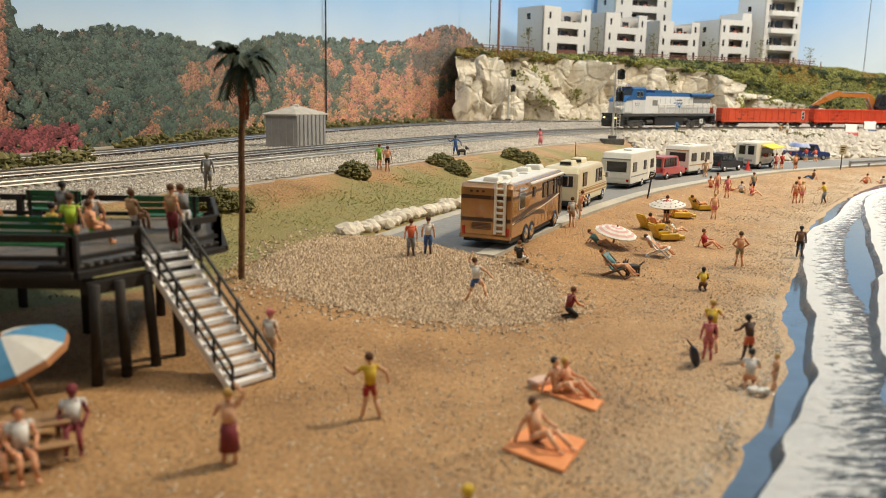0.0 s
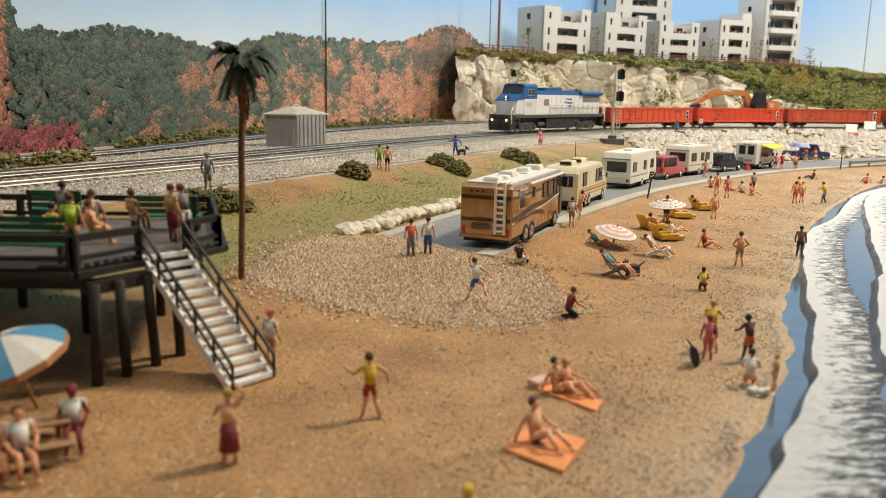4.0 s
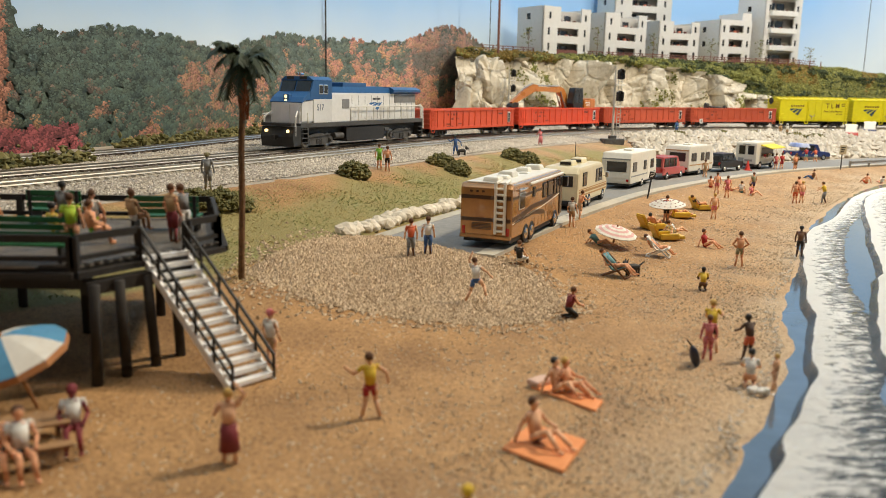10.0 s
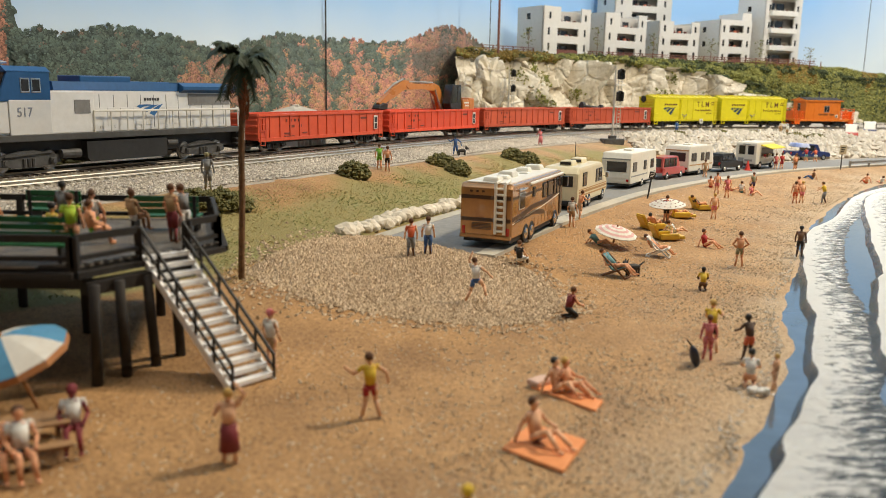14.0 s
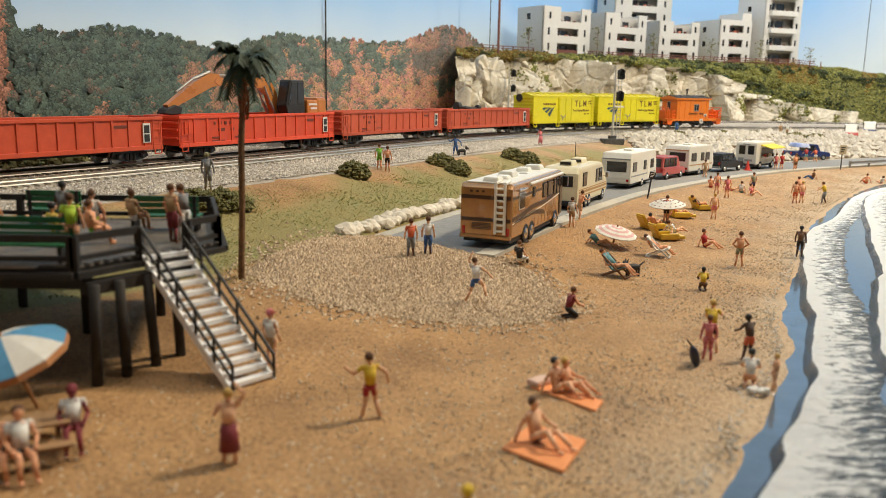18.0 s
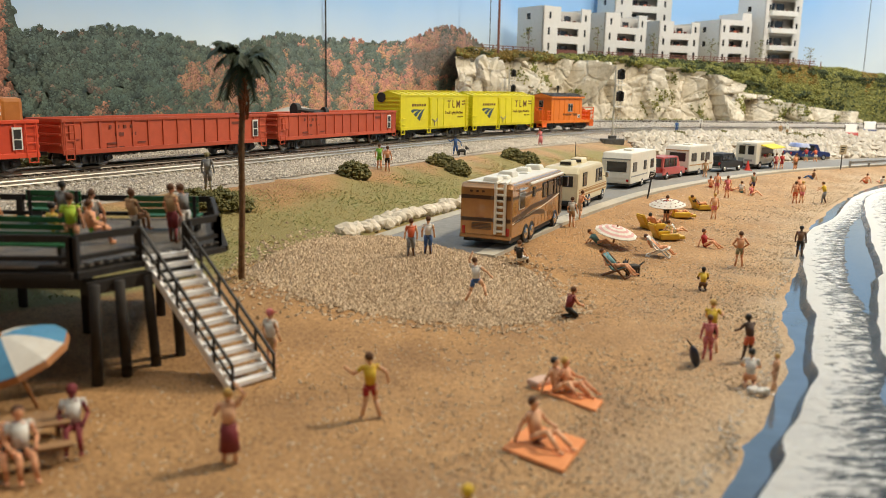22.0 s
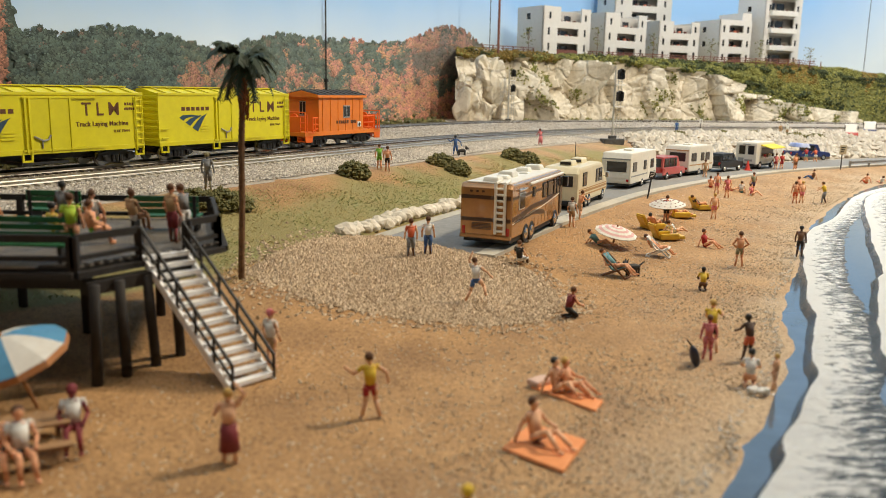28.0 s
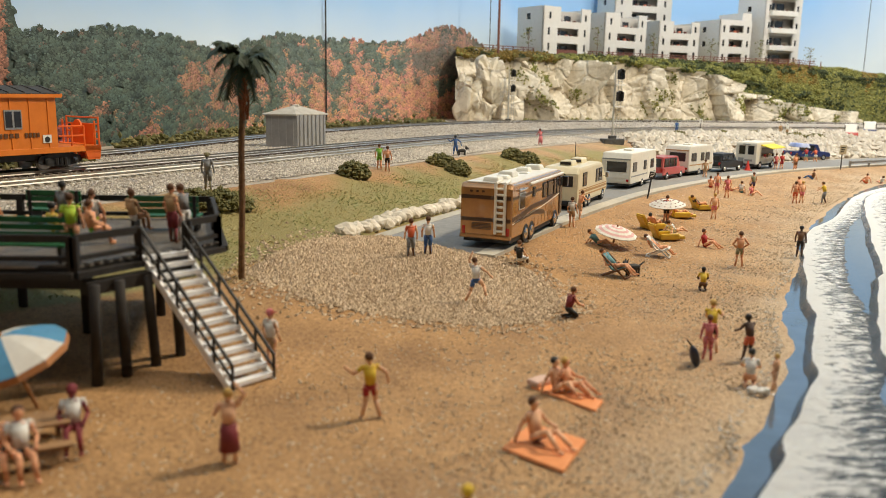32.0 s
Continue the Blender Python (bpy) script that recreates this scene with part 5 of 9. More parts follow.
def printed_hills():
    """A photo print of wooded hills: crowns laid over one another from the skyline down, lit from above."""
    rnd = np.random.RandomState(8)
    u0, u1 = 214.0, 352.0
    V, F, C = [], [], []
    spot, u_here = (0, 0, 1, 0), 0.0

    spread = 1.0

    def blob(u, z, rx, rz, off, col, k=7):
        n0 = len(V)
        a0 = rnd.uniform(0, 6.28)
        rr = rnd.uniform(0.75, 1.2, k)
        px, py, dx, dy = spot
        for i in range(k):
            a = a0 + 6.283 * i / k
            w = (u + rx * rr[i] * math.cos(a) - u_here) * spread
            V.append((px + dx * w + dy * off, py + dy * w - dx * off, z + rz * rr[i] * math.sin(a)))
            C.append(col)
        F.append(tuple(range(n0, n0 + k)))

    us = np.arange(u0, u1, 0.5)
    n0 = len(V)
    for u in us:
        x, y = wall_at(u, 0.05)
        V.extend(((x, y, 1.0), (x, y, ridge(u) - 0.5)))
        C.extend(((0.06, 0.085, 0.07),) * 2)
    for i in range(len(us) - 1):
        F.append((n0 + 2 * i, n0 + 2 * i + 2, n0 + 2 * i + 3, n0 + 2 * i + 1))
    trees = []
    for _ in range(10500):
        u = rnd.uniform(u0, u1)
        r = float(np.interp(u, [240, 270, 300, 350], [0.32, 0.36, 0.42, 0.56])) * rnd.uniform(0.65, 1.3)
        h = rnd.rand() ** 0.92
        z = 2.0 + (ridge(u) - 0.15 - 2.0) * h
        if h > 0.94:
            r *= 0.7
        trees.append((z, u, r, h))
    trees.sort(reverse=True)
    n = len(trees)
    for i, (z, u, r, h) in enumerate(trees):
        off = 0.04 + 0.25 * i / n
        (ax, ay), (bx, by) = wall_at(u, 0), wall_at(u + 0.5, 0)
        spot, u_here = (ax, ay, (bx - ax) / 0.5, (by - ay) / 0.5), u
        spread = float(np.interp(u, [240, 262, 320, 345], [1.3, 2.1, 2.0, 1.5]))
        warm = float(np.interp(u, [242, 252, 262, 268, 274, 282, 292, 300, 312, 322, 350], [-0.75, -0.7, -0.55, -0.3, -0.42, -0.42, -0.28, 0.0, 0.04, 0.0, 0.02]))
        warm += float(np.interp(h, [0, 0.25, 0.45, 0.8, 1], [0.34, 0.22, 0.06, -0.08, -0.18]))
        if 262 < u < 276 and 0.35 < h < 0.9:
            warm += 0.2
        if u > 324 and h > 0.5:
            warm += -0.35 if h < 0.8 else 0.2
        patch = 0.8 * noise.noise((u * 0.17, z * 0.28, 2.2)) + 0.5 * noise.noise((u * 0.5, z * 0.7, 5.2))
        orange = warm + patch + rnd.normal(0, 0.14) > 0
        near_tree = u < 241.0 and z > 5.0
        if near_tree:
            orange = True
        if orange:
            t = rnd.rand()
            tone = (0.60, 0.26, 0.155) if t < 0.45 else (0.58, 0.31, 0.13) if t < 0.68 else (0.52, 0.20, 0.16) if t < 0.84 else (0.34, 0.24, 0.13)
            col = np.array(tone)
            if u < 276:
                col = col * 0.55 + np.array((0.24, 0.15, 0.09)) * 0.3
            if near_tree:
                col = np.array((0.46, 0.20, 0.12))
            tall = 1.35
        else:
            col = np.array((0.070, 0.112, 0.088)) * rnd.uniform(0.7, 1.25) + np.array((0.05, 0.035, 0.0)) * rnd.rand() * (0.5 if u < 262 else 1.1)
            if rnd.rand() < 0.04 + 0.1 * (1 - h) + (0.2 if u > 320 and h > 0.6 else 0):
                col = np.array((0.22, 0.155, 0.11)) * rnd.uniform(0.7, 1.1)
            tall = 0.95
        if u < 247 and z < 5.2:
            col = np.array((0.36, 0.085, 0.09)) * rnd.uniform(0.6, 1.2)
        haze = 0.10 * h + (0.06 if u > 285 else 0)
        col = col * (1 - haze) + np.array((0.34, 0.40, 0.42)) * haze
        if u > 324:
            col = col * 0.55 + np.array((0.30, 0.19, 0.165)) * 0.3 if h > 0.5 else col * 0.85
        col = col * rnd.uniform(0.88, 1.12) * (0.82 if u < 275 else 0.9)
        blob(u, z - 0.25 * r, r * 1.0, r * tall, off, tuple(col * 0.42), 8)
        # the crown, tuft by tuft; shaded foot and lit top are put into the ink
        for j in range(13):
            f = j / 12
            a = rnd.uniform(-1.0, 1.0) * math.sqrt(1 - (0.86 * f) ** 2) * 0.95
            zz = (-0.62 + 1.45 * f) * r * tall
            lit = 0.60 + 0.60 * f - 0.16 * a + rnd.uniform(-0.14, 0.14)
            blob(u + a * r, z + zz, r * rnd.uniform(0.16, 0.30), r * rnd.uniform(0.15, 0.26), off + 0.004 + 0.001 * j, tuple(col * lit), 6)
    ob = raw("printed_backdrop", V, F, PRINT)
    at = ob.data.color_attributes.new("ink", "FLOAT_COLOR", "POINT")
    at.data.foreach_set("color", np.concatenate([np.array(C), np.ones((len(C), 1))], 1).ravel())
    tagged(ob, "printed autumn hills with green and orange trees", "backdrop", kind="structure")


printed_hills()

# low hedge at the foot of the print
rnd = np.random.RandomState(41)
hedge = []
for _ in range(2600):
    s = rnd.uniform(-36, 75)
    o = far_off(s) + 3.2 + rnd.normal(0, 0.5)
    if s > 22:
        o = far_off(s) - 3.4 + rnd.normal(0, 0.3)
        if s < 31 or noise.noise((s * 0.4, 0, 4)) < -0.35:
            continue
    x, y, _ = line(s, o)
    hedge.append((x, y, 3.3 + abs(rnd.normal(0, 0.38))))
tagged(stones("hedge", hedge, BUSH, 0.24, 0.9, 0.5, 5), "dark olive foam bushes along the far track", "hedge", kind="stuff")


# ---- apartment houses on the terrace ----
def pierced(bm, W, H, holes, y0, y1):
    """A wall from (0, 0) to (W, H) with rectangular openings right through it."""
    xs = sorted({0.0, W, *[h[0] for h in holes], *[h[1] for h in holes]})
    zs = sorted({0.0, H, *[h[2] for h in holes], *[h[3] for h in holes]})
    for i in range(len(xs) - 1):
        run = None
        for k in range(len(zs) - 1):
            cx, cz = (xs[i] + xs[i + 1]) / 2, (zs[k] + zs[k + 1]) / 2
            solid = not any(a < cx < b and c < cz < d for a, b, c, d in holes)
            if solid and run is None:
                run = zs[k]
            if run is not None and (not solid or k == len(zs) - 2):
                box(bm, xs[i], xs[i + 1], y0, y1, run, zs[k + 1] if solid else zs[k])
                run = None
    return bm


WINE = mat("balcony_wine_red", (0.17, 0.06, 0.045), (0.12, 0.045, 0.035), 0.7)
# darker stucco tone: the shade of the recessed parts is put into its colour
SHADE = mat("inner_wall_shade", (0.48, 0.46, 0.42), (0.40, 0.38, 0.35), 0.85)


def house(name, x, y, z, rot, W, D, storeys, sh, label, notch=True, stair=False, tower=False):
    g = empty(name, P(x, y, z, 0, 0, rot), label, "apartment house", "white apartment houses on the terrace")
    H = storeys * sh + 0.5
    b0, b1 = W * (0.30 if not tower else 0.16), W * (0.74 if not tower else 0.80)
    holes, bal, win = [], [], []
    for k in range(storeys):
        zb = k * sh
        if k == storeys - 1 and notch:
            holes.append((W * 0.36, W * 0.80, zb + 0.75, H))
            win += [(W * 0.12, W * 0.12 + 0.55, zb + 1.0, zb + 2.2), (W * 0.87, W * 0.87 + 0.55, zb + 1.0, zb + 2.2)]
        else:
            z0 = zb + (0.9 if k else 0.05)
            holes.append((b0, b1, z0, zb + sh - 0.5))
            bal.append((b0, b1, z0, zb + sh - 0.5))
            win += [(W * 0.10, W * 0.10 + 0.55, zb + 0.9, zb + 2.2), (W * 0.86, W * 0.86 + 0.55, zb + 0.9, zb + 2.2)]
    bm = B()
    pierced(bm, W, H, holes + win, 0, 0.3)
    part("facade", bm, STUCCO, g)
    bm = B()
    side = []
    for k in range(1, storeys):
        side.append((D * 0.35, D * 0.35 + 1.1, k * sh + 1.0, k * sh + 2.1))
    sb = B()
    pierced(sb, D, H, side, 0, 0.3)
    sw = part("side_wall", sb, STUCCO, g)
    sw.matrix_basis = P(0.0, D, 0, 0, 0, -90)
    box(bm, W - 0.3, W, 0.3, D, 0, H)
    box(bm, 0.3, W - 0.3, D - 0.3, D, 0, H)
    part("back_wall", bm, STUCCO, g)
    bm = B()
    box(bm, 0.3, W - 0.3, 2.0, D - 0.3, H - 0.7, H - 0.5)
    if not notch:
        box(bm, 0.3, W - 0.3, 0.3, 2.0, H - 0.7, H - 0.5)
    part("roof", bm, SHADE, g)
    for k in range(storeys):
        bm = B()
        box(bm, 0.3, W - 0.3, 0.3, D - 0.3, k * sh - 0.15, k * sh + 0.1)
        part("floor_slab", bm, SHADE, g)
    bm = B()
    box(bm, 0.3, W - 0.3, 1.7, 1.95, 0, H - 0.72)
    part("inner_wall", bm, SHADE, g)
    for a, b, c, d in win:
        bm = B()
        pierced(bm, b - a, d - c, [(0.06, b - a - 0.06, 0.06, d - c - 0.06)], 0.1, 0.22)
        wdw = part("window", bm, BLACK, g, at=P(a, 0, c))
        bm = B()
        box(bm, 0.05, b - a - 0.05, 0.15, 0.18, 0.05, d - c - 0.05)
        part("pane", bm, GLASS_DARK, wdw)
    for a, b, c, d in side:
        bm = B()
        box(bm, 0.12, 0.2, D - b, D - a, c, d)
        part("window", bm, GLASS_DARK, g)
    for a, b, c, d in bal:
        bm = B()
        box(bm, a + 0.3, a + (b - a) * 0.36, 1.62, 1.72, c - 0.6 if c > 1 else c, d - 0.35)
        box(bm, a + (b - a) * 0.45, a + (b - a) * 0.78, 1.62, 1.72, c - 0.6 if c > 1 else c, d - 0.35)
        bw = part("balcony_door", bm, GLASS_DARK, g)
        if c < 1:
            bm = B()
            box(bm, a, b, 0.05, 0.15, c, c + 1.0)
            part("balcony_panel", bm, WINE, g)
        else:
            for xx in (0.2, 0.55, 0.75):
                bm = B()
                box(bm, a + (b - a) * xx, a + (b - a) * xx + 0.5, 0.7, 1.2, c - 0.2, c + rndh(), 0.1)
                part("balcony_chair", bm, WINE if xx != 0.55 else TOWEL, g)
    if tower:
        for a, b, c, d in bal:
            if c > 1:
                bm = B()
                box(bm, a - 0.5, b + 0.2, -0.9, -0.7, c - 0.9, c + 0.1)
                box(bm, a - 0.5, a - 0.3, -0.7, 0, c - 0.9, c + 0.1)
                box(bm, b, b + 0.2, -0.7, 0, c - 0.9, c + 0.1)
                box(bm, a - 0.3, b, -0.7, 0, c - 0.9, c - 0.7)
                part("balcony", bm, STUCCO, g)
    if notch:
        zt = (storeys - 1) * sh
        for xx, ww in ((0.40, 0.09), (0.56, 0.14)):
            bm = B()
            box(bm, W * xx, W * (xx + ww), 1.62, 1.72, zt + 0.2, zt + 1.9)
            part("balcony_door", bm, GLASS_DARK, g)
        for xx in (0.42, 0.55, 0.7):
            bm = B()
            box(bm, W * xx, W * xx + 0.5, 0.7, 1.2, zt + 0.1, zt + 0.7 + rndh(), 0.1)
            part("balcony_chair", bm, WINE if xx != 0.55 else TOWEL, g)
    if stair:
        bm = B()
        box(bm, W - 2.2, W + 0.2, 0.5, D - 0.5, H, H + 1.6)
        part("stair_head", bm, STUCCO, g)
    return g


TOWEL = mat("salmon_cloth", (0.72, 0.25, 0.16), (0.6, 0.2, 0.12), 0.9)
_rh = random.Random(4)


def rndh():
    return _rh.uniform(0.2, 0.6)


house("apartment_house", 17.5, 154.5, 14.9, 37, 12.4, 7, 3, 2.75, "white three-storey apartment house with balconies")
house("apartment_house", 30.35, 163.0, 14.7, 36, 12.0, 8, 3, 2.75, "white three-storey apartment house with balconies")
house("apartment_house", 42.5, 170.0, 14.5, 23, 10.2, 8, 3, 2.55, "white three-storey apartment house with balconies")
house("apartment_house", 55.75, 173.0, 14.3, 24, 8.4, 8, 3, 2.85, "white apartment house with a stair head on its roof", notch=False, stair=True)
house("apartment_tower", 65.8, 176.0, 14.1, 23, 10.0, 8, 7, 3.5, "white high-rise apartment tower with stacked balconies", notch=False, tower=True)
house("apartment_block", 36.6, 186.0, 14.6, 23, 15.2, 7, 6, 2.95, "tall white apartment block behind the terrace houses", notch=False)

# terrace fence
fence = empty("terrace_fence", Matrix(), "brown-red railing along the cliff terrace", "fence")
FENCE = mat("fence_brown_red", (0.20, 0.075, 0.05), (0.13, 0.05, 0.035), 0.7)
post = None
for s in np.arange(-51, -104, -1.6):
    x, y, a = line(s, 40.6)
    z = terrace_z(s)
    if post is None:
        bm = B()
        box(bm, -0.08, 0.08, -0.08, 0.08, -0.3, 1.25)
        post = part("post", bm, FENCE, fence, at=P(x, y, z, 0, 0, math.degrees(a)))
    else:
        again("post", post, fence, P(x, y, z, 0, 0, math.degrees(a)))
for dz in (0.35, 0.75, 1.15):
    v, f = sweep([(*line(s, 40.6)[:2], terrace_z(s) + dz) for s in np.arange(-51, -104, -1.0)], ((-0.05, -0.07), (0.05, -0.07), (0.05, 0.07), (-0.05, 0.07)))
    raw("rail", v, f, FENCE).parent = fence
bm = B()
v, f = sweep([(*line(s, 39.6)[:2], terrace_z(s) + 0.2) for s in np.arange(-49, -58, -1.0)], ((-0.8, -0.3), (0.8, -0.3), (0.8, 0.1), (-0.8, 0.1)))
bm.free()
tagged(raw("terrace_path", v, f, KERB), "pale concrete path on the terrace", "pavement", kind="structure")


def sapling(x, y, z, h, seed):
    rnd = np.random.RandomState(seed)
    g = empty("sapling", P(x, y, z), "thin sapling with sparse green leaves", "tree", "saplings by the houses")
    bm = B()
    rod(bm, (0, 0, 0), (0.1, 0, h), 0.08, 0.03, 6)
    for _ in range(7):
        zz = rnd.uniform(0.35, 0.95) * h
        rod(bm, (0.05, 0, zz), (rnd.uniform(-0.8, 0.8), rnd.uniform(-0.6, 0.6), zz + 0.5), 0.035, 0.015, 5)
    part("trunk", bm, BARK, g)
    pts = [(rnd.normal(0, 0.55), rnd.normal(0, 0.45), h * rnd.uniform(0.35, 1.05)) for _ in range(42)]
    o = stones("leaves", pts, GREEN_BUSH, 0.17, 0.6, 0.5, seed)
    o.parent = g


for i, (x, y, z, h) in enumerate(((14.6, 151, 15, 4.2), (28.6, 160.5, 14.8, 5.6), (41.0, 167.5, 14.6, 5.2), (53.6, 171.0, 14.4, 5.0), (64.6, 174.0, 14.2, 5.0), (76.8, 178, 13.9, 4.4))):
    sapling(x, y, z, h, 50 + i)


def mast(name, x, y, z, h, r, m, label, cat):
    bm = B()
    rod(bm, (0, 0, 0), (0, 0, h), r, r * 0.8, 8)
    o = part(name, bm, m, at=P(x, y, z))
    return tagged(o, label, cat)


mast("flagpole", 8.69, 142, 14.5, 22, 0.22, FENCE, "tall brown-red pole on the terrace", "pole")
mast("hanging_wire", 7.42, 146, 15, 24, 0.07, BLACK, "thin dark wire in front of the sky", "wire")
mast("hanging_wire", -16.35, 114.0, 2.5, 30, 0.12, BLACK, "black cable hanging in front of the print", "wire")
mast("hanging_wire", 88.4, 178, 11, 26, 0.07, BLACK, "thin dark wire in front of the sky", "wire")


# ---- line-side: shed, signals ----
def shed():
    g = empty("tool_shed", P(-12.5, 69.95, 3.25, 0, 0, 0), "grey sheet-metal shed with a low hipped roof", "shed")
    SHEET = mat("shed_grey", (0.36, 0.35, 0.34), (0.27, 0.265, 0.26), 0.6, grain=1.5, bump=0.08)
    bm = B()
    a = math.atan2(3.35, 1.85)
    ux, uy = math.cos(a) * 3.9, math.sin(a) * 3.9
    pts = [(0, 0), (ux, uy), (ux - 2.7, uy + 0.3), (-2.7, 0.1)]
    slab(bm, pts, 0, 2.72, "z")
    part("wall", bm, SHEET, g)
    bm = B()
    for k in range(7):
        t = (k + 0.5) / 7
        bar(bm, (ux * t + 0.03, uy * t - 0.03, 0), (ux * t + 0.03, uy * t - 0.03, 2.7), 0.09, 0.09)
    for k in range(4):
        t = (k + 0.6) / 4.4
        bar(bm, (-2.7 * t, 0.1 * t - 0.03, 0), (-2.7 * t, 0.1 * t - 0.03, 2.7), 0.05, 0.05)
    part("seam", bm, SHEET, g)
    bm = B()
    ex = [(p[0] * 1.06 + (0.1 if p[0] > 0 else -0.1), p[1] * 1.05 + (0.12 if p[1] > 1 else -0.15)) for p in pts]
    lo = [bm.verts.new((p[0], p[1], 2.68)) for p in ex]
    hi = [bm.verts.new((p[0], p[1], 2.8)) for p in ex]
    cx, cy = (ux - 2.7) / 2, uy / 2
    top = [bm.verts.new((cx + ux * 0.08, cy + uy * 0.08, 3.5)), bm.verts.new((cx - ux * 0.08, cy - uy * 0.08, 3.5))]
    bm.faces.new(lo[::-1])
    for i in range(4):
        j = (i + 1) % 4
        bm.faces.new((lo[i], lo[j], hi[j], hi[i]))
    bm.faces.new((hi[0], hi[1], top[0], top[1]))
    bm.faces.new((hi[1], hi[2], top[0]))
    bm.faces.new((hi[2], hi[3], top[1], top[0]))
    bm.faces.new((hi[3], hi[0], top[1]))
    ROOFM = mat("shed_roof", (0.46, 0.43, 0.37), (0.33, 0.30, 0.25), 0.7, grain=2, bump=0.15)
    part("roof", bm, ROOFM, g)
    bm = B()
    box(bm, cx - 0.25, cx + 0.25, cy - 0.25, cy + 0.25, 3.42, 3.58, 0.03)
    part("roof_vent", bm, WHITE, g)


shed()


def signal(x, y, z, h, rot, platform):
    g = empty("railway_signal", P(x, y, z, 0, 0, rot), "grey two-head railway signal mast with a ladder", "railway signal", "signals beside the track")
    bm = B()
    box(bm, -1.2, 1.2, -0.7, 0.7, -0.4, 0.25, 0.05)
    box(bm, -0.35, 0.35, -0.35, 0.35, 0.2, 0.6)
    part("base", bm, TRUCK, g)
    bm = B()
    rod(bm, (0, 0, 0.2), (0, 0, h), 0.14, 0.11, 10)
    part("pole", bm, PALE_STEEL, g)
    for zz in (h - 0.5, h - 2.9):
        bm = B()
        slab(bm, [(0.62 + 0.36 * math.cos(t * 0.6283), zz + 0.62 * math.sin(t * 0.6283)) for t in range(10)], -0.3, -0.1)
        hd = part("signal_head", bm, BLACK, g)
        bm = B()
        for dz in (0.32, -0.05, -0.38):
            rod(bm, (0.62, -0.25, zz + dz), (0.62, -0.55, zz + dz), 0.16, n=8, caps=False)
            rod(bm, (0.62, -0.3, zz + dz), (0.62, -0.34, zz + dz), 0.1, n=8)
        box(bm, 0.3, 1.1, -0.1, 0.3, zz - 0.55, zz + 0.45, 0.06)
        part("lamp_hood", bm, BLACK, hd)
        bm = B()
        box(bm, 0.0, 1.0, -0.5, 0.3, zz - 1.25, zz - 1.1)
        part("platform", bm, WHITE, g)
    bm = B()
    for xx in (0.55, 0.95):
        rod(bm, (xx, 0.35, 0.3), (xx, 0.35, h + 0.1), 0.045, n=5)
    for k in range(int(h / 0.36)):
        rod(bm, (0.55, 0.35, 0.5 + k * 0.36), (0.95, 0.35, 0.5 + k * 0.36), 0.035, n=5)
    part("ladder", bm, PALE_STEEL, g)
    if platform:
        bm = B()
        for xx, yy in ((-1.3, 0), (-1.3, 0.6)):
            rod(bm, (xx, yy, 0), (xx, yy, h * 0.75), 0.03, n=5)
        for k in range(9):
            rod(bm, (-1.3, 0, k * 0.7), (-0.1, 0.0, k * 0.7), 0.03, n=5)
        part("cage", bm, PALE_STEEL, g)


signal(18.9, 93.4, 2.95, 7.9, 12, False)
signal(10.2, 135.0, 3.2, 8.4, 8, True)
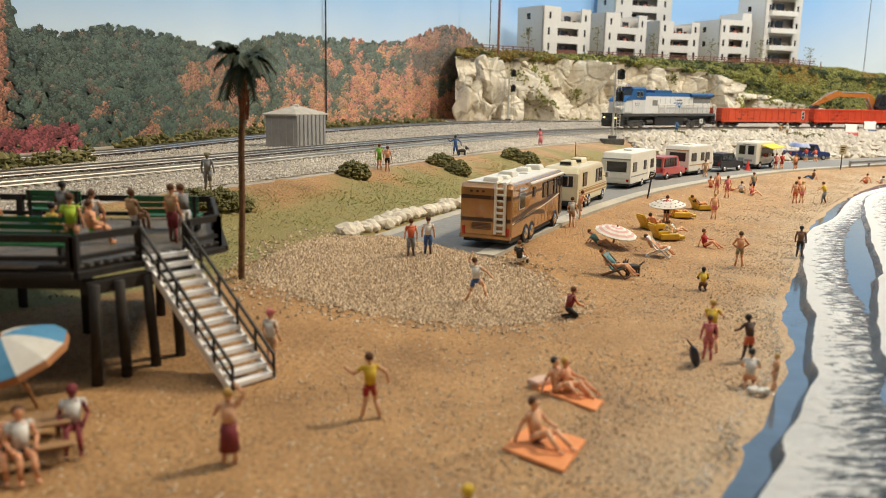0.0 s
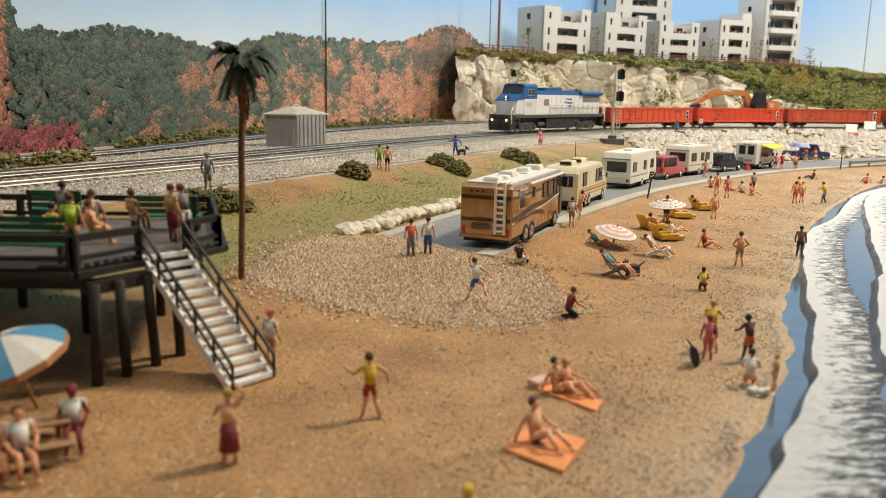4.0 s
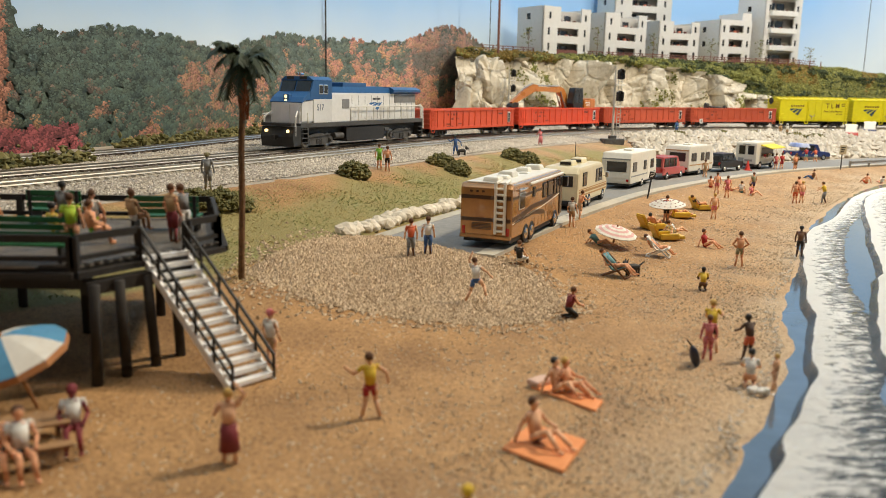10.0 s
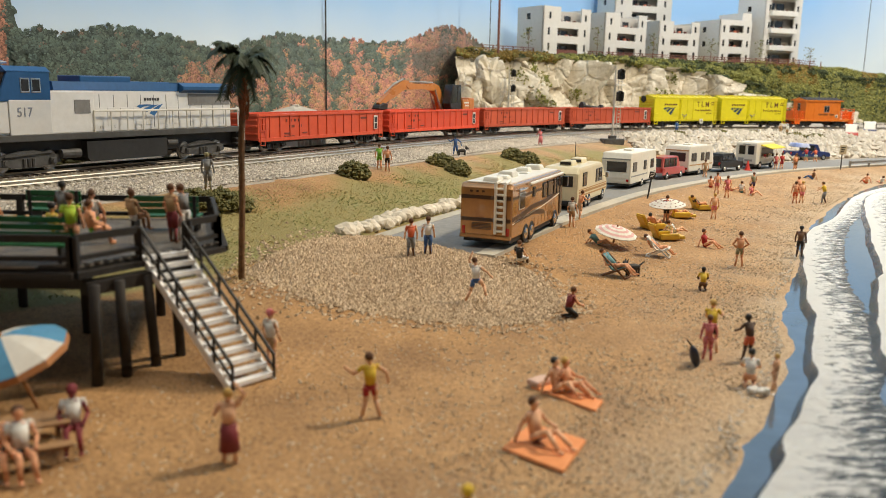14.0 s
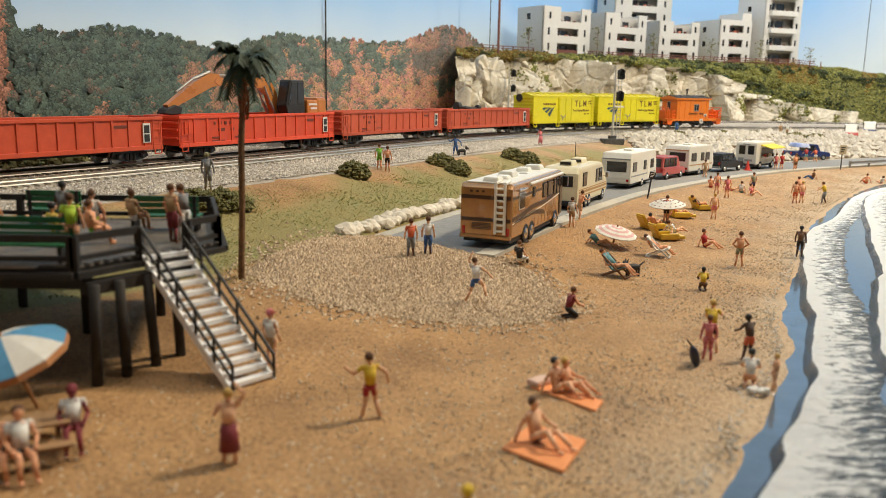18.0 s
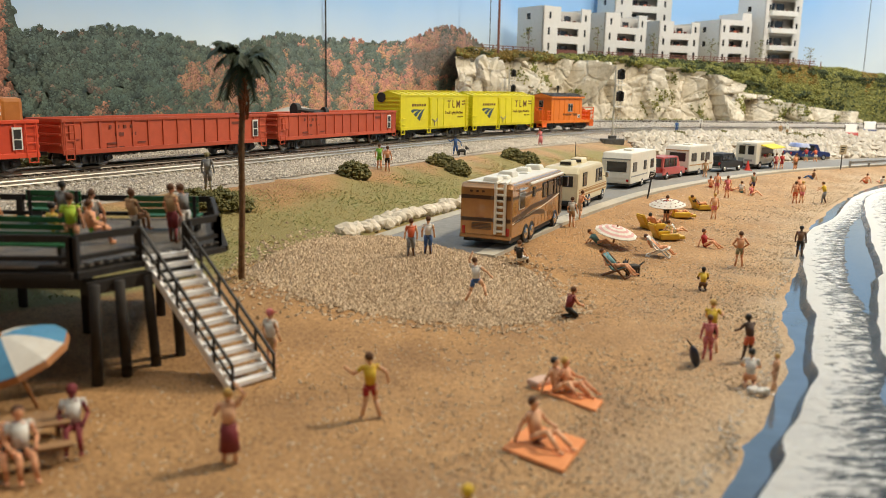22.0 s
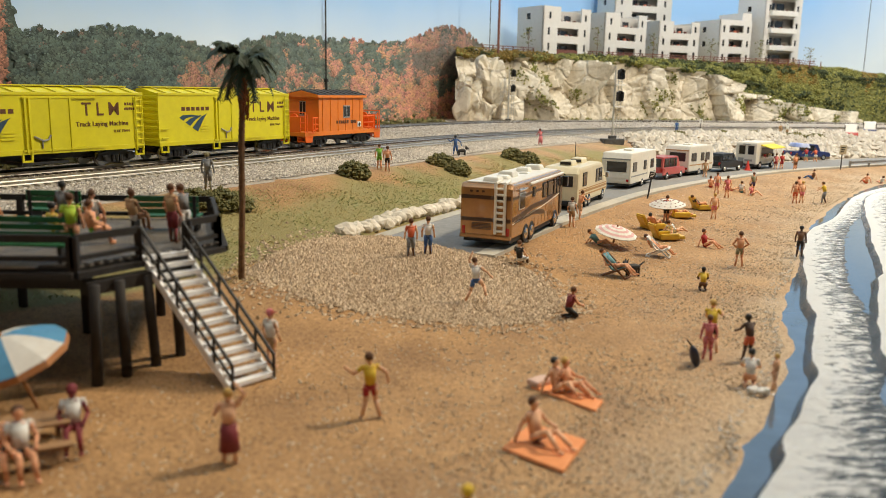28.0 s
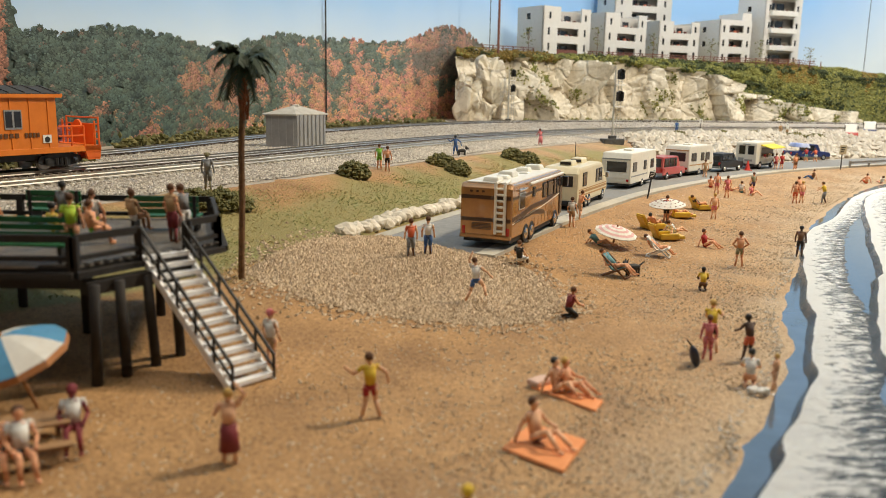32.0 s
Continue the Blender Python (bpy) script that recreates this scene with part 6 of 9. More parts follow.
# ---- deck, stair, palm ----
def deck():
    Z = 3.7
    g = empty("beach_deck", Matrix(), "black timber deck on pilings beside the beach", "deck")
    # outline of the platform, near corner first
    out = [(-9.5, 20.6), (-8.35, 22.35), (-7.45, 23.3), (-6.75, 24.5), (-8.1, 28.6), (-16.5, 28.2), (-16.5, 20.3)]
    bm = B()
    slab(bm, out, Z - 0.18, Z - 0.06, "z")
    part("platform", bm, DECKWOOD, g)
    # boards, clipped to the outline, running across
    def span(y):
        xs = []
        for i in range(len(out)):
            (ax, ay), (bx, by) = out[i], out[(i + 1) % len(out)]
            if (ay - y) * (by - y) < 0:
                xs.append(ax + (bx - ax) * (y - ay) / (by - ay))
        return (min(xs), max(xs)) if len(xs) > 1 else None
    y = 20.45
    while y < 28.5:
        sp = span(y + 0.11)
        if sp:
            bm = B()
            box(bm, sp[0], sp[1], y, y + 0.21, Z - 0.06, Z)
            part("board", bm, FADED, g)
        y += 0.24
    for i in range(len(out) - 1):
        (ax, ay), (bx, by) = out[i], out[i + 1]
        bm = B()
        bar(bm, (ax, ay, Z - 0.24), (bx, by, Z - 0.24), 0.4, 0.16)
        part("fascia_beam", bm, DECKWOOD, g)
    bm = B()
    bar(bm, out[0] + (Z - 0.24,), out[-1] + (Z - 0.24,), 0.4, 0.16)
    part("fascia_beam", bm, DECKWOOD, g)
    # main girders and piles
    bm = B()
    bar(bm, (-9.35, 20.75, Z - 0.62), (-7.3, 23.3, Z - 0.62), 0.4, 0.35)
    bar(bm, (-16.5, 21.4, Z - 0.62), (-9.5, 21.5, Z - 0.62), 0.4, 0.35)
    part("girder", bm, DECKWOOD, g)
    for (bx, by), (tx, ty) in (((-9.25, 20.95), (-9.0, 20.6)), ((-8.7, 21.65), (-8.6, 21.2)), ((-8.2, 22.55), (-8.15, 22.0)), ((-7.8, 23.5), (-7.7, 22.9)), ((-13.5, 21.2), (-13.4, 21)), ((-11.0, 24.5), (-11, 24.5)), ((-9.4, 26.5), (-9.4, 26.5)), ((-14, 26.5), (-14, 26.5))):
        z0 = float(land(np.array([bx]), np.array([by]))[0])
        bm = B()
        rod(bm, (bx, by, z0 - 0.2), (tx, ty, Z - 0.5), 0.15, 0.14, 12)
        part("piling", bm, DECKWOOD, g, smooth=True)
    # railing
    def rail(a, b, top=1.05, n=2):
        bm = B()
        bar(bm, (*a, Z + top), (*b, Z + top), 0.12, 0.2)
        part("handrail", bm, DECKWOOD, g)
        bm = B()
        bar(bm, (*a, Z + 0.18), (*b, Z + 0.18), 0.16, 0.12)
        part("bottom_rail", bm, DECKWOOD, g)
        for k in range(n + 1):
            t = k / n
            x, y = a[0] + (b[0] - a[0]) * t, a[1] + (b[1] - a[1]) * t
            bm = B()
            box(bm, x - 0.1, x + 0.1, y - 0.1, y + 0.1, Z - 0.3, Z + top + 0.05)
            part("post", bm, DECKWOOD, g)
    rail((-9.5, 20.7), (-8.42, 22.3), 0.7, 1)
    rail((-15.5, 20.4), (-9.6, 20.7), 0.7, 3)
    rail((-7.4, 23.4), (-6.85, 24.5), 0.72, 1)
    rail((-6.85, 24.5), (-8.1, 28.4), 0.72, 2)
    rail((-8.2, 28.5), (-16, 28.1), 0.72, 6)


deck()


STAIRW = mat("glossy_white_stair", (0.93, 0.92, 0.90), (0.86, 0.85, 0.83), 0.22, 0.0, bump=0.03)


def stair():
    g = empty("deck_stair", Matrix(), "white plastic stair with open treads and black railings", "stair")
    tl, tr = Vector((-8.38, 22.3, 3.62)), Vector((-7.5, 23.25, 3.62))
    bl, br = Vector((-5.62, 21.05, 0.12)), Vector((-4.72, 22.1, 0.12))
    n = 14
    for a, b in ((tl, bl), (tr, br)):
        bm = B()
        bar(bm, a, b, 0.1, 0.18)
        part("stringer", bm, STAIRW, g)
    for k in range(n):
        t = (k + 0.35) / n
        a, b = tl.lerp(bl, t), tr.lerp(br, t)
        run = (bl - tl)
        run.z = 0
        run = run.normalized() * 0.14
        bm = B()
        vs = [bm.verts.new(p + o) for o in (Vector((0, 0, 0)), Vector((0, 0, 0.12))) for p in (a - run, a + run, b + run, b - run)]
        for f in ((3, 2, 1, 0), (4, 5, 6, 7), (0, 1, 5, 4), (1, 2, 6, 5), (2, 3, 7, 6), (3, 0, 4, 7)):
            bm.faces.new([vs[i] for i in f])
        part("tread", bm, STAIRW, g)
    for a, b in ((tl, bl), (tr, br)):
        up = Vector((0, 0, 0.85))
        bm = B()
        bar(bm, a + up, b + up * 0.95, 0.07, 0.07)
        bar(bm, a + up * 0.5, b + up * 0.48, 0.06, 0.06)
        part("railing", bm, BLACK, g)
        for k in range(6):
            t = k / 5
            p = a.lerp(b, t)
            bm = B()
            bar(bm, p, p + up, 0.07, 0.07)
            part("baluster", bm, BLACK, g)


stair()


def palm():
    x, y, z = -7.82, 31.2, 0.85
    g = empty("palm_tree", P(x, y, z), "tall model palm with brown trunk and dark drooping fronds", "palm tree")
    rnd = np.random.RandomState(9)
    path = [(-0.05, 0, -0.2), (0.0, 0, 1.2), (0.08, 0, 3.2), (0.1, 0, 5.2), (0.28, 0, 8.15)]
    bm = B()
    for i in range(40):
        t0, t1 = i / 40, (i + 1) / 40
        zz = np.array([p[2] for p in path])
        xx = np.array([p[0] for p in path])
        za, zb = -0.2 + 8.35 * t0, -0.2 + 8.35 * t1
        xa, xb = np.interp(za, zz, xx), np.interp(zb, zz, xx)
        r = 0.12 if t0 < 0.78 else 0.12 + (t0 - 0.78) * 0.3
        rod(bm, (xa, 0, za), (xb, 0, zb + 0.03), r * 0.94, r * 1.08, 9)
    part("trunk", bm, BARK, g)
    bm = B()
    for i in range(170):
        a, zz = rnd.uniform(0, 6.28), rnd.uniform(6.2, 8.15)
        r = 0.11 + (zz - 6.2) * 0.05
        rod(bm, (0.25 + r * math.cos(a), r * math.sin(a), zz), (0.25 + r * 1.5 * math.cos(a), r * 1.5 * math.sin(a), zz + 0.22), 0.05, 0.02, 4)
    part("frond_stub", bm, mat("palm_stub", (0.30, 0.10, 0.035), (0.17, 0.055, 0.02), 0.9), g)
    for i in range(30):
        a = i * 2.399 + rnd.uniform(-0.2, 0.2)
        rise = rnd.uniform(0.1, 1.45)
        reach = rnd.uniform(0.95, 1.35)
        bm = B()
        pts = []
        for k in range(8):
            t = k / 7
            rr = reach * t
            hh = 8.25 + 1.25 * rise * t - (1.25 + 0.55 * (1 - rise)) * t ** 2.4
            pts.append(Vector((0.3 + rr * math.cos(a), rr * math.sin(a), hh)))
        for k in range(7):
            rod(bm, pts[k], pts[k + 1], 0.03, 0.02, 4)
        side = Vector((-math.sin(a), math.cos(a), 0))
        for k in range(1, 8):
            for sgn in (-1, 1):
                for m in (0, 0.33, 0.66):
                    p = pts[k - 1].lerp(pts[k], m)
                    ln = 0.42 * (1.0 - 0.5 * abs(k / 7 - 0.45))
                    fw = (pts[k] - pts[k - 1]).normalized()
                    tip = p + side * sgn * ln * 0.75 + fw * ln * 0.6 + Vector((0, 0, -0.25 * ln - rnd.uniform(0, 0.12)))
                    w = fw * 0.09
                    up = Vector((0, 0, 0.02))
                    vs = [bm.verts.new(q) for q in (p - w, p + w, tip, p + up)]
                    bm.faces.new((vs[0], vs[1], vs[2]))
                    bm.faces.new((vs[0], vs[2], vs[3]))
                    bm.faces.new((vs[1], vs[3], vs[2]))
        part("frond", bm, PALM, g)


palm()

# ---- pebbles, sand grains, grass, rocks ----
rnd = np.random.RandomState(12)


def inside(x, y, poly):
    c = False
    for i in range(len(poly)):
        (ax, ay), (bx, by) = poly[i], poly[i - 1]
        if (ay > y) != (by > y) and x < (bx - ax) * (y - ay) / (by - ay) + ax:
            c = not c
    return c


GRAVEL = [(-8.0, 32.5), (-7.2, 31.0), (-4.6, 29.3), (-1.6, 28.3), (1.4, 27.9), (3.7, 28.8), (4.7, 31.2), (4.6, 33.4), (3.7, 36.4), (2.3, 37.2), (-4.2, 40.0), (-6.4, 38.5), (-7.4, 35.8)]
pts = []
while len(pts) < 25000:
    x, y = rnd.uniform(-9, 6), rnd.uniform(27, 41)
    if inside(x, y, GRAVEL) or (rnd.rand() < 0.3 and inside(x + rnd.normal(0, 1.2), y + rnd.normal(0, 1.2), GRAVEL)):
        pts.append((x, y, 0))
pts = np.array(pts)
pts[:, 2] = land(pts[:, 0], pts[:, 1]) + 0.02
tagged(stones("gravel_patch", pts, PEBBLE, 0.085, 0.8, 0.55, 13), "pale pebble gravel patch below the road", "gravel", kind="stuff")
# grit on the beach, thicker towards the water
pts = []
c_all = rnd.uniform(0, 1, (260000, 3))
X = -12 + 62 * c_all[:, 0]
Y = 13 + 75 * c_all[:, 1] ** 1.4
sd, _ = side_of(X, Y, SHORE_PATH)
bd, _ = side_of(X, Y, BERM_PATH)
dens = np.where(sd < 0, 0.06 + 0.94 * np.exp(np.minimum(sd, 0) / 4.5), 0)
keep = (c_all[:, 2] < dens) & (sd < -0.02) & (bd > 7.6)
X, Y = X[keep][:90000], Y[keep][:90000]
GRIT = island("beach_grit", (0.82, 0.70, 0.53), (0.17, 0.105, 0.055), (0.52, 0.385, 0.23))
tagged(stones("beach_grit", np.stack([X, Y, land(X, Y) + 0.01], 1), GRIT, 0.038, 0.7, 0.45, 14), "coarse grit and small pebbles on the sand", "grit", kind="stuff")

SHELL = island("wet_shell_grit", (0.80, 0.74, 0.64), (0.45, 0.36, 0.26), rough=0.2)
k = rnd.uniform(0, len(SHORE_PATH) - 60, 520)
i0 = k.astype(int)
sx = SHORE_PATH[i0, 0] + (SHORE_PATH[i0 + 1, 0] - SHORE_PATH[i0, 0]) * (k - i0) - np.abs(rnd.normal(0, 0.25, 520))
sy = SHORE_PATH[i0, 1] + (SHORE_PATH[i0 + 1, 1] - SHORE_PATH[i0, 1]) * (k - i0) + rnd.normal(0, 0.2, 520)
tagged(stones("shell_grit", np.stack([sx, sy, land(sx, sy) + 0.02], 1), SHELL, 0.05, 0.8, 0.4, 15), "shiny pale shell grit along the waterline", "grit", kind="stuff")
# grass on the embankment slope and round the palm
pts = []
N = 60000
X, Y = rnd.uniform(-24, 30, N), rnd.uniform(22, 82, N)
q, _ = side_of(X, Y, TRACK_PATH)
b, _ = side_of(X, Y, BERM_PATH)
patch = np.array([noise.noise((x * 0.22, y * 0.22, 7.0)) for x, y in zip(X, Y)])
t = np.where(b < 0, -b / np.maximum(-b + q - 9, 0.1), 1)
keep = (b < -0.5) & (q > 10.5) & (t < 0.75 + 0.35 * patch + rnd.normal(0, 0.08, N)) & (rnd.rand(N) < 0.9 + 0.5 * patch)
keep |= (np.hypot(X + 8.3, Y - 31.5) < 1.6 + patch) & (rnd.rand(N) < 0.8)
X, Y, patch, tt = X[keep], Y[keep], patch[keep], t[keep]
Z = land(X, Y)
gm = patch + rnd.normal(0, 0.14, len(X)) + 0.5 * (0.42 - tt) > 0.05


def blades(name, spots, material, tall, seed):
    """Static grass: thin upright slivers in one mesh."""
    rnd = np.random.RandomState(seed)
    spots = np.asarray(spots, float)
    n = len(spots)
    a = rnd.uniform(0, 6.283, n)
    w = rnd.uniform(0.018, 0.034, n)
    side = np.stack([np.cos(a) * w, np.sin(a) * w, np.zeros(n)], 1)
    tip = np.stack([rnd.normal(0, 0.16, n), rnd.normal(0, 0.16, n), tall * rnd.uniform(0.5, 1.3, n)], 1)
    v = np.stack([spots - side, spots + side, spots + tip + side * 0.3, spots + tip - side * 0.3], 1).reshape(-1, 3)
    return raw(name, v, (np.arange(n)[:, None] * 4 + np.arange(4)[None]).tolist(), material)


for nm, mt, sel, lab in (("grass", GRASS, gm, "green static grass on the embankment"), ("dry_grass", STRAW, ~gm, "straw-coloured static grass on the embankment")):
    spots = np.stack([X, Y, Z], 1)[sel]
    spots = np.concatenate([spots] + [spots + np.stack([rnd.normal(0, 0.35, len(spots)), rnd.normal(0, 0.35, len(spots)), np.zeros(len(spots))], 1) for _ in range(3)])
    spots[:, 2] = land(spots[:, 0], spots[:, 1]) - 0.02
    tagged(blades(nm, spots, mt, 0.1, 61), lab, "grass", kind="stuff")


def rock_mesh(seed, sub=2, squash=0.75):
    bm = B()
    vs = ball(bm, (0, 0, 0), 0.5, sub=sub)
    for v in vs:
        d = noise.noise(v.co * 2.1 + Vector((seed * 3.1, seed, 0))) * 0.35 + noise.noise(v.co * 5.0 + Vector((seed, 7, 1))) * 0.1
        v.co *= 1 + d
        v.co.z *= squash
    for f in bm.faces:
        f.smooth = False
    return mesh_of("stone", bm, ROCK)


ROCK = mat("cream_rock", (0.78, 0.71, 0.59), (0.55, 0.47, 0.36), 0.85, grain=2.0, blotch=0.5, bump=0.5)
ROCKS = [rock_mesh(i) for i in range(9)]
border = empty("stone_border", Matrix(), "row of rounded cream stones along the road", "stone border", kind="structure")
for k in range(46):
    u = k / 45
    i = int(u * 20)
    x, y = ROAD_LEFT[i] + (ROAD_LEFT[i + 1] - ROAD_LEFT[i]) * (u * 20 - i)
    x, y = x - 0.5 + rnd.normal(0, 0.12), y + 0.25 + rnd.normal(0, 0.12)
    o = new("stone", ROCKS[k % 9])
    o.parent = border
    s = rnd.uniform(0.75, 1.05) * (1.25 if k < 2 else 1)
    o.matrix_basis = P(x, y, float(land(np.array([x]), np.array([y]))[0]) + 0.25 * s, 0, 0, rnd.uniform(0, 360)) @ Matrix.Diagonal((s, s * rnd.uniform(0.75, 1), s, 1))
    if k % 2 and k > 3:
        o = new("stone", ROCKS[(k + 4) % 9])
        o.parent = border
        s = rnd.uniform(0.5, 0.8)
        x, y = x - 0.5, y + 0.35
        o.matrix_basis = P(x, y, float(land(np.array([x]), np.array([y]))[0]) + 0.22 * s, 0, 0, rnd.uniform(0, 360)) @ Matrix.Diagonal((s, s, s, 1))
# riprap slope between road and railway
rip = empty("riprap", Matrix(), "bank of heaped white rocks beside the road", "riprap", kind="structure")
RIPS = [rock_mesh(20 + i, 1, 0.8) for i in range(8)]
for m in RIPS:
    m.materials[0] = mat("white_riprap", (0.66, 0.61, 0.52), (0.42, 0.36, 0.29), 0.85, grain=2.0, blotch=0.5, bump=0.4)
rest = []
N = 14000
X, Y = rnd.uniform(20, 100, N), rnd.uniform(80, 125, N)
q, _ = side_of(X, Y, TRACK_PATH)
b, _ = side_of(X, Y, BERM_PATH)
ok = (b < -0.1) & (q > 7.2) & (X > 21.5)
X, Y, Z = X[ok], Y[ok], land(X[ok], Y[ok])
for i in range(len(X)):
    if i < 290:
        o = new("stone", RIPS[i % 8])
        o.parent = rip
        s = rnd.uniform(0.9, 1.5)
        o.matrix_basis = P(X[i], Y[i], Z[i] + 0.2 * s, rnd.uniform(-20, 20), rnd.uniform(-20, 20), rnd.uniform(0, 360)) @ Matrix.Diagonal((s, s * rnd.uniform(0.6, 1), s, 1))
    elif i < 3600:
        rest.append((X[i], Y[i], Z[i] + rnd.uniform(0.05, 0.45)))
o = stones("loose_rock", rest, RIPRAP, 0.5, 0.75, 0.3, 77)
o.parent = rip
tagged(o, kind="stuff")


def bush(x, y, r, seed, sx=1.0):
    rnd = np.random.RandomState(seed)
    z = float(land(np.array([x]), np.array([y]))[0])
    p = rnd.normal(0, 1, (480, 3))
    p /= np.linalg.norm(p, axis=1)[:, None]
    p *= (rnd.uniform(0.45, 1.0, (480, 1)) ** 0.6) * r
    p[:, 0] *= sx * 1.25
    p[:, 2] = np.abs(p[:, 2]) * 1.15
    g = empty("bush", P(x, y, z), "dark olive foam bush on the sandy bank", "bush", "bushes on the embankment")
    o = stones("foliage", p, BUSH, 0.125, 0.95, 0.5, seed)
    o.parent = g
    bm = B()
    rod(bm, (0, 0, -0.1), (0, 0, r * 0.6), 0.1, 0.05, 6)
    part("stem", bm, BARK, g)


for i, (x, y, r, sx) in enumerate(((-5.9, 53.2, 0.85, 1.1), (-0.3, 63.2, 0.8, 1.2), (1.0, 62.2, 0.85, 1.0), (6.0, 72.9, 0.85, 1.0), (7.3, 72.4, 0.9, 1.0), (-12.2, 39.8, 0.75, 1.1), (-11.2, 40.4, 0.85, 1.0), (-10.5, 41.0, 0.7, 1.0), (30.0, 106.5, 0.7, 1.2), (37.5, 112.5, 0.6, 1.4), (42.5, 114.5, 0.6, 1.3), (48.5, 114.5, 0.7, 1.8), (51.5, 115.0, 0.7, 1.8))):
    bush(x, y, r, 300 + i, sx)

# ---- surf ----
FOAM = bpy.data.materials.new("sea_foam")
FOAM.use_nodes = True
_n, _l = FOAM.node_tree.nodes, FOAM.node_tree.links
_b = _n["Principled BSDF"]
_a = _n.new("ShaderNodeAttribute")
_a.attribute_name = "bare"
_t = _n.new("ShaderNodeTexCoord")
_z = _n.new("ShaderNodeTexNoise")
_z.inputs["Scale"].default_value, _z.inputs["Detail"].default_value, _z.inputs["Roughness"].default_value = 1.0, 9, 0.72
_s = _n.new("ShaderNodeMath")
_s.operation = "SUBTRACT"
_r = _n.new("ShaderNodeMapRange")
_r.inputs[1].default_value, _r.inputs[2].default_value = -0.06, 0.06
_x = _n.new("ShaderNodeMix")
_x.data_type = "RGBA"
_x.inputs[6].default_value, _x.inputs[7].default_value = (0.07, 0.085, 0.10, 1), (0.82, 0.81, 0.77, 1)
_u = _n.new("ShaderNodeAttribute")
_u.attribute_name = "along"
_c = _n.new("ShaderNodeCombineXYZ")
_k = _n.new("ShaderNodeMath")
_k.operation = "MULTIPLY"
_k.inputs[1].default_value = 3.2
_w = _n.new("ShaderNodeAttribute")
_w.attribute_name = "across"
_l.new(_w.outputs["Fac"], _k.inputs[0])
_l.new(_u.outputs["Fac"], _c.inputs[0])
_l.new(_k.outputs[0], _c.inputs[1])
_l.new(_c.outputs[0], _z.inputs["Vector"])
_l.new(_z.outputs[0], _s.inputs[0])
_l.new(_a.outputs["Fac"], _s.inputs[1])
_l.new(_s.outputs[0], _r.inputs[0])
_l.new(_r.outputs[0], _x.inputs[0])
_l.new(_x.outputs[2], _b.inputs["Base Color"])
_q = _n.new("ShaderNodeMapRange")
_q.inputs[3].default_value, _q.inputs[4].default_value = 0.08, 0.32
_l.new(_r.outputs[0], _q.inputs[0])
_l.new(_q.outputs[0], _b.inputs["Roughness"])
_bp = _n.new("ShaderNodeBump")
_bp.inputs["Strength"].default_value, _bp.inputs["Distance"].default_value = 1.0, 0.2 * K
_l.new(_z.outputs[0], _bp.inputs["Height"])
_l.new(_bp.outputs[0], _b.inputs["Normal"])

def surf(name, CREST, BACK, label):
    NV = 34
    vs, fs, at, along, wide = [], [], [], [], []
    run = np.concatenate([[0], np.cumsum(np.linalg.norm(np.diff(CREST, axis=0), axis=1))])
    for i in range(len(CREST)):
        a, b2 = CREST[i], BACK[i]
        wob = 0.1 * noise.noise((a[0] * 0.5, a[1] * 0.5, 0)) + 0.08 * noise.noise((a[0] * 0.8, a[1] * 0.8, 3))
        d = (b2 - a)
        L = np.linalg.norm(d)
        tall = float(np.interp(a[1], [15, 30, 50, 70], [0.75, 0.7, 0.4, 0.25]))
        d = d / L
        for k in range(NV + 1):
            v = max(0, k - 4) / (NV - 4)
            if k < 4:
                p = a + d * (wob - 0.34 + 0.115 * k)
                z = (-0.04, 0.10 * tall, 0.26 * tall, 0.40 * tall)[k]
            else:
                p = a + d * (wob * (1 - v) + 0.06 + v * L * 1.15)
                streak = noise.noise((run[i] * 2.6 + 0.6 * v, v * 1.5, 4.0))
                z = 0.40 * tall * (1 - v) ** 1.3 + 0.035 * streak * (1.15 - v) + 0.06 * noise.fractal((p[0] * 1.6, p[1] * 1.6, 4), 1.0, 2.0, 3) * (1.2 - v) - 0.045 * v
            vs.append((p[0], p[1], z))
            # foam thins towards the back; the wave's front is coloured dark for its shade
            at.append(0.95 if k < 3 else 0.5 if k == 3 else float(np.interp(v, [0.0, 0.2, 0.5, 0.75, 0.9, 1.0], [0.25, 0.42, 0.49, 0.53, 0.61, 0.95])))
            along.append(run[i] * 3.0 + 0.8 * noise.noise((run[i] * 0.3, v * 2.0, 9.0)))
            wide.append(v + 0.15 * k / NV)
    m = NV + 1
    for i in range(len(CREST) - 1):
        for k in range(NV):
            fs.append((i * m + k, i * m + k + 1, (i + 1) * m + k + 1, (i + 1) * m + k))
    o = raw(name, vs, fs, FOAM, True)
    o.data.attributes.new("bare", "FLOAT", "POINT").data.foreach_set("value", at)
    o.data.attributes.new("across", "FLOAT", "POINT").data.foreach_set("value", wide)
    o.data.attributes.new("along", "FLOAT", "POINT").data.foreach_set("value", along)
    tagged(o, label, "wave", kind="structure")


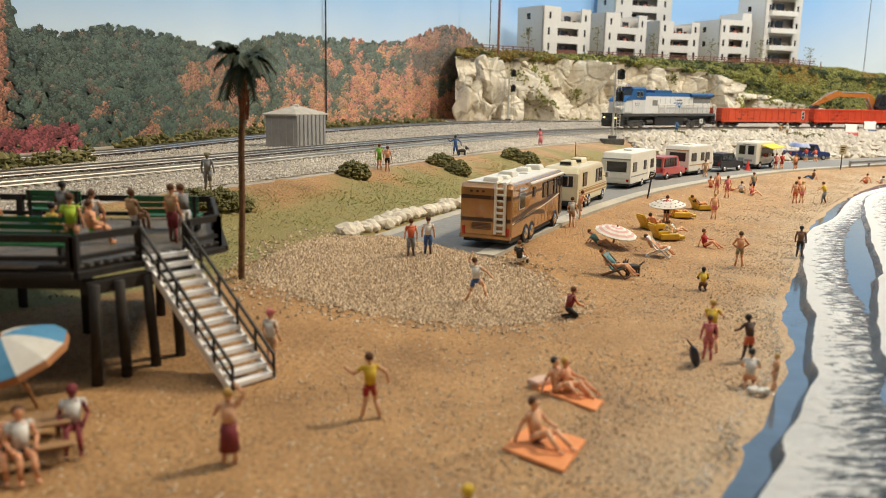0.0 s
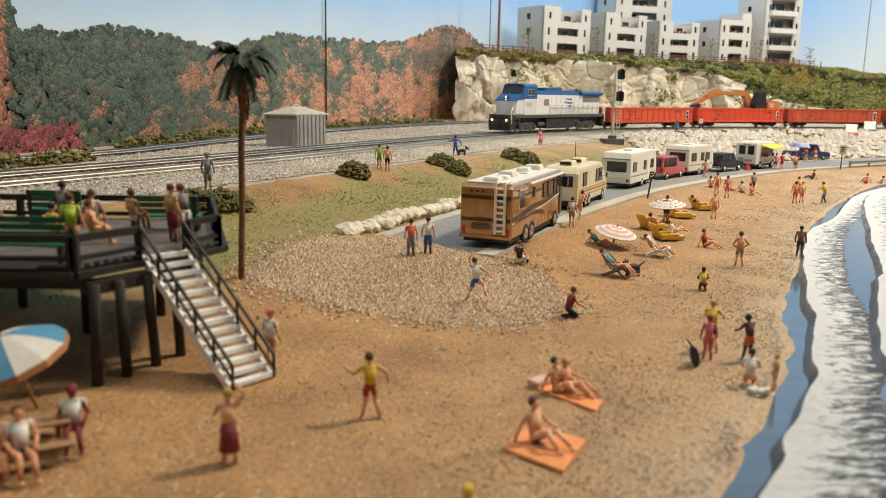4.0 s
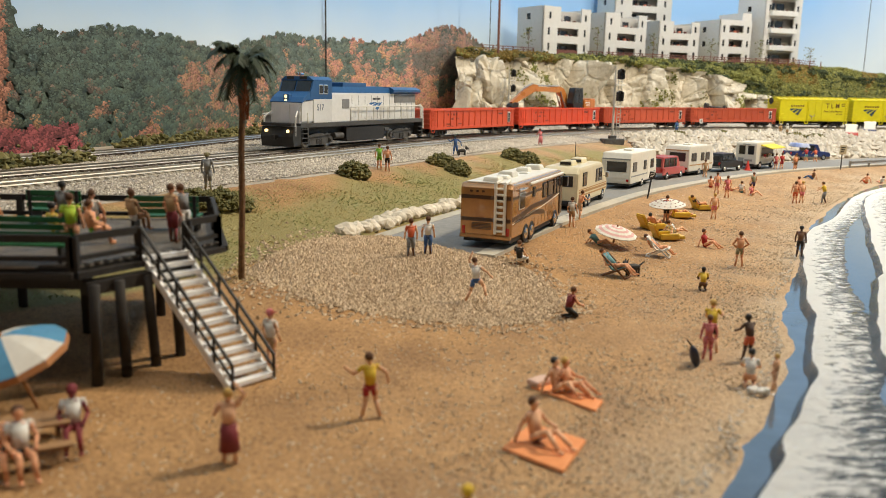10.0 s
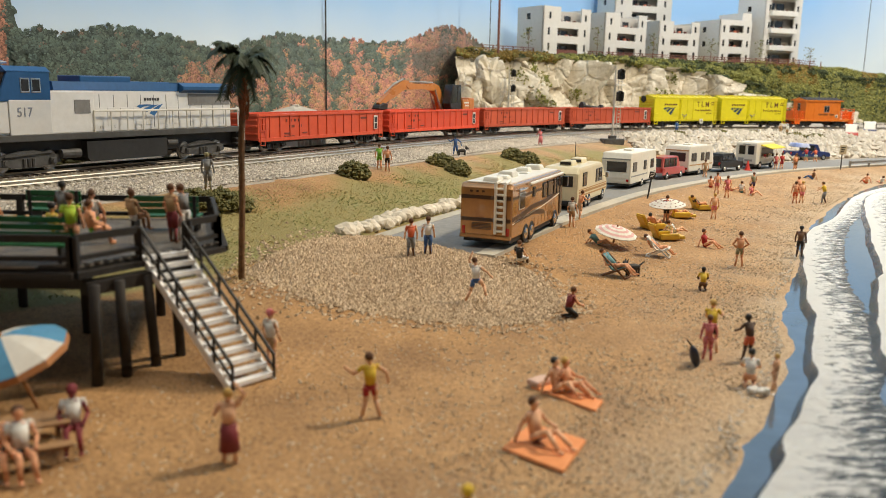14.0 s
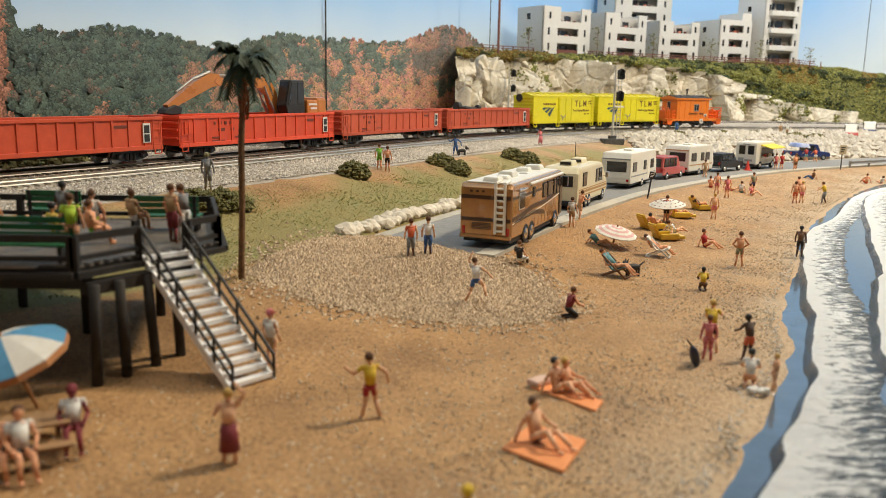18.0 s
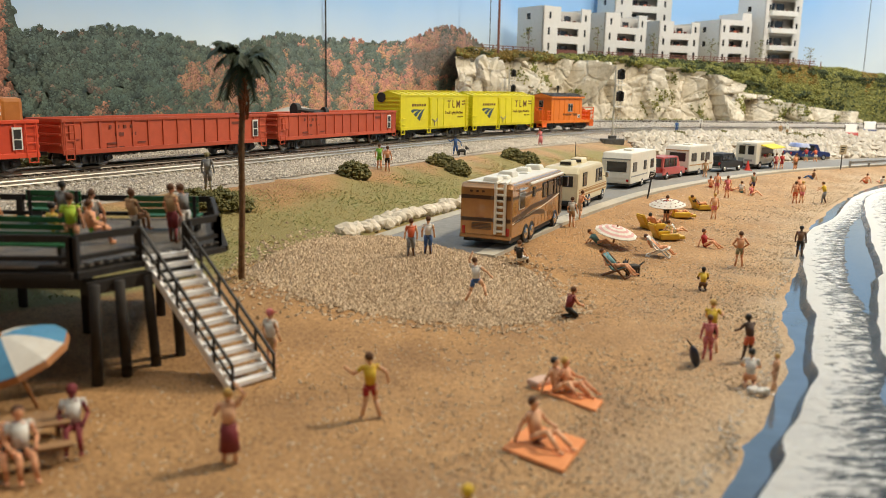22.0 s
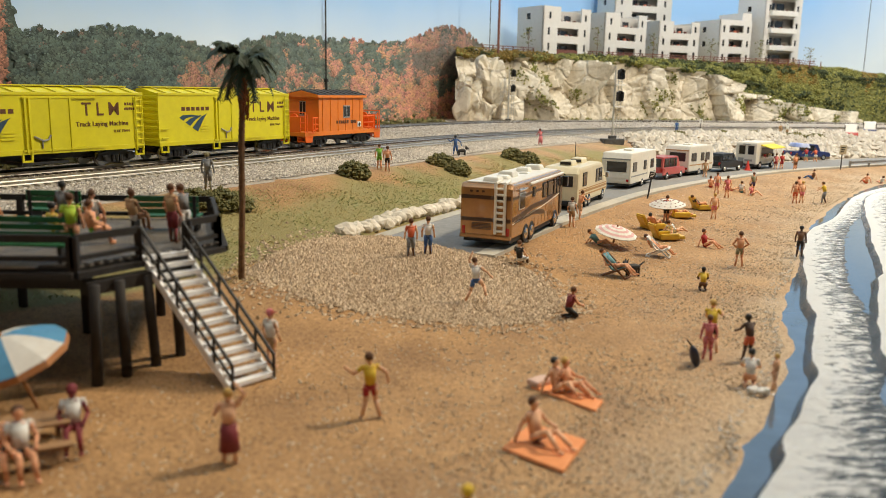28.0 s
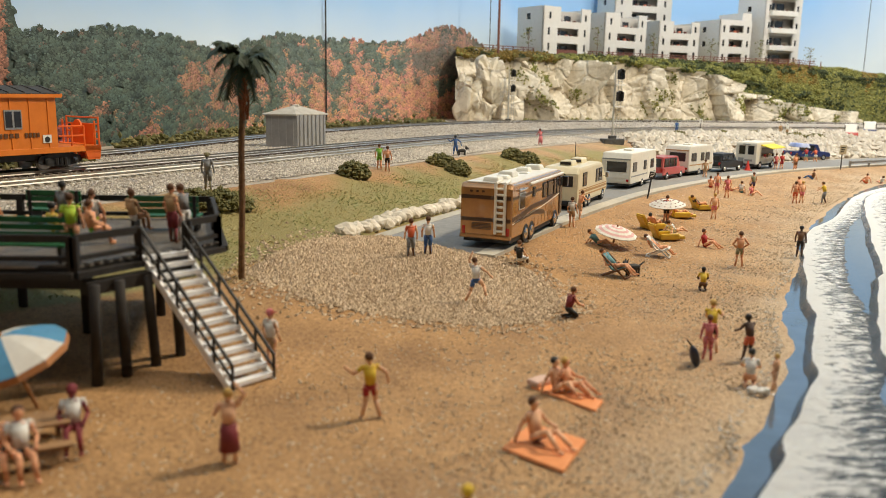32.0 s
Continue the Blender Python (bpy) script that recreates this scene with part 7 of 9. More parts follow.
surf("surf", smooth_path(((4.6, 11), (5.6, 13.3), (6.37, 15.1), (7.0, 16.1), (7.7, 17.15), (8.25, 18.4), (9.25, 19.9), (10.15, 21.5), (11.3, 23.4), (11.8, 25.05), (14.1, 29.9), (14.9, 32.6), (16.3, 35.7), (17.3, 38.4), (19.55, 43.6), (22.8, 50.3), (26.9, 55.9), (32.1, 64.8), (36.6, 71.4), (44, 79.0), (56, 89), (80, 97), (120, 102)), 10),
     smooth_path(((8.6, 11), (9.2, 13.3), (9.9, 15.4), (10.3, 16.7), (10.7, 17.8), (11.2, 19.1), (11.9, 20.6), (12.6, 22.3), (13.6, 24.0), (14.5, 26.0), (16.3, 30.2), (17.6, 33.5), (18.4, 36.1), (19.8, 39.3), (22.5, 45.0), (25.9, 51.6), (29.6, 57.5), (34.2, 64.4), (39.0, 70.8), (46.5, 78.3), (60, 88), (85, 95), (124, 100)), 10),
     "white breaking wave of glossy modelled surf")
surf("surf_outer", smooth_path(((13.2, 20.5), (14.2, 25.2), (15.0, 27.0), (19.3, 35.5), (21.4, 39.1), (25.9, 48.9), (37.1, 70.7), (48, 76)), 16),
     smooth_path(((15.5, 20.5), (16.5, 25.2), (17.3, 27.0), (21.5, 35.5), (23.6, 39.1), (28.4, 48.9), (40, 70.0), (52, 74.5)), 16),
     "second white breaker farther out in the surf")
# ---- vehicles on the road ----
TAN = mat("coach_tan_paint", (0.47, 0.245, 0.09), (0.40, 0.20, 0.072), 0.22, 0.45, bump=0.02, coat=0.8)
BROWN = mat("coach_brown_stripe", (0.06, 0.03, 0.018), (0.045, 0.024, 0.015), 0.3, bump=0)
CREAM = mat("cream_paint", (0.78, 0.69, 0.47), (0.70, 0.61, 0.41), 0.35, bump=0.03, coat=0.2)
OFFWHITE = mat("caravan_white", (0.82, 0.78, 0.68), (0.73, 0.69, 0.59), 0.45, bump=0.04)
MAROON = mat("van_red", (0.54, 0.075, 0.065), (0.46, 0.06, 0.055), 0.3, bump=0.02, coat=0.4)
CARBLACK = mat("car_black", (0.012, 0.012, 0.013), (0.009, 0.009, 0.01), 0.4, bump=0.02, coat=0.1)
CARBLUE = mat("car_blue", (0.022, 0.04, 0.16), (0.018, 0.03, 0.12), 0.3, bump=0.02, coat=0.4)
OCHRE = mat("ochre_stripe", (0.45, 0.24, 0.06), (0.38, 0.2, 0.05), 0.4, bump=0)
AWNING = mat("awning_yellow", (0.78, 0.68, 0.06), (0.66, 0.56, 0.05), 0.7)
TAIL = mat("tail_lamp_red", (0.45, 0.02, 0.015), (0.35, 0.02, 0.015), 0.2, bump=0)
GREY_PL = mat("grey_plastic", (0.33, 0.33, 0.32), (0.26, 0.26, 0.25), 0.5)


def wheel(parent, x, y, r, w=0.26):
    bm = B()
    s = 1 if y > 0 else -1
    rod(bm, (x, y - s * w, r), (x, y, r), r, n=20)
    bmesh.ops.bevel(bm, geom=list(bm.edges), offset=0.04, segments=1, affect="EDGES")
    t = part("wheel", bm, RUBBER, parent)
    bm = B()
    rod(bm, (x, y - 0.02 * s, r), (x, y + 0.03 * s, r), r * 0.62, r * 0.5, 14)
    rod(bm, (x, y, r), (x, y + 0.07 * s, r), r * 0.2, n=10)
    part("rim", bm, CHROME, t)


def pane(parent, x0, x1, z0, z1, y, frame=BLACK, name="window"):
    """A framed window on a side wall (constant y)."""
    s = 1 if y > 0 else -1
    bm = B()
    ya, yb = y - 0.02 * s, y + 0.035 * s
    box(bm, x0, x1, min(ya, yb), max(ya, yb), z0, z1, 0.02)
    w = part(name, bm, frame, parent)
    bm = B()
    ya, yb = y, y + 0.05 * s
    box(bm, x0 + 0.06, x1 - 0.06, min(ya, yb), max(ya, yb), z0 + 0.06, z1 - 0.06)
    part("pane", bm, GLASS_DARK, w)


def pane_end(parent, y0, y1, z0, z1, x, frame=BLACK, name="window"):
    s = 1 if x > 0 else -1
    bm = B()
    xa, xb = x - 0.02 * s, x + 0.035 * s
    box(bm, min(xa, xb), max(xa, xb), y0, y1, z0, z1, 0.02)
    w = part(name, bm, frame, parent)
    bm = B()
    xa, xb = x, x + 0.05 * s
    box(bm, min(xa, xb), max(xa, xb), y0 + 0.06, y1 - 0.06, z0 + 0.06, z1 - 0.06)
    part("pane", bm, GLASS_DARK, w)


def shell(parent, prof, W, material, bev=0.12, name="body"):
    bm = B()
    slab(bm, prof, -W / 2, W / 2)
    bmesh.ops.bevel(bm, geom=list(bm.edges), offset=bev, segments=2, affect="EDGES", profile=0.6)
    return part(name, bm, material, parent)


def band(parent, pts, W, material, name="stripe", sides=(-1, 1)):
    for s in sides:
        bm = B()
        y = s * W / 2
        slab(bm, pts, min(y - 0.01 * s, y + 0.012 * s), max(y - 0.01 * s, y + 0.012 * s))
        part(name, bm, material, parent)


def end_band(parent, W, z0, z1, x, material, name="stripe"):
    bm = B()
    s = 1 if x > 0 else -1
    box(bm, min(x - 0.01 * s, x + 0.012 * s), max(x - 0.01 * s, x + 0.012 * s), -W / 2 + 0.06, W / 2 - 0.06, z0, z1)
    part(name, bm, material, parent)


def motor_coach():
    g = empty("motor_coach", P(3.8, 43.1, 0.86, 0, 0, 67.5), "large tan and brown motor coach with a rear ladder", "motorhome", "vehicles along the beach road")
    L, W, H = 9.35, 2.62, 3.12
    h = L / 2
    shell(g, [(-h, 0.54), (-2.9, 0.52), (h - 0.2, 0.5), (h, 0.9), (h - 0.05, 2.3), (h - 0.35, H - 0.1), (h - 0.5, H), (-h + 0.2, H), (-h, H - 0.2)], W, TAN, 0.1)
    bm = B()
    box(bm, -h + 0.25, h - 0.6, -W / 2 + 0.18, W / 2 - 0.18, H - 0.02, H + 0.06, 0.04)
    roof = part("roof", bm, OFFWHITE, g, "white roof")
    for x0, x1, y0, y1, hh in ((-4.3, -3.4, -0.5, 0.4, 0.24), (-2.9, -2.2, -0.5, 0.3, 0.2), (-1.8, -0.8, -0.4, 0.5, 0.3), (0.2, 0.7, -0.6, 0.0, 0.12), (1.2, 2.0, -0.3, 0.5, 0.26), (2.8, 3.7, -0.5, 0.5, 0.28)):
        bm = B()
        box(bm, x0, x1, y0, y1, H + 0.04, H + 0.04 + hh, 0.08, 0.1)
        part("roof_unit", bm, GREY_PL if x0 == -3.2 else OFFWHITE, roof)
    # side stripes
    band(g, [(-h + 0.1, 2.38), (h - 0.1, 2.38), (h - 0.1, 2.52), (-h + 0.1, 2.52)], W, BROWN)
    band(g, [(-h + 0.1, 1.36), (-3.2, 1.36), (-1.4, 1.58), (1.1, 1.62), (h - 0.1, 1.95), (h - 0.1, 2.1), (1.0, 1.84), (-1.6, 1.82), (-3.8, 1.56), (-h + 0.1, 1.54)], W, BROWN)
    band(g, [(-4.2, 1.2), (-1.0, 1.3), (0.4, 1.1), (1.6, 0.7), (1.9, 0.7), (0.8, 1.3), (-0.8, 1.5), (-4.2, 1.3)], W, BROWN)
    band(g, [(-h + 0.1, 1.2), (-3.8, 1.26), (1.0, 1.52), (h - 0.1, 1.85), (h - 0.1, 1.9), (1.0, 1.57), (-3.8, 1.31), (-h + 0.1, 1.25)], W, OFFWHITE)
    end_band(g, W, 2.38, 2.56, -h, BROWN)
    end_band(g, W, 1.3, 1.48, -h, BROWN)
    y = -W / 2
    for x0, x1, z0, z1 in ((-3.6, -2.7, 1.8, 2.65), (-1.3, -0.9, 2.2, 2.7), (0.5, 1.1, 1.95, 2.75), (1.4, 2.4, 1.9, 2.75), (2.65, 3.1, 1.9, 2.75), (3.25, 3.75, 1.9, 2.75)):
        pane(g, x0, x1, z0, z1, y, WHITE if x0 < -3 else BLACK)
    bm = B()
    box(bm, -3.8, -2.5, y - 0.12, y, 2.72, 2.82, 0.03)
    part("awning_case", bm, CHROME, g)
    bm = B()
    rod(bm, (-2.2, y - 0.1, 2.95), (4.2, y - 0.1, 2.95), 0.08, n=8)
    part("awning_roll", bm, OFFWHITE, g)
    pane(g, 3.95, 4.5, 0.65, 2.75, y, BROWN, "door")
    for k in range(6):
        bm = B()
        box(bm, -1.4 + k * 0.62, -0.9 + k * 0.62, y - 0.015, y, 0.62, 1.1)
        part("locker", bm, TAN, g)
    for x in (-2.35, -1.35, 3.2):
        wheel(g, x, y - 0.02, 0.5)
        wheel(g, x, -y + 0.02, 0.5)
    # rear: ladder, vents, lamps, bumper
    bm = B()
    for yy in (-0.52, -0.98):
        rod(bm, (-h - 0.12, yy, 0.75), (-h - 0.12, yy, H + 0.05), 0.075, n=6)
        rod(bm, (-h - 0.12, yy, H + 0.05), (-h + 0.6, yy, H + 0.12), 0.075, n=6)
    for k in range(8):
        rod(bm, (-h - 0.12, -0.52, 0.9 + k * 0.29), (-h - 0.12, -0.98, 0.9 + k * 0.29), 0.055, n=6)
    part("ladder", bm, OFFWHITE, g, "white metal roof ladder")
    bm = B()
    for k in range(5):
        box(bm, -h - 0.03, -h, -0.3, 0.7, 0.92 + k * 0.07, 0.96 + k * 0.07)
    part("vent", bm, BROWN, g)
    bm = B()
    for yy in (0.15, 0.45, 0.75):
        box(bm, -h - 0.025, -h, yy - 0.07, yy + 0.07, 2.7, 2.8)
    part("marker_lamp", bm, BROWN, g)
    for yy in (-1.12, 1.12):
        bm = B()
        box(bm, -h - 0.03, -h + 0.02, yy - 0.08, yy + 0.08, 0.65, 1.05, 0.02)
        part("tail_lamp", bm, TAIL, g)
    bm = B()
    box(bm, -h - 0.12, -h + 0.1, -W / 2 + 0.02, W / 2 - 0.02, 0.48, 0.68, 0.05)
    part("bumper", bm, TAN, g)
    bm = B()
    box(bm, -h + 0.12, h - 0.3, -W / 2 + 0.1, W / 2 - 0.16, 0.3, 0.6)
    part("chassis", bm, BLACK, g)
    bm = B()
    box(bm, h - 0.3, h + 0.05, y - 0.35, y - 0.1, 2.2, 2.75, 0.04)
    bar(bm, (h - 0.2, y - 0.2, 2.8), (h - 0.3, y, 3.0), 0.05, 0.05)
    part("mirror", bm, CARBLACK, g)


def motorhome():
    g = empty("motorhome", P(9.05, 56.0, 0.86, 0, 0, 65.8), "cream streamlined motorhome with ochre side stripes", "motorhome", "vehicles along the beach road")
    L, W, H = 8.0, 2.4, 2.75
    h = L / 2
    shell(g, [(-h + 0.1, 0.4), (h - 0.5, 0.35), (h, 0.7), (h, 1.25), (h - 0.9, 2.0), (h - 1.7, H - 0.1), (h - 2.1, H), (-h + 0.5, H), (-h + 0.05, H - 0.4), (-h, 1.2)], W, CREAM, 0.18)
    for z0, z1 in ((1.05, 1.2), (1.26, 1.32), (0.85, 0.95)):
        band(g, [(-h + 0.3, z0), (h - 0.4, z0 - 0.1), (h - 0.4, z1 - 0.1), (-h + 0.3, z1)], W, OCHRE)
    y = -W / 2
    for x0, x1 in ((-2.9, -1.9), (0.5, 1.1), (1.3, 2.2)):
        pane(g, x0, x1, 1.45, 2.35, y)
    pane_end(g, -0.85, 0.85, 1.5, 2.2, -h + 0.02)
    bm = B()
    slab(bm, [(h - 0.82, 1.98), (h - 0.78, 2.0), (h - 1.6, H - 0.2), (h - 1.64, H - 0.22)], -1.0, 1.0)
    part("windscreen", bm, GLASS_DARK, g)
    for x0, x1 in ((-2.9, -1.6), (-0.4, 1.0)):
        bm = B()
        box(bm, x0, x1, -0.45, 0.45, H - 0.02, H + 0.32, 0.08, 0.08)
        u = part("roof_unit", bm, CREAM, g)
        bm = B()
        box(bm, x0 - 0.01, x0 + 0.02, -0.35, 0.35, H + 0.06, H + 0.24)
        part("grille", bm, BLACK, u)
    bm = B()
    rod(bm, (1.6, 0.6, H - 0.1), (1.6, 0.6, H + 1.3), 0.025, n=5)
    part("aerial", bm, BLACK, g)
    for x in (-1.9, -1.1, 2.7):
        wheel(g, x, y - 0.02, 0.42)
        wheel(g, x, -y + 0.02, 0.42)
    bm = B()
    box(bm, h - 1.5, h - 1.2, y - 0.4, y - 0.15, 1.6, 2.0, 0.05)
    bar(bm, (h - 1.35, y - 0.2, 1.7), (h - 1.35, y + 0.1, 1.7), 0.05, 0.05)
    part("mirror", bm, CHROME, g)
    bm = B()
    box(bm, -h - 0.05, -h + 0.15, -W / 2 + 0.1, W / 2 - 0.1, 0.4, 0.6, 0.05)
    box(bm, -h + 0.3, h - 0.6, -W / 2 + 0.2, W / 2 - 0.2, 0.2, 0.45)
    part("chassis", bm, BLACK, g)


def caravan(x, y, rot, L, H, body, label, dark):
    g = empty("caravan", P(x, y, 0.86, 0, 0, rot), label, "caravan", "vehicles along the beach road")
    W = 2.4
    h = L / 2
    shell(g, [(-h + 0.12, 0.42), (h - 0.3, 0.42), (h, 1.0), (h - 0.15, 1.9), (h - 0.55, H), (-h + 0.25, H), (-h, H - 0.5), (-h, 0.9)], W, body, 0.09)
    pane_end(g, -0.85, 0.75, 1.35, 2.15, -h)
    s = -W / 2
    pane(g, -h + 0.5, -h + 1.5, 1.35, 2.1, s)
    pane(g, -0.2, 0.5, 1.35, 2.1, s)
    pane(g, h - 1.9, h - 1.0, 1.35, 2.1, s)
    bm = B()
    box(bm, 0.9, 1.6, s - 0.03, s + 0.02, 0.5, 2.3, 0.02)
    part("door", bm, body, g)
    band(g, [(-h + 0.2, 0.95), (h - 0.3, 0.95), (h - 0.3, 1.05), (-h + 0.2, 1.05)], W, dark)
    end_band(g, W, 2.3, 2.4, -h, dark)
    bm = B()
    box(bm, -0.9, -0.2, -0.35, 0.35, H - 0.02, H + 0.14, 0.05)
    part("roof_hatch", bm, body, g)
    wheel(g, -0.4, s - 0.01, 0.34)
    wheel(g, -0.4, -s + 0.01, 0.34)
    for yy in (-0.95, 0.95):
        bm = B()
        box(bm, -h - 0.03, -h + 0.02, yy - 0.1, yy + 0.1, 0.6, 0.8, 0.02)
        part("tail_lamp", bm, TAIL, g)
    bm = B()
    box(bm, -h + 0.2, h - 0.4, -W / 2 + 0.15, W / 2 - 0.15, 0.25, 0.48)
    bar(bm, (h - 0.4, -0.5, 0.4), (h + 1.0, 0, 0.4), 0.1, 0.1)
    bar(bm, (h - 0.4, 0.5, 0.4), (h + 1.0, 0, 0.4), 0.1, 0.1)
    rod(bm, (h + 0.7, 0, 0.0), (h + 0.7, 0, 0.5), 0.06, n=6)
    part("chassis", bm, BLACK, g)


def car(name, x, y, z, rot, paint, label, van=False, pickup=False, L=4.5, H=1.75, cat="car", top=None):
    g = empty(name, P(x, y, z, 0, 0, rot), label, cat, "vehicles along the beach road")
    W = 1.8
    h = L / 2
    lo = [(-h, 0.4), (h - 0.05, 0.38), (h, 0.7), (h - 0.15, 0.95), (h - 1.35, 1.05), (-h + 0.05, 1.08)]
    shell(g, lo, W, paint, 0.06)
    if pickup:
        up = [(-0.5, 1.0), (h - 1.25, 1.0), (h - 1.8, H - 0.05), (-0.4, H)]
    elif van:
        up = [(-h + 0.02, 1.0), (h - 0.9, 1.0), (h - 1.55, H), (-h + 0.1, H)]
    else:
        up = [(-h + 0.05, 1.0), (h - 1.25, 1.0), (h - 1.95, H), (-h + 0.35, H)]
    cab = shell(g, up, W - 0.16, top or paint, 0.06, "cabin")
    s = -(W - 0.16) / 2
    xs = [-0.3, 0.4, h - 1.7] if pickup else [-h + 0.35, -h + 1.3, -h + 1.4, -h + 2.3, -h + 2.4, h - 1.75]
    for a, b in zip(xs[::2], xs[1::2]):
        pane(cab, a, b, 1.1, H - 0.14, s)
        pane(cab, a, b, 1.1, H - 0.14, -s)
    pane_end(cab, -0.65, 0.65, 1.12, H - 0.16, (-0.45 if pickup else -h + 0.12 if not van else -h + 0.04))
    for xx in (-h + 0.85, h - 0.9):
        wheel(g, xx, -W / 2 - 0.01, 0.34, 0.2)
        wheel(g, xx, W / 2 + 0.01, 0.34, 0.2)
    for yy in (-0.75, 0.75):
        bm = B()
        box(bm, -h - 0.03, -h + 0.03, yy - 0.09, yy + 0.09, 0.7, 0.98, 0.02)
        part("tail_lamp", bm, TAIL, g)
    bm = B()
    box(bm, -h - 0.08, -h + 0.06, -W / 2 + 0.05, W / 2 - 0.05, 0.4, 0.58, 0.04)
    part("bumper", bm, GREY_PL, g)
    return g


def snack_truck():
    g = empty("snack_truck", P(32.6, 86.2, 0.86, 0, 0, 46), "white box-bodied snack truck with a raised yellow awning", "food truck", "vehicles along the beach road")
    L, W, H = 5.0, 2.2, 2.75
    h = L / 2
    shell(g, [(-h, 0.5), (h - 0.1, 0.5), (h, 0.9), (h - 0.1, 1.4), (h - 0.7, H), (-h + 0.1, H), (-h, H - 0.2)], W, OFFWHITE, 0.1)
    pane_end(g, -0.85, -0.2, 1.5, 2.4, -h)
    pane_end(g, 0.1, 0.75, 1.5, 2.4, -h)
    for y0, y1, z0, z1 in ((0.2, 0.8, 0.75, 1.15), (-0.7, 0.1, 0.8, 1.0)):
        bm = B()
        box(bm, -h - 0.02, -h + 0.02, y0, y1, z0, z1)
        part("sticker", bm, GREY_PL, g)
    s = -W / 2
    bm = B()
    box(bm, -1.3, 1.5, s - 0.02, s + 0.05, 1.3, 2.2)
    ht = part("serving_hatch", bm, BROWN, g)
    bm = B()
    box(bm, -1.4, 1.6, s - 0.4, s, 1.2, 1.28)
    part("counter", bm, CHROME, ht)
    bm = B()
    slab(bm, [(s, 2.42), (s, 2.5), (s - 1.2, 2.22), (s - 1.2, 2.14)], -1.6, 1.8, "x")
    part("awning", bm, AWNING, g, "yellow fabric awning")
    for k in range(4):
        bm = B()
        box(bm, -1.0 + k * 0.65, -0.7 + k * 0.65, s - 0.3, s - 0.1, 1.28, 1.55, 0.03)
        part("jar", bm, (TAIL, OCHRE, WHITE, BROWN)[k], ht)
    for xx in (-h + 1.1, h - 0.9):
        wheel(g, xx, s - 0.01, 0.42)
        wheel(g, xx, -s + 0.01, 0.42)
    bm = B()
    box(bm, -h - 0.06, h - 0.2, -W / 2 + 0.1, W / 2 - 0.1, 0.3, 0.55)
    part("chassis", bm, BLACK, g)
    bm = B()
    box(bm, -h - 0.04, -h + 0.02, -0.4, 0.4, 2.5, 2.58)
    part("sign_bar", bm, GREY_PL, g)


motor_coach()
motorhome()
caravan(15.3, 67.7, 60, 7.2, 2.85, OFFWHITE, "white touring caravan with a dark rear window", GREY_PL)
car("red_van", 19.9, 74.0, 0.86, 50, MAROON, "dark red van parked on the beach road", van=True, L=4.6, H=2.0, cat="van")
caravan(23.3, 78.2, 48, 5.3, 2.75, OFFWHITE, "off-white caravan with a side door", OCHRE)
car("black_suv", 27.9, 82.0, 0.86, 42, CARBLACK, "black off-road car on the beach road", L=4.5, H=1.8)
snack_truck()
car("blue_pickup", 43.2, 98.4, 0.86, 12, CARBLUE, "blue pickup truck with white and orange trim", pickup=True, L=5.2, H=1.9, cat="pickup truck")
car("red_car", 58.9, 120.2, 2.3, 247, MAROON, "red car with a white cabin on the upper road", L=3.8, H=2.1, top=WHITE)
car("blue_car", 63.9, 124.8, 2.6, 245, CARBLUE, "blue car with a white cabin on the upper road", L=3.8, H=2.1, top=WHITE)
bm = B()
box(bm, -1.6, 0.4, -0.9, 0.9, 0, 0.5, 0.15, 0.2)
tagged(part("tarpaulin", bm, mat("tarp_white_blue", (0.55, 0.6, 0.75), (0.2, 0.28, 0.6), 0.7, grain=0.5, blotch=0.6), at=P(42.6, 98.0, 2.3, 0, 5, 12)), "white and blue tarpaulin over the pickup", "tarpaulin")


# ---- guard rail, signs, cone ----
def guard_rail():
    g = empty("guard_rail", Matrix(), "grey steel guard rail beside the road", "guard rail")
    pts = [(x, y, 0.72) for x, y in ROAD_RIGHT[66:]]
    v, f = sweep(pts, ((0.15, 0.45), (0.2, 0.5), (0.12, 0.58), (0.2, 0.68), (0.15, 0.75), (0.08, 0.75), (0.08, 0.45)))
    raw("beam", v, f, STEEL).parent = g
    bm = B()
    box(bm, -0.09, 0.09, -0.09, 0.09, -0.5, 0.8)
    me = mesh_of("post", bm, STEEL)
    for i in range(0, len(pts), 3):
        o = new("post", me)
        o.parent = g
        o.matrix_basis = P(*pts[i])


guard_rail()


def road_sign(x, y, h, w, hh, face, label, rot, lean=0):
    z = float(land(np.array([x]), np.array([y]))[0])
    g = empty("road_sign", P(x, y, z, 0, lean, rot), label, "sign")
    bm = B()
    rod(bm, (0, 0, -0.2), (0, 0, h), 0.06, n=6)
    part("pole", bm, BLACK, g)
    bm = B()
    box(bm, -w / 2, w / 2, -0.09, -0.05, h - hh, h, 0.02)
    pl = part("panel", bm, face, g)
    for k in range(3):
        bm = B()
        box(bm, -w * 0.32, w * (0.32 - 0.1 * k), -0.1, -0.088, h - hh * (0.3 + 0.22 * k), h - hh * (0.2 + 0.22 * k))
        part("text_bar", bm, WHITE if face == BLACK else BLACK, pl)


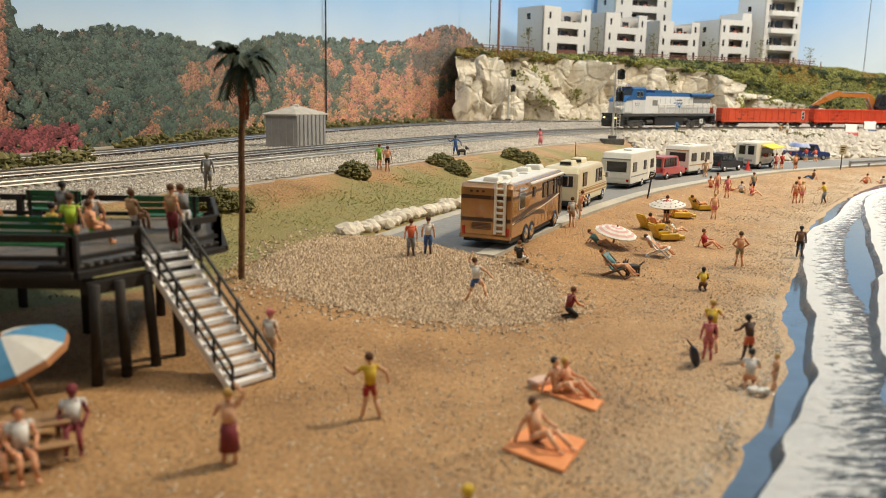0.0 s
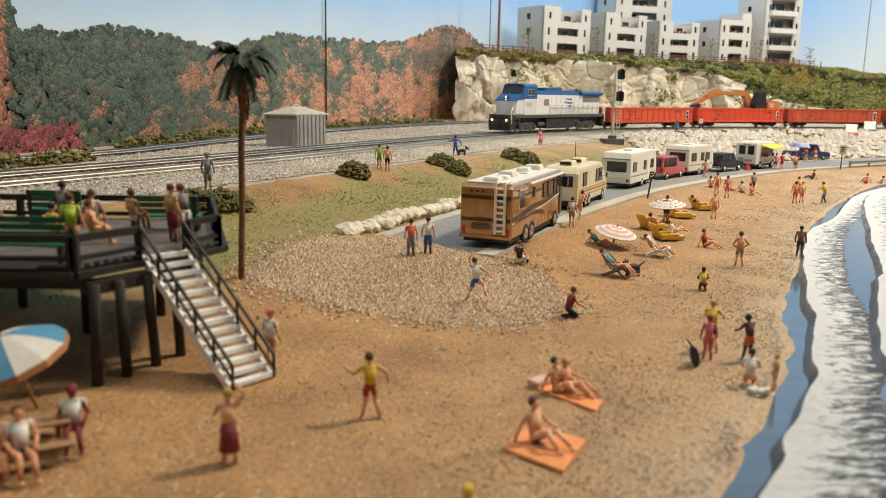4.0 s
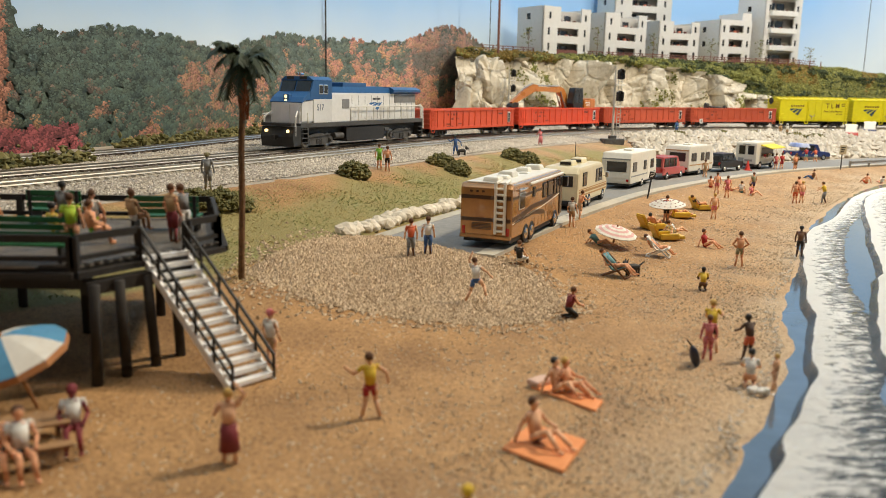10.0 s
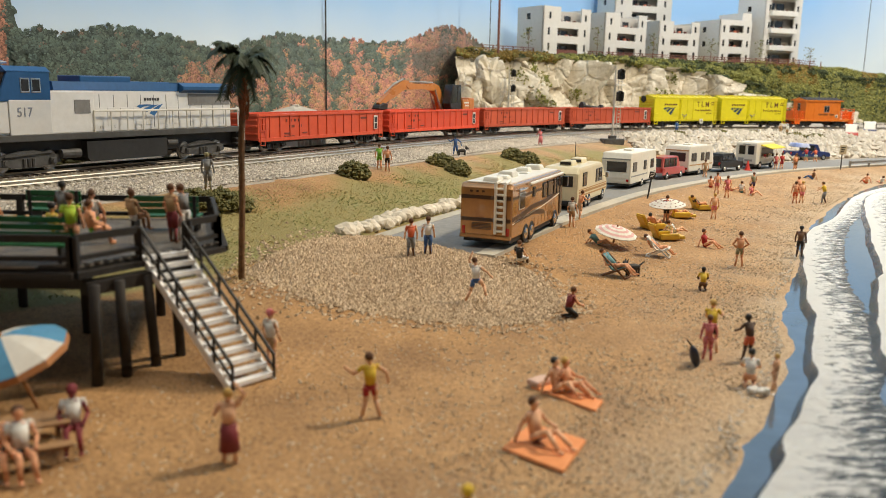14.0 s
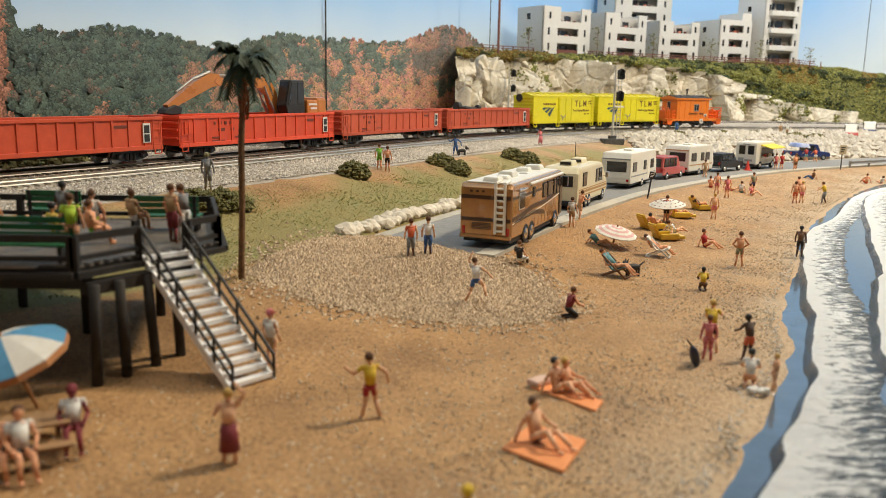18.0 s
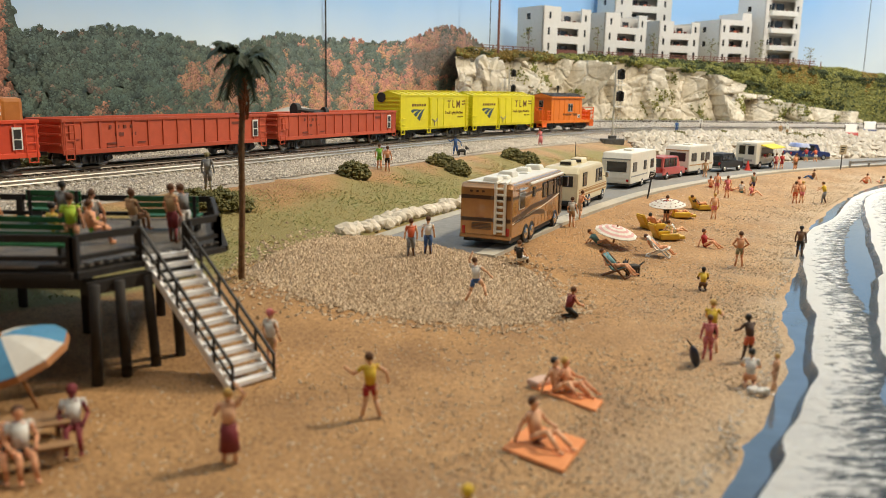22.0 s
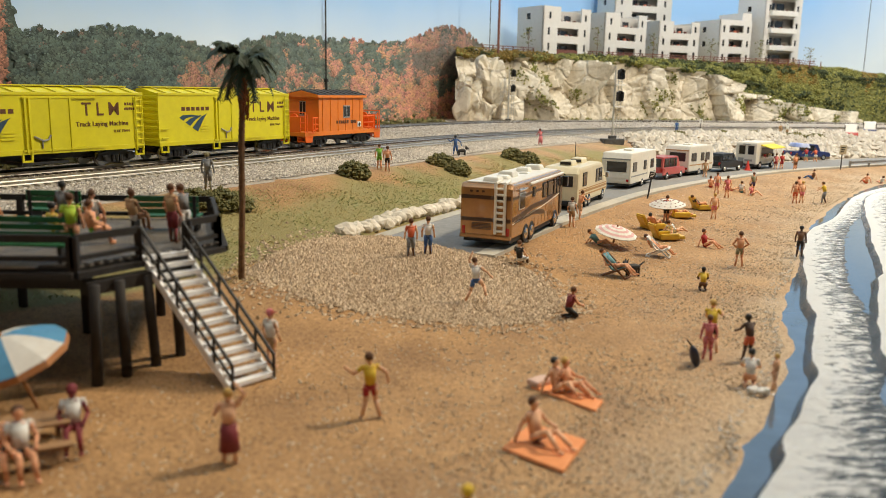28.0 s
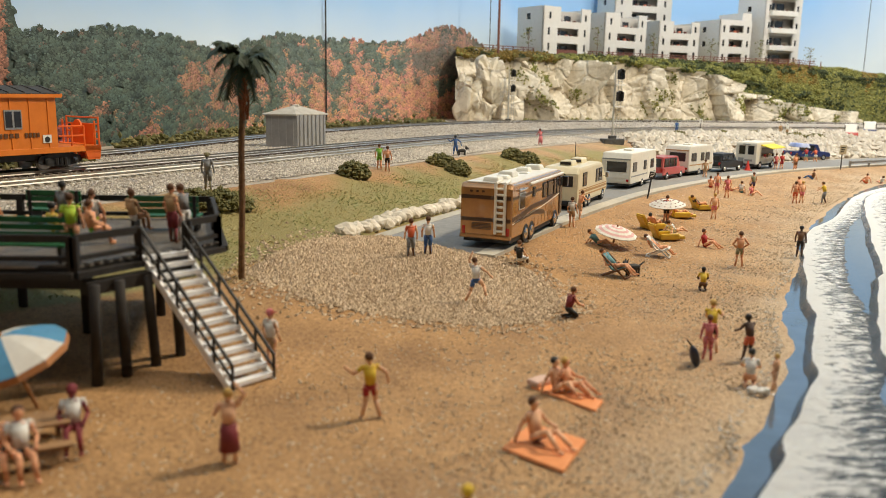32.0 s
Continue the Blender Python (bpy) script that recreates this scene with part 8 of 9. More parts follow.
road_sign(15.06, 60.3, 2.0, 0.5, 0.5, BLACK, "small black sign on a thin leaning post", 10, 8)
road_sign(42.5, 88.1, 2.6, 0.9, 1.0, mat("sign_tan", (0.5, 0.42, 0.28), (0.42, 0.35, 0.22), 0.7), "tan notice board on a post", 15)
road_sign(34.5, 112.0, 2.0, 0.5, 0.6, WHITE, "small white line-side sign on a post", 20)
bm = B()
rod(bm, (0, 0, 0.05), (0, 0, 0.95), 0.28, 0.05, 12)
box(bm, -0.35, 0.35, -0.35, 0.35, 0, 0.06)
tagged(part("traffic_cone", bm, mat("cone_red", (0.65, 0.05, 0.03), (0.55, 0.05, 0.03), 0.6), at=P(30.6, 82.9, 0.86)), "small red traffic cone beside the snack truck", "traffic cone")
# ---- painted model figures ----
SKIN = mat("figure_skin", (0.84, 0.49, 0.29), (0.75, 0.41, 0.23), 0.6, bump=0.02)
TANNED = mat("figure_tanned", (0.78, 0.38, 0.20), (0.68, 0.31, 0.16), 0.6, bump=0.02)
DARKSKIN = mat("figure_dark", (0.10, 0.05, 0.03), (0.07, 0.035, 0.022), 0.6, bump=0.02)
PAINTS = {
    "w": WHITE, "k": BLACK,
    "r": mat("figure_red", (0.45, 0.03, 0.03), (0.36, 0.025, 0.025), 0.7), "o": mat("figure_orange", (0.70, 0.14, 0.05), (0.6, 0.11, 0.04), 0.7),
    "y": mat("figure_yellow", (0.80, 0.55, 0.04), (0.72, 0.47, 0.03), 0.7), "g": mat("figure_green", (0.20, 0.48, 0.05), (0.16, 0.4, 0.04), 0.7),
    "l": mat("figure_lime", (0.55, 0.75, 0.05), (0.45, 0.64, 0.04), 0.7), "b": mat("figure_blue", (0.05, 0.13, 0.34), (0.04, 0.1, 0.27), 0.7),
    "t": mat("figure_teal", (0.16, 0.34, 0.36), (0.12, 0.27, 0.29), 0.7), "n": mat("figure_brown", (0.20, 0.09, 0.04), (0.15, 0.07, 0.03), 0.7),
    "e": mat("figure_grey", (0.24, 0.24, 0.24), (0.18, 0.18, 0.18), 0.7), "p": mat("figure_pink", (0.70, 0.20, 0.20), (0.6, 0.16, 0.16), 0.7),
    "m": mat("figure_maroon", (0.24, 0.03, 0.035), (0.19, 0.025, 0.03), 0.7), "u": mat("figure_purple", (0.07, 0.04, 0.10), (0.05, 0.03, 0.08), 0.7),
    "s": SKIN, "a": TANNED, "d": DARKSKIN, "h": mat("hair_brown", (0.14, 0.06, 0.025), (0.09, 0.04, 0.018), 0.8), "q": mat("hair_blond", (0.62, 0.40, 0.12), (0.5, 0.3, 0.08), 0.8),
    "x": mat("figure_olive", (0.30, 0.28, 0.16), (0.24, 0.22, 0.12), 0.7), "c": mat("figure_tan_cloth", (0.48, 0.30, 0.15), (0.4, 0.25, 0.12), 0.7),
}
# joints: hip, chest, head, then knee/foot and elbow/hand on either side (x to the figure's left, y back, z up)
POSES = {
    "stand": ((0, 0, 0.9), (0, 0, 1.38), (0, -0.02, 1.64), ((-0.1, -0.02, 0.48), (-0.13, 0.02, 0.05)), ((0.1, -0.02, 0.48), (0.14, -0.05, 0.05)), ((-0.27, 0.02, 1.12), (-0.28, -0.1, 0.86)), ((0.27, 0.02, 1.12), (0.28, -0.1, 0.86))),
    "akimbo": ((0, 0, 0.9), (0, 0, 1.38), (0, -0.02, 1.64), ((-0.12, -0.02, 0.48), (-0.16, 0.02, 0.05)), ((0.12, -0.02, 0.48), (0.16, -0.02, 0.05)), ((-0.38, 0.05, 1.15), (-0.17, -0.05, 0.98)), ((0.38, 0.05, 1.15), (0.17, -0.05, 0.98))),
    "wide": ((0, 0, 0.88), (0.02, 0, 1.36), (0.04, -0.02, 1.62), ((-0.14, -0.04, 0.47), (-0.24, 0.05, 0.05)), ((0.13, -0.02, 0.47), (0.2, -0.06, 0.05)), ((-0.42, 0.0, 1.2), (-0.5, -0.1, 0.9)), ((0.42, -0.05, 1.22), (0.62, -0.12, 1.38))),
    "raise": ((0, 0, 0.9), (0, 0, 1.38), (0, -0.02, 1.64), ((-0.1, -0.02, 0.48), (-0.12, 0.02, 0.05)), ((0.1, -0.02, 0.48), (0.14, -0.05, 0.05)), ((-0.36, 0, 1.62), (-0.16, 0, 1.86)), ((0.3, 0.02, 1.2), (0.16, -0.15, 1.32))),
    "leap": ((0, 0, 0.95), (0.05, -0.05, 1.42), (0.1, -0.08, 1.68), ((-0.28, -0.1, 0.72), (-0.42, 0.1, 0.42)), ((0.22, 0, 0.5), (0.4, 0.05, 0.06)), ((-0.42, 0, 1.3), (-0.6, -0.05, 1.1)), ((0.32, -0.05, 1.68), (0.22, -0.08, 1.98))),
    "reach": ((0, 0, 0.9), (0, -0.1, 1.36), (0, -0.2, 1.6), ((-0.1, -0.05, 0.48), (-0.14, 0.12, 0.05)), ((0.1, -0.1, 0.48), (0.14, -0.12, 0.05)), ((-0.25, -0.3, 1.2), (-0.22, -0.55, 1.2)), ((0.25, -0.28, 1.15), (0.25, -0.5, 1.05))),
    "sit": ((0, 0, 0.5), (0, 0.08, 0.98), (0, 0.05, 1.24), ((-0.12, -0.42, 0.52), (-0.13, -0.45, 0.08)), ((0.12, -0.42, 0.52), (0.15, -0.5, 0.08)), ((-0.28, 0.0, 0.75), (-0.2, -0.3, 0.62)), ((0.28, 0.0, 0.75), (0.2, -0.3, 0.62))),
    "ground": ((0, 0, 0.14), (0, 0.1, 0.62), (0, 0.08, 0.88), ((-0.14, -0.42, 0.42), (-0.16, -0.72, 0.08)), ((0.14, -0.45, 0.36), (0.18, -0.8, 0.08)), ((-0.28, 0.22, 0.4), (-0.34, 0.3, 0.05)), ((0.26, -0.1, 0.45), (0.16, -0.4, 0.45))),
    "recline": ((0, 0, 0.14), (0, 0.34, 0.46), (0, 0.5, 0.66), ((-0.12, -0.42, 0.34), (-0.14, -0.8, 0.1)), ((0.12, -0.45, 0.14), (0.14, -0.88, 0.08)), ((-0.3, 0.5, 0.25), (-0.36, 0.6, 0.05)), ((0.3, 0.5, 0.25), (0.36, 0.6, 0.05))),
    "kneel": ((0, 0.05, 0.38), (0, -0.08, 0.82), (0, -0.16, 1.06), ((-0.13, -0.25, 0.1), (-0.13, 0.25, 0.07)), ((0.13, -0.25, 0.1), (0.13, 0.25, 0.07)), ((-0.26, -0.22, 0.6), (-0.15, -0.48, 0.5)), ((0.26, -0.22, 0.6), (0.15, -0.48, 0.5))),
    "chair": ((0, 0, 0.42), (0, 0.42, 0.74), (0, 0.58, 0.96), ((-0.12, -0.42, 0.56), (-0.14, -0.75, 0.2)), ((0.12, -0.42, 0.52), (0.14, -0.8, 0.18)), ((-0.3, 0.3, 0.5), (-0.25, -0.05, 0.55)), ((0.3, 0.3, 0.5), (0.25, -0.05, 0.55))),
}


def figure(x, y, rot, kind, skin, top, legs, hair, label, z=None, scale=1.0, skirt=None, shorts=True, lean=0, hat=None):
    """A small painted plastic figure, one mesh. rot 0 faces the viewer's side; top and legs may be skin for swimwear."""
    hip, chest, head, lk, rk, la, ra = [tuple(Vector(q) for q in p) if isinstance(p[0], tuple) else Vector(p) for p in POSES[kind]]
    bm = B()
    mats = [PAINTS[skin], PAINTS[top], PAINTS[legs], PAINTS[hair]]
    if skirt:
        mats.append(PAINTS[skirt])
    if hat:
        mats.append(PAINTS[hat])

    def add(i, fn):
        bm.faces.index_update()
        n = len(bm.faces)
        fn()
        bm.faces.ensure_lookup_table()
        for k in range(n, len(bm.faces)):
            bm.faces[k].material_index = i

    side = Vector((0.1, 0, 0))
    for (k, f), s in ((lk, -1), (rk, 1)):
        h = hip + side * s
        add(2, lambda: rod(bm, h, h.lerp(k, 0.62 if shorts else 1.0), 0.105, 0.085, 8))
        if shorts:
            add(0, lambda: rod(bm, h.lerp(k, 0.55), k, 0.08, 0.065, 8))
        c = 0 if shorts else 2
        add(c, lambda: ball(bm, k, 0.068))
        add(c, lambda: rod(bm, k, f + Vector((0, 0, 0.03)), 0.068, 0.045, 8))
        add(0 if shorts else 3, lambda: ball(bm, f + Vector((0, -0.06, 0)), 0.07, 0.75, 1.6, 0.6))
    add(2, lambda: ball(bm, hip, 0.16, 1.05, 0.8, 0.85, 2))
    add(1, lambda: rod(bm, hip.lerp(chest, 0.12), chest, 0.135, 0.175, 10))
    add(1, lambda: ball(bm, chest, 0.175, 1.1, 0.72, 0.6, 2))
    sh = Vector((0.19, 0, 0))
    for (e, hd), s in ((la, -1), (ra, 1)):
        a = chest + sh * s + Vector((0, 0, 0.02))
        add(1, lambda: ball(bm, a, 0.075))
        add(1 if top not in "sad" else 0, lambda: rod(bm, a, a.lerp(e, 0.55), 0.065, 0.055, 7))
        add(0, lambda: rod(bm, a.lerp(e, 0.5), e, 0.052, 0.045, 7))
        add(0, lambda: ball(bm, e, 0.047))
        add(0, lambda: rod(bm, e, hd, 0.045, 0.035, 7))
        add(0, lambda: ball(bm, hd, 0.05, 1, 1, 1.2))
    add(0, lambda: rod(bm, chest + Vector((0, 0, 0.08)), head, 0.06, 0.055, 8))
    add(0, lambda: ball(bm, head, 0.115, 0.88, 1.0, 1.12, 2))
    add(len(mats) - 1 if hat else 3, lambda: ball(bm, head + Vector((0, 0.03, 0.035)), 0.122, 0.95, 1.0, 1.0, 2))
    if hat:
        add(len(mats) - 1, lambda: rod(bm, head + Vector((0, -0.04, 0.05)), head + Vector((0, -0.05, 0.07)), 0.16, n=10))
    if skirt:
        add(4, lambda: rod(bm, hip + Vector((0, 0, 0.08)), Vector((hip.x, hip.y, 0.34)), 0.17, 0.23, 12))
    if z is None:
        z = float(land(np.array([x]), np.array([y]))[0])
    for f in bm.faces:
        f.smooth = True
    o = part("model_figure", bm, mats, at=P(x, y, z, 0, lean, rot) @ Matrix.Scale(scale, 4))
    return tagged(o, label, "figurine", "model figures on the layout")


F = figure
# near beach
F(-1.77, 19.67, 200, "wide", "s", "y", "r", "h", "bather figure in yellow top and red shorts")
F(-4.63, 16.9, 190, "raise", "s", "s", "m", "q", "blond figure in a dark red beach skirt, arm raised", skirt="m")
F(-4.97, 22.9, 150, "stand", "s", "w", "c", "h", "figure in white shirt with a red cap by the stair", hat="p")
F(0.5, 12.9, 180, "stand", "s", "y", "y", "q", "figure in yellow with a yellow cap", hat="y", scale=0.97)
F(-1.42, 35.6, 190, "stand", "s", "o", "e", "h", "figure in orange top and grey trousers on the gravel", shorts=False)
F(-0.68, 36.2, 175, "stand", "s", "w", "b", "h", "figure in white shirt and blue jeans on the gravel", shorts=False)
F(1.3, 30.6, 160, "leap", "s", "w", "b", "h", "leaping figure in white shirt and blue shorts", z=0.25)
F(3.5, 36.5, 140, "sit", "s", "k", "w", "h", "seated figure in black top and white trousers", z=0.35, shorts=False)
F(4.73, 29.4, 110, "kneel", "a", "m", "k", "h", "crouching figure in maroon shirt and black trousers", shorts=False)
F(7.37, 46.6, 150, "stand", "s", "w", "c", "h", "figure in white shirt beside the motorhome")
F(8.3, 49.6, 120, "reach", "s", "a", "c", "h", "tanned figure beside the motorhome")
# sunbathers on towels
TOWEL_OR = mat("orange_towel", (0.86, 0.34, 0.13), (0.76, 0.27, 0.095), 0.9, grain=6, bump=0.3)


def towel(pts, label):
    bm = B()
    slab(bm, pts, 0.03, 0.12, "z")
    bmesh.ops.bevel(bm, geom=list(bm.edges), offset=0.03, segments=1, affect="EDGES")
    tagged(part("beach_towel", bm, TOWEL_OR), label, "towel", "orange beach towels")


towel([(1.46, 18.0), (2.75, 16.85), (3.55, 18.55), (2.3, 19.55)], "orange towel spread on the sand under a sunbather")
towel([(2.57, 22.1), (4.1, 20.4), (4.45, 21.15), (3.0, 22.5)], "long orange towel with two sunbathers on it")
F(2.3, 18.35, 45, "ground", "s", "s", "u", "h", "sunbather figure in dark purple trunks", z=0.1, scale=1.1)
F(3.25, 21.75, 55, "ground", "s", "s", "w", "k", "sunbather figure in a white bikini with black hair", z=0.08)
F(3.55, 21.75, 60, "ground", "a", "a", "w", "q", "tanned blond sunbather sitting on a towel", z=0.08)
bm = B()
box(bm, -0.35, 0.35, -0.22, 0.22, 0.1, 0.3, 0.08)
tagged(part("pillow", bm, mat("pale_pink_cloth", (0.72, 0.5, 0.4), (0.62, 0.42, 0.33), 0.9), at=P(2.85, 22.3, 0, 0, 0, 40)), "pale pink pillow on a towel", "pillow")
# by the water
F(8.92, 25.8, 150, "reach", "s", "y", "k", "q", "figure in yellow top and black shorts by the water", lean=5)
F(8.45, 24.9, 170, "stand", "p", "p", "p", "n", "figure in a pink swimsuit by the water", scale=0.85)
bag = empty("beach_bag", P(7.95, 24.3, float(land(np.array([7.95]), np.array([24.3]))[0]), 0, -18, 20) @ Matrix.Scale(0.75, 4), "upright blue-black beach bag with a strap", "beach bag")
bm = B()
ball(bm, (0, 0, 0.5), 0.3, 0.62, 0.8, 1.75, 2)
part("body", bm, mat("bag_navy", (0.03, 0.035, 0.06), (0.02, 0.022, 0.04), 0.35), bag, smooth=True)
bm = B()
rod(bm, (-0.02, 0, 0.95), (-0.16, 0, 1.3), 0.045, 0.03, 6)
part("strap", bm, BLACK, bag)
bm = B()
ball(bm, (-0.42, 0.1, 0.08), 0.14, 1.3, 0.9, 0.6, 2)
part("base_pad", bm, BLACK, bag, smooth=True)
F(9.75, 24.9, 200, "reach", "d", "d", "o", "k", "dark boy figure in orange shorts", scale=0.88)
F(8.95, 22.6, 160, "kneel", "s", "w", "a", "k", "kneeling bather in a white top playing in the sand", scale=0.95)
F(9.62, 22.45, 230, "stand", "s", "s", "s", "q", "small blond child figure standing at the waterline", scale=0.62)
bm = B()
for k in range(7):
    ball(bm, (0.2 * math.cos(k * 0.9), 0.2 * math.sin(k * 0.9), 0.08 + 0.02 * k), 0.13, 1, 1, 0.8)
tagged(part("sand_pile", bm, WHITE, at=P(9.0, 22.0, 0.02)), "small heap of white foam at the waterline", "foam heap")
F(11.17, 34.2, 170, "kneel", "d", "y", "n", "k", "small crouching figure in yellow on the sand", scale=0.85)
F(14.5, 39.3, 180, "akimbo", "a", "a", "x", "h", "man figure in grey-green shorts, hands on hips")
F(18.6, 42.0, 150, "stand", "d", "n", "k", "k", "dark boy figure standing at the water", z=0.05, scale=0.95)
F(14.3, 44.0, 60, "ground", "a", "r", "r", "h", "sitting figure in a red swimsuit leaning back")
# umbrella group
F(8.2, 42.5, 60, "recline", "s", "t", "t", "h", "figure lying in a blue shirt on the sand")
F(12.6, 48.4, 140, "chair", "a", "a", "k", "k", "tanned figure in black trunks on a yellow lounger")
F(13.3, 46.5, 120, "recline", "s", "w", "w", "h", "sunbather figure on a yellow mattress", z=0.45)
F(14.0, 51.0, 170, "stand", "a", "r", "k", "h", "figure in red top and black shorts under an umbrella")
F(15.4, 53.4, 90, "recline", "a", "a", "y", "h", "tanned sunbather on a yellow mattress", z=0.5)
F(18.0, 57.4, 110, "chair", "a", "k", "k", "h", "sunbather figure in black on a yellow lounger")
F(17.9, 53.8, 170, "stand", "s", "s", "p", "q", "woman figure in a pink bikini standing")
F(23.83, 75.0, 160, "stand", "s", "c", "c", "h", "figure in tan clothes beside the caravan")
F(22.5, 69.0, 140, "ground", "a", "a", "r", "h", "sitting figure on the beach")
F(22.0, 65.9, 170, "stand", "a", "a", "p", "h", "bather figure in a pink swimsuit")
F(22.3, 64.3, 180, "stand", "a", "p", "p", "h", "bather figure in a pink bikini")
F(24.7, 67.8, 150, "ground", "s", "w", "t", "h", "figure in white sitting with friends")
F(24.0, 68.2, 100, "recline", "s", "s", "p", "q", "sunbather figure lying with friends")
F(25.7, 68.0, 200, "stand", "a", "x", "u", "h", "figure in olive shirt and dark shorts")
F(25.1, 66.6, 80, "ground", "s", "p", "w", "h", "sunbather figure in pink sitting")
F(27.3, 63.4, 160, "stand", "a", "a", "o", "h", "tanned bather figure, one of a couple")
F(28.0, 63.8, 200, "stand", "s", "s", "p", "q", "fair bather figure, one of a couple")
F(29.3, 67.3, 200, "reach", "a", "a", "o", "h", "bather figure bending forward")
F(29.9, 64.1, 230, "reach", "s", "y", "e", "h", "figure in yellow jacket holding a camera", shorts=False)
F(36.1, 80.3, 230, "ground", "s", "n", "b", "h", "figure in blue trousers sitting on the sand", shorts=False)
F(41.2, 79.9, 180, "ground", "a", "a", "o", "h", "sunbather figure near the surf")
F(43.0, 80.6, 170, "recline", "s", "w", "p", "h", "sunbather figure on a towel near the surf")
F(34.2, 84.8, 150, "stand", "s", "p", "r", "h", "customer figure in pink at the snack truck")
F(35.0, 85.3, 190, "stand", "a", "r", "r", "h", "customer figure in red at the snack truck")
F(36.1, 84.6, 200, "stand", "a", "a", "n", "h", "customer figure with bare back at the snack truck")
F(36.6, 85.6, 200, "stand", "n", "n", "n", "h", "brown-clad figure at the snack truck")
F(42.0, 95.6, 180, "reach", "a", "r", "t", "h", "figure in red top by the pickup")
F(43.0, 95.4, 190, "reach", "a", "o", "w", "h", "figure in orange by the pickup")
# railway side
F(-4.53, 57.0, 190, "stand", "a", "g", "g", "h", "bather figure in a green swimsuit by the railway")
F(-3.95, 56.8, 170, "stand", "a", "a", "k", "h", "tanned figure in black trunks by the railway")
F(0.9, 68.6, 190, "wide", "b", "b", "b", "k", "figure in blue overalls by the railway", shorts=False)
F(9.7, 83.8, 200, "reach", "p", "p", "p", "h", "figure in a pink-red dress by the railway", skirt="p")
F(-12.45, 43.0, 180, "stand", "e", "e", "e", "x", "figure in a grey coat watching the railway", shorts=False, hat="x", scale=1.15)
F(30.6, 109.5, 190, "stand", "t", "b", "b", "k", "figure in blue by the railway", shorts=False)
F(46.8, 115.6, 190, "stand", "c", "c", "c", "w", "figure in tan with a white cap on the rocks", hat="w")
F(47.9, 116.0, 190, "stand", "x", "w", "c", "w", "figure in white with a white cap on the rocks", hat="w")
# on the deck
Z = 3.7
F(-12.9, 23.2, 150, "stand", "a", "g", "o", "h", "figure in green shirt on the deck", z=Z)
F(-11.4, 24.3, 160, "stand", "n", "e", "e", "k", "dark figure in grey on the deck", z=Z)
F(-9.93, 21.55, 190, "stand", "a", "l", "a", "h", "figure in a lime top on the deck", z=Z)
F(-11.05, 23.0, 150, "sit", "s", "y", "t", "k", "seated figure in a yellow shirt on the deck", z=Z - 0.05)
F(-10.55, 24.4, 180, "sit", "a", "w", "l", "h", "seated figure in white shirt and lime shorts on the deck", z=Z + 0.15)
F(-10.25, 23.6, 120, "sit", "a", "a", "g", "h", "bare-backed figure in green shorts sitting on the deck", z=Z - 0.05)
F(-9.6, 25.1, 150, "sit", "n", "c", "w", "h", "seated figure in a brown shirt on the deck", z=Z + 0.1)
F(-8.05, 24.0, 150, "stand", "a", "c", "m", "h", "figure in maroon trousers on the deck", z=Z, shorts=False)
F(-7.75, 24.3, 240, "reach", "a", "e", "w", "h", "figure in grey shirt and white trousers on the deck", z=Z, shorts=False)
# dog
def dog(x, y, rot, label):
    g = empty("dog", P(x, y, float(land(np.array([x]), np.array([y]))[0]), 0, 0, rot), label, "dog", "black dogs")
    bm = B()
    ball(bm, (0, 0, 0.42), 0.2, 1.9, 0.8, 0.8, 2)
    part("body", bm, BLACK, g)
    bm = B()
    ball(bm, (0.42, 0, 0.62), 0.14, 1.1, 0.9, 0.9, 2)
    rod(bm, (0.45, 0, 0.6), (0.66, 0, 0.56), 0.08, 0.05, 7)
    for ly in (-0.08, 0.08):
        rod(bm, (0.36, ly, 0.7), (0.33, ly * 1.4, 0.84), 0.05, 0.01, 5)
    part("head", bm, BLACK, g)
    bm = B()
    rod(bm, (-0.34, 0, 0.48), (-0.6, 0, 0.66), 0.05, 0.02, 6)
    part("tail", bm, BLACK, g)
    for lx in (-0.25, 0.25):
        for ly in (-0.1, 0.1):
            bm = B()
            rod(bm, (lx, ly, 0), (lx, ly, 0.38), 0.05, n=6)
            part("leg", bm, BLACK, g)


dog(1.45, 69.6, 20, "small black dog by the railway")


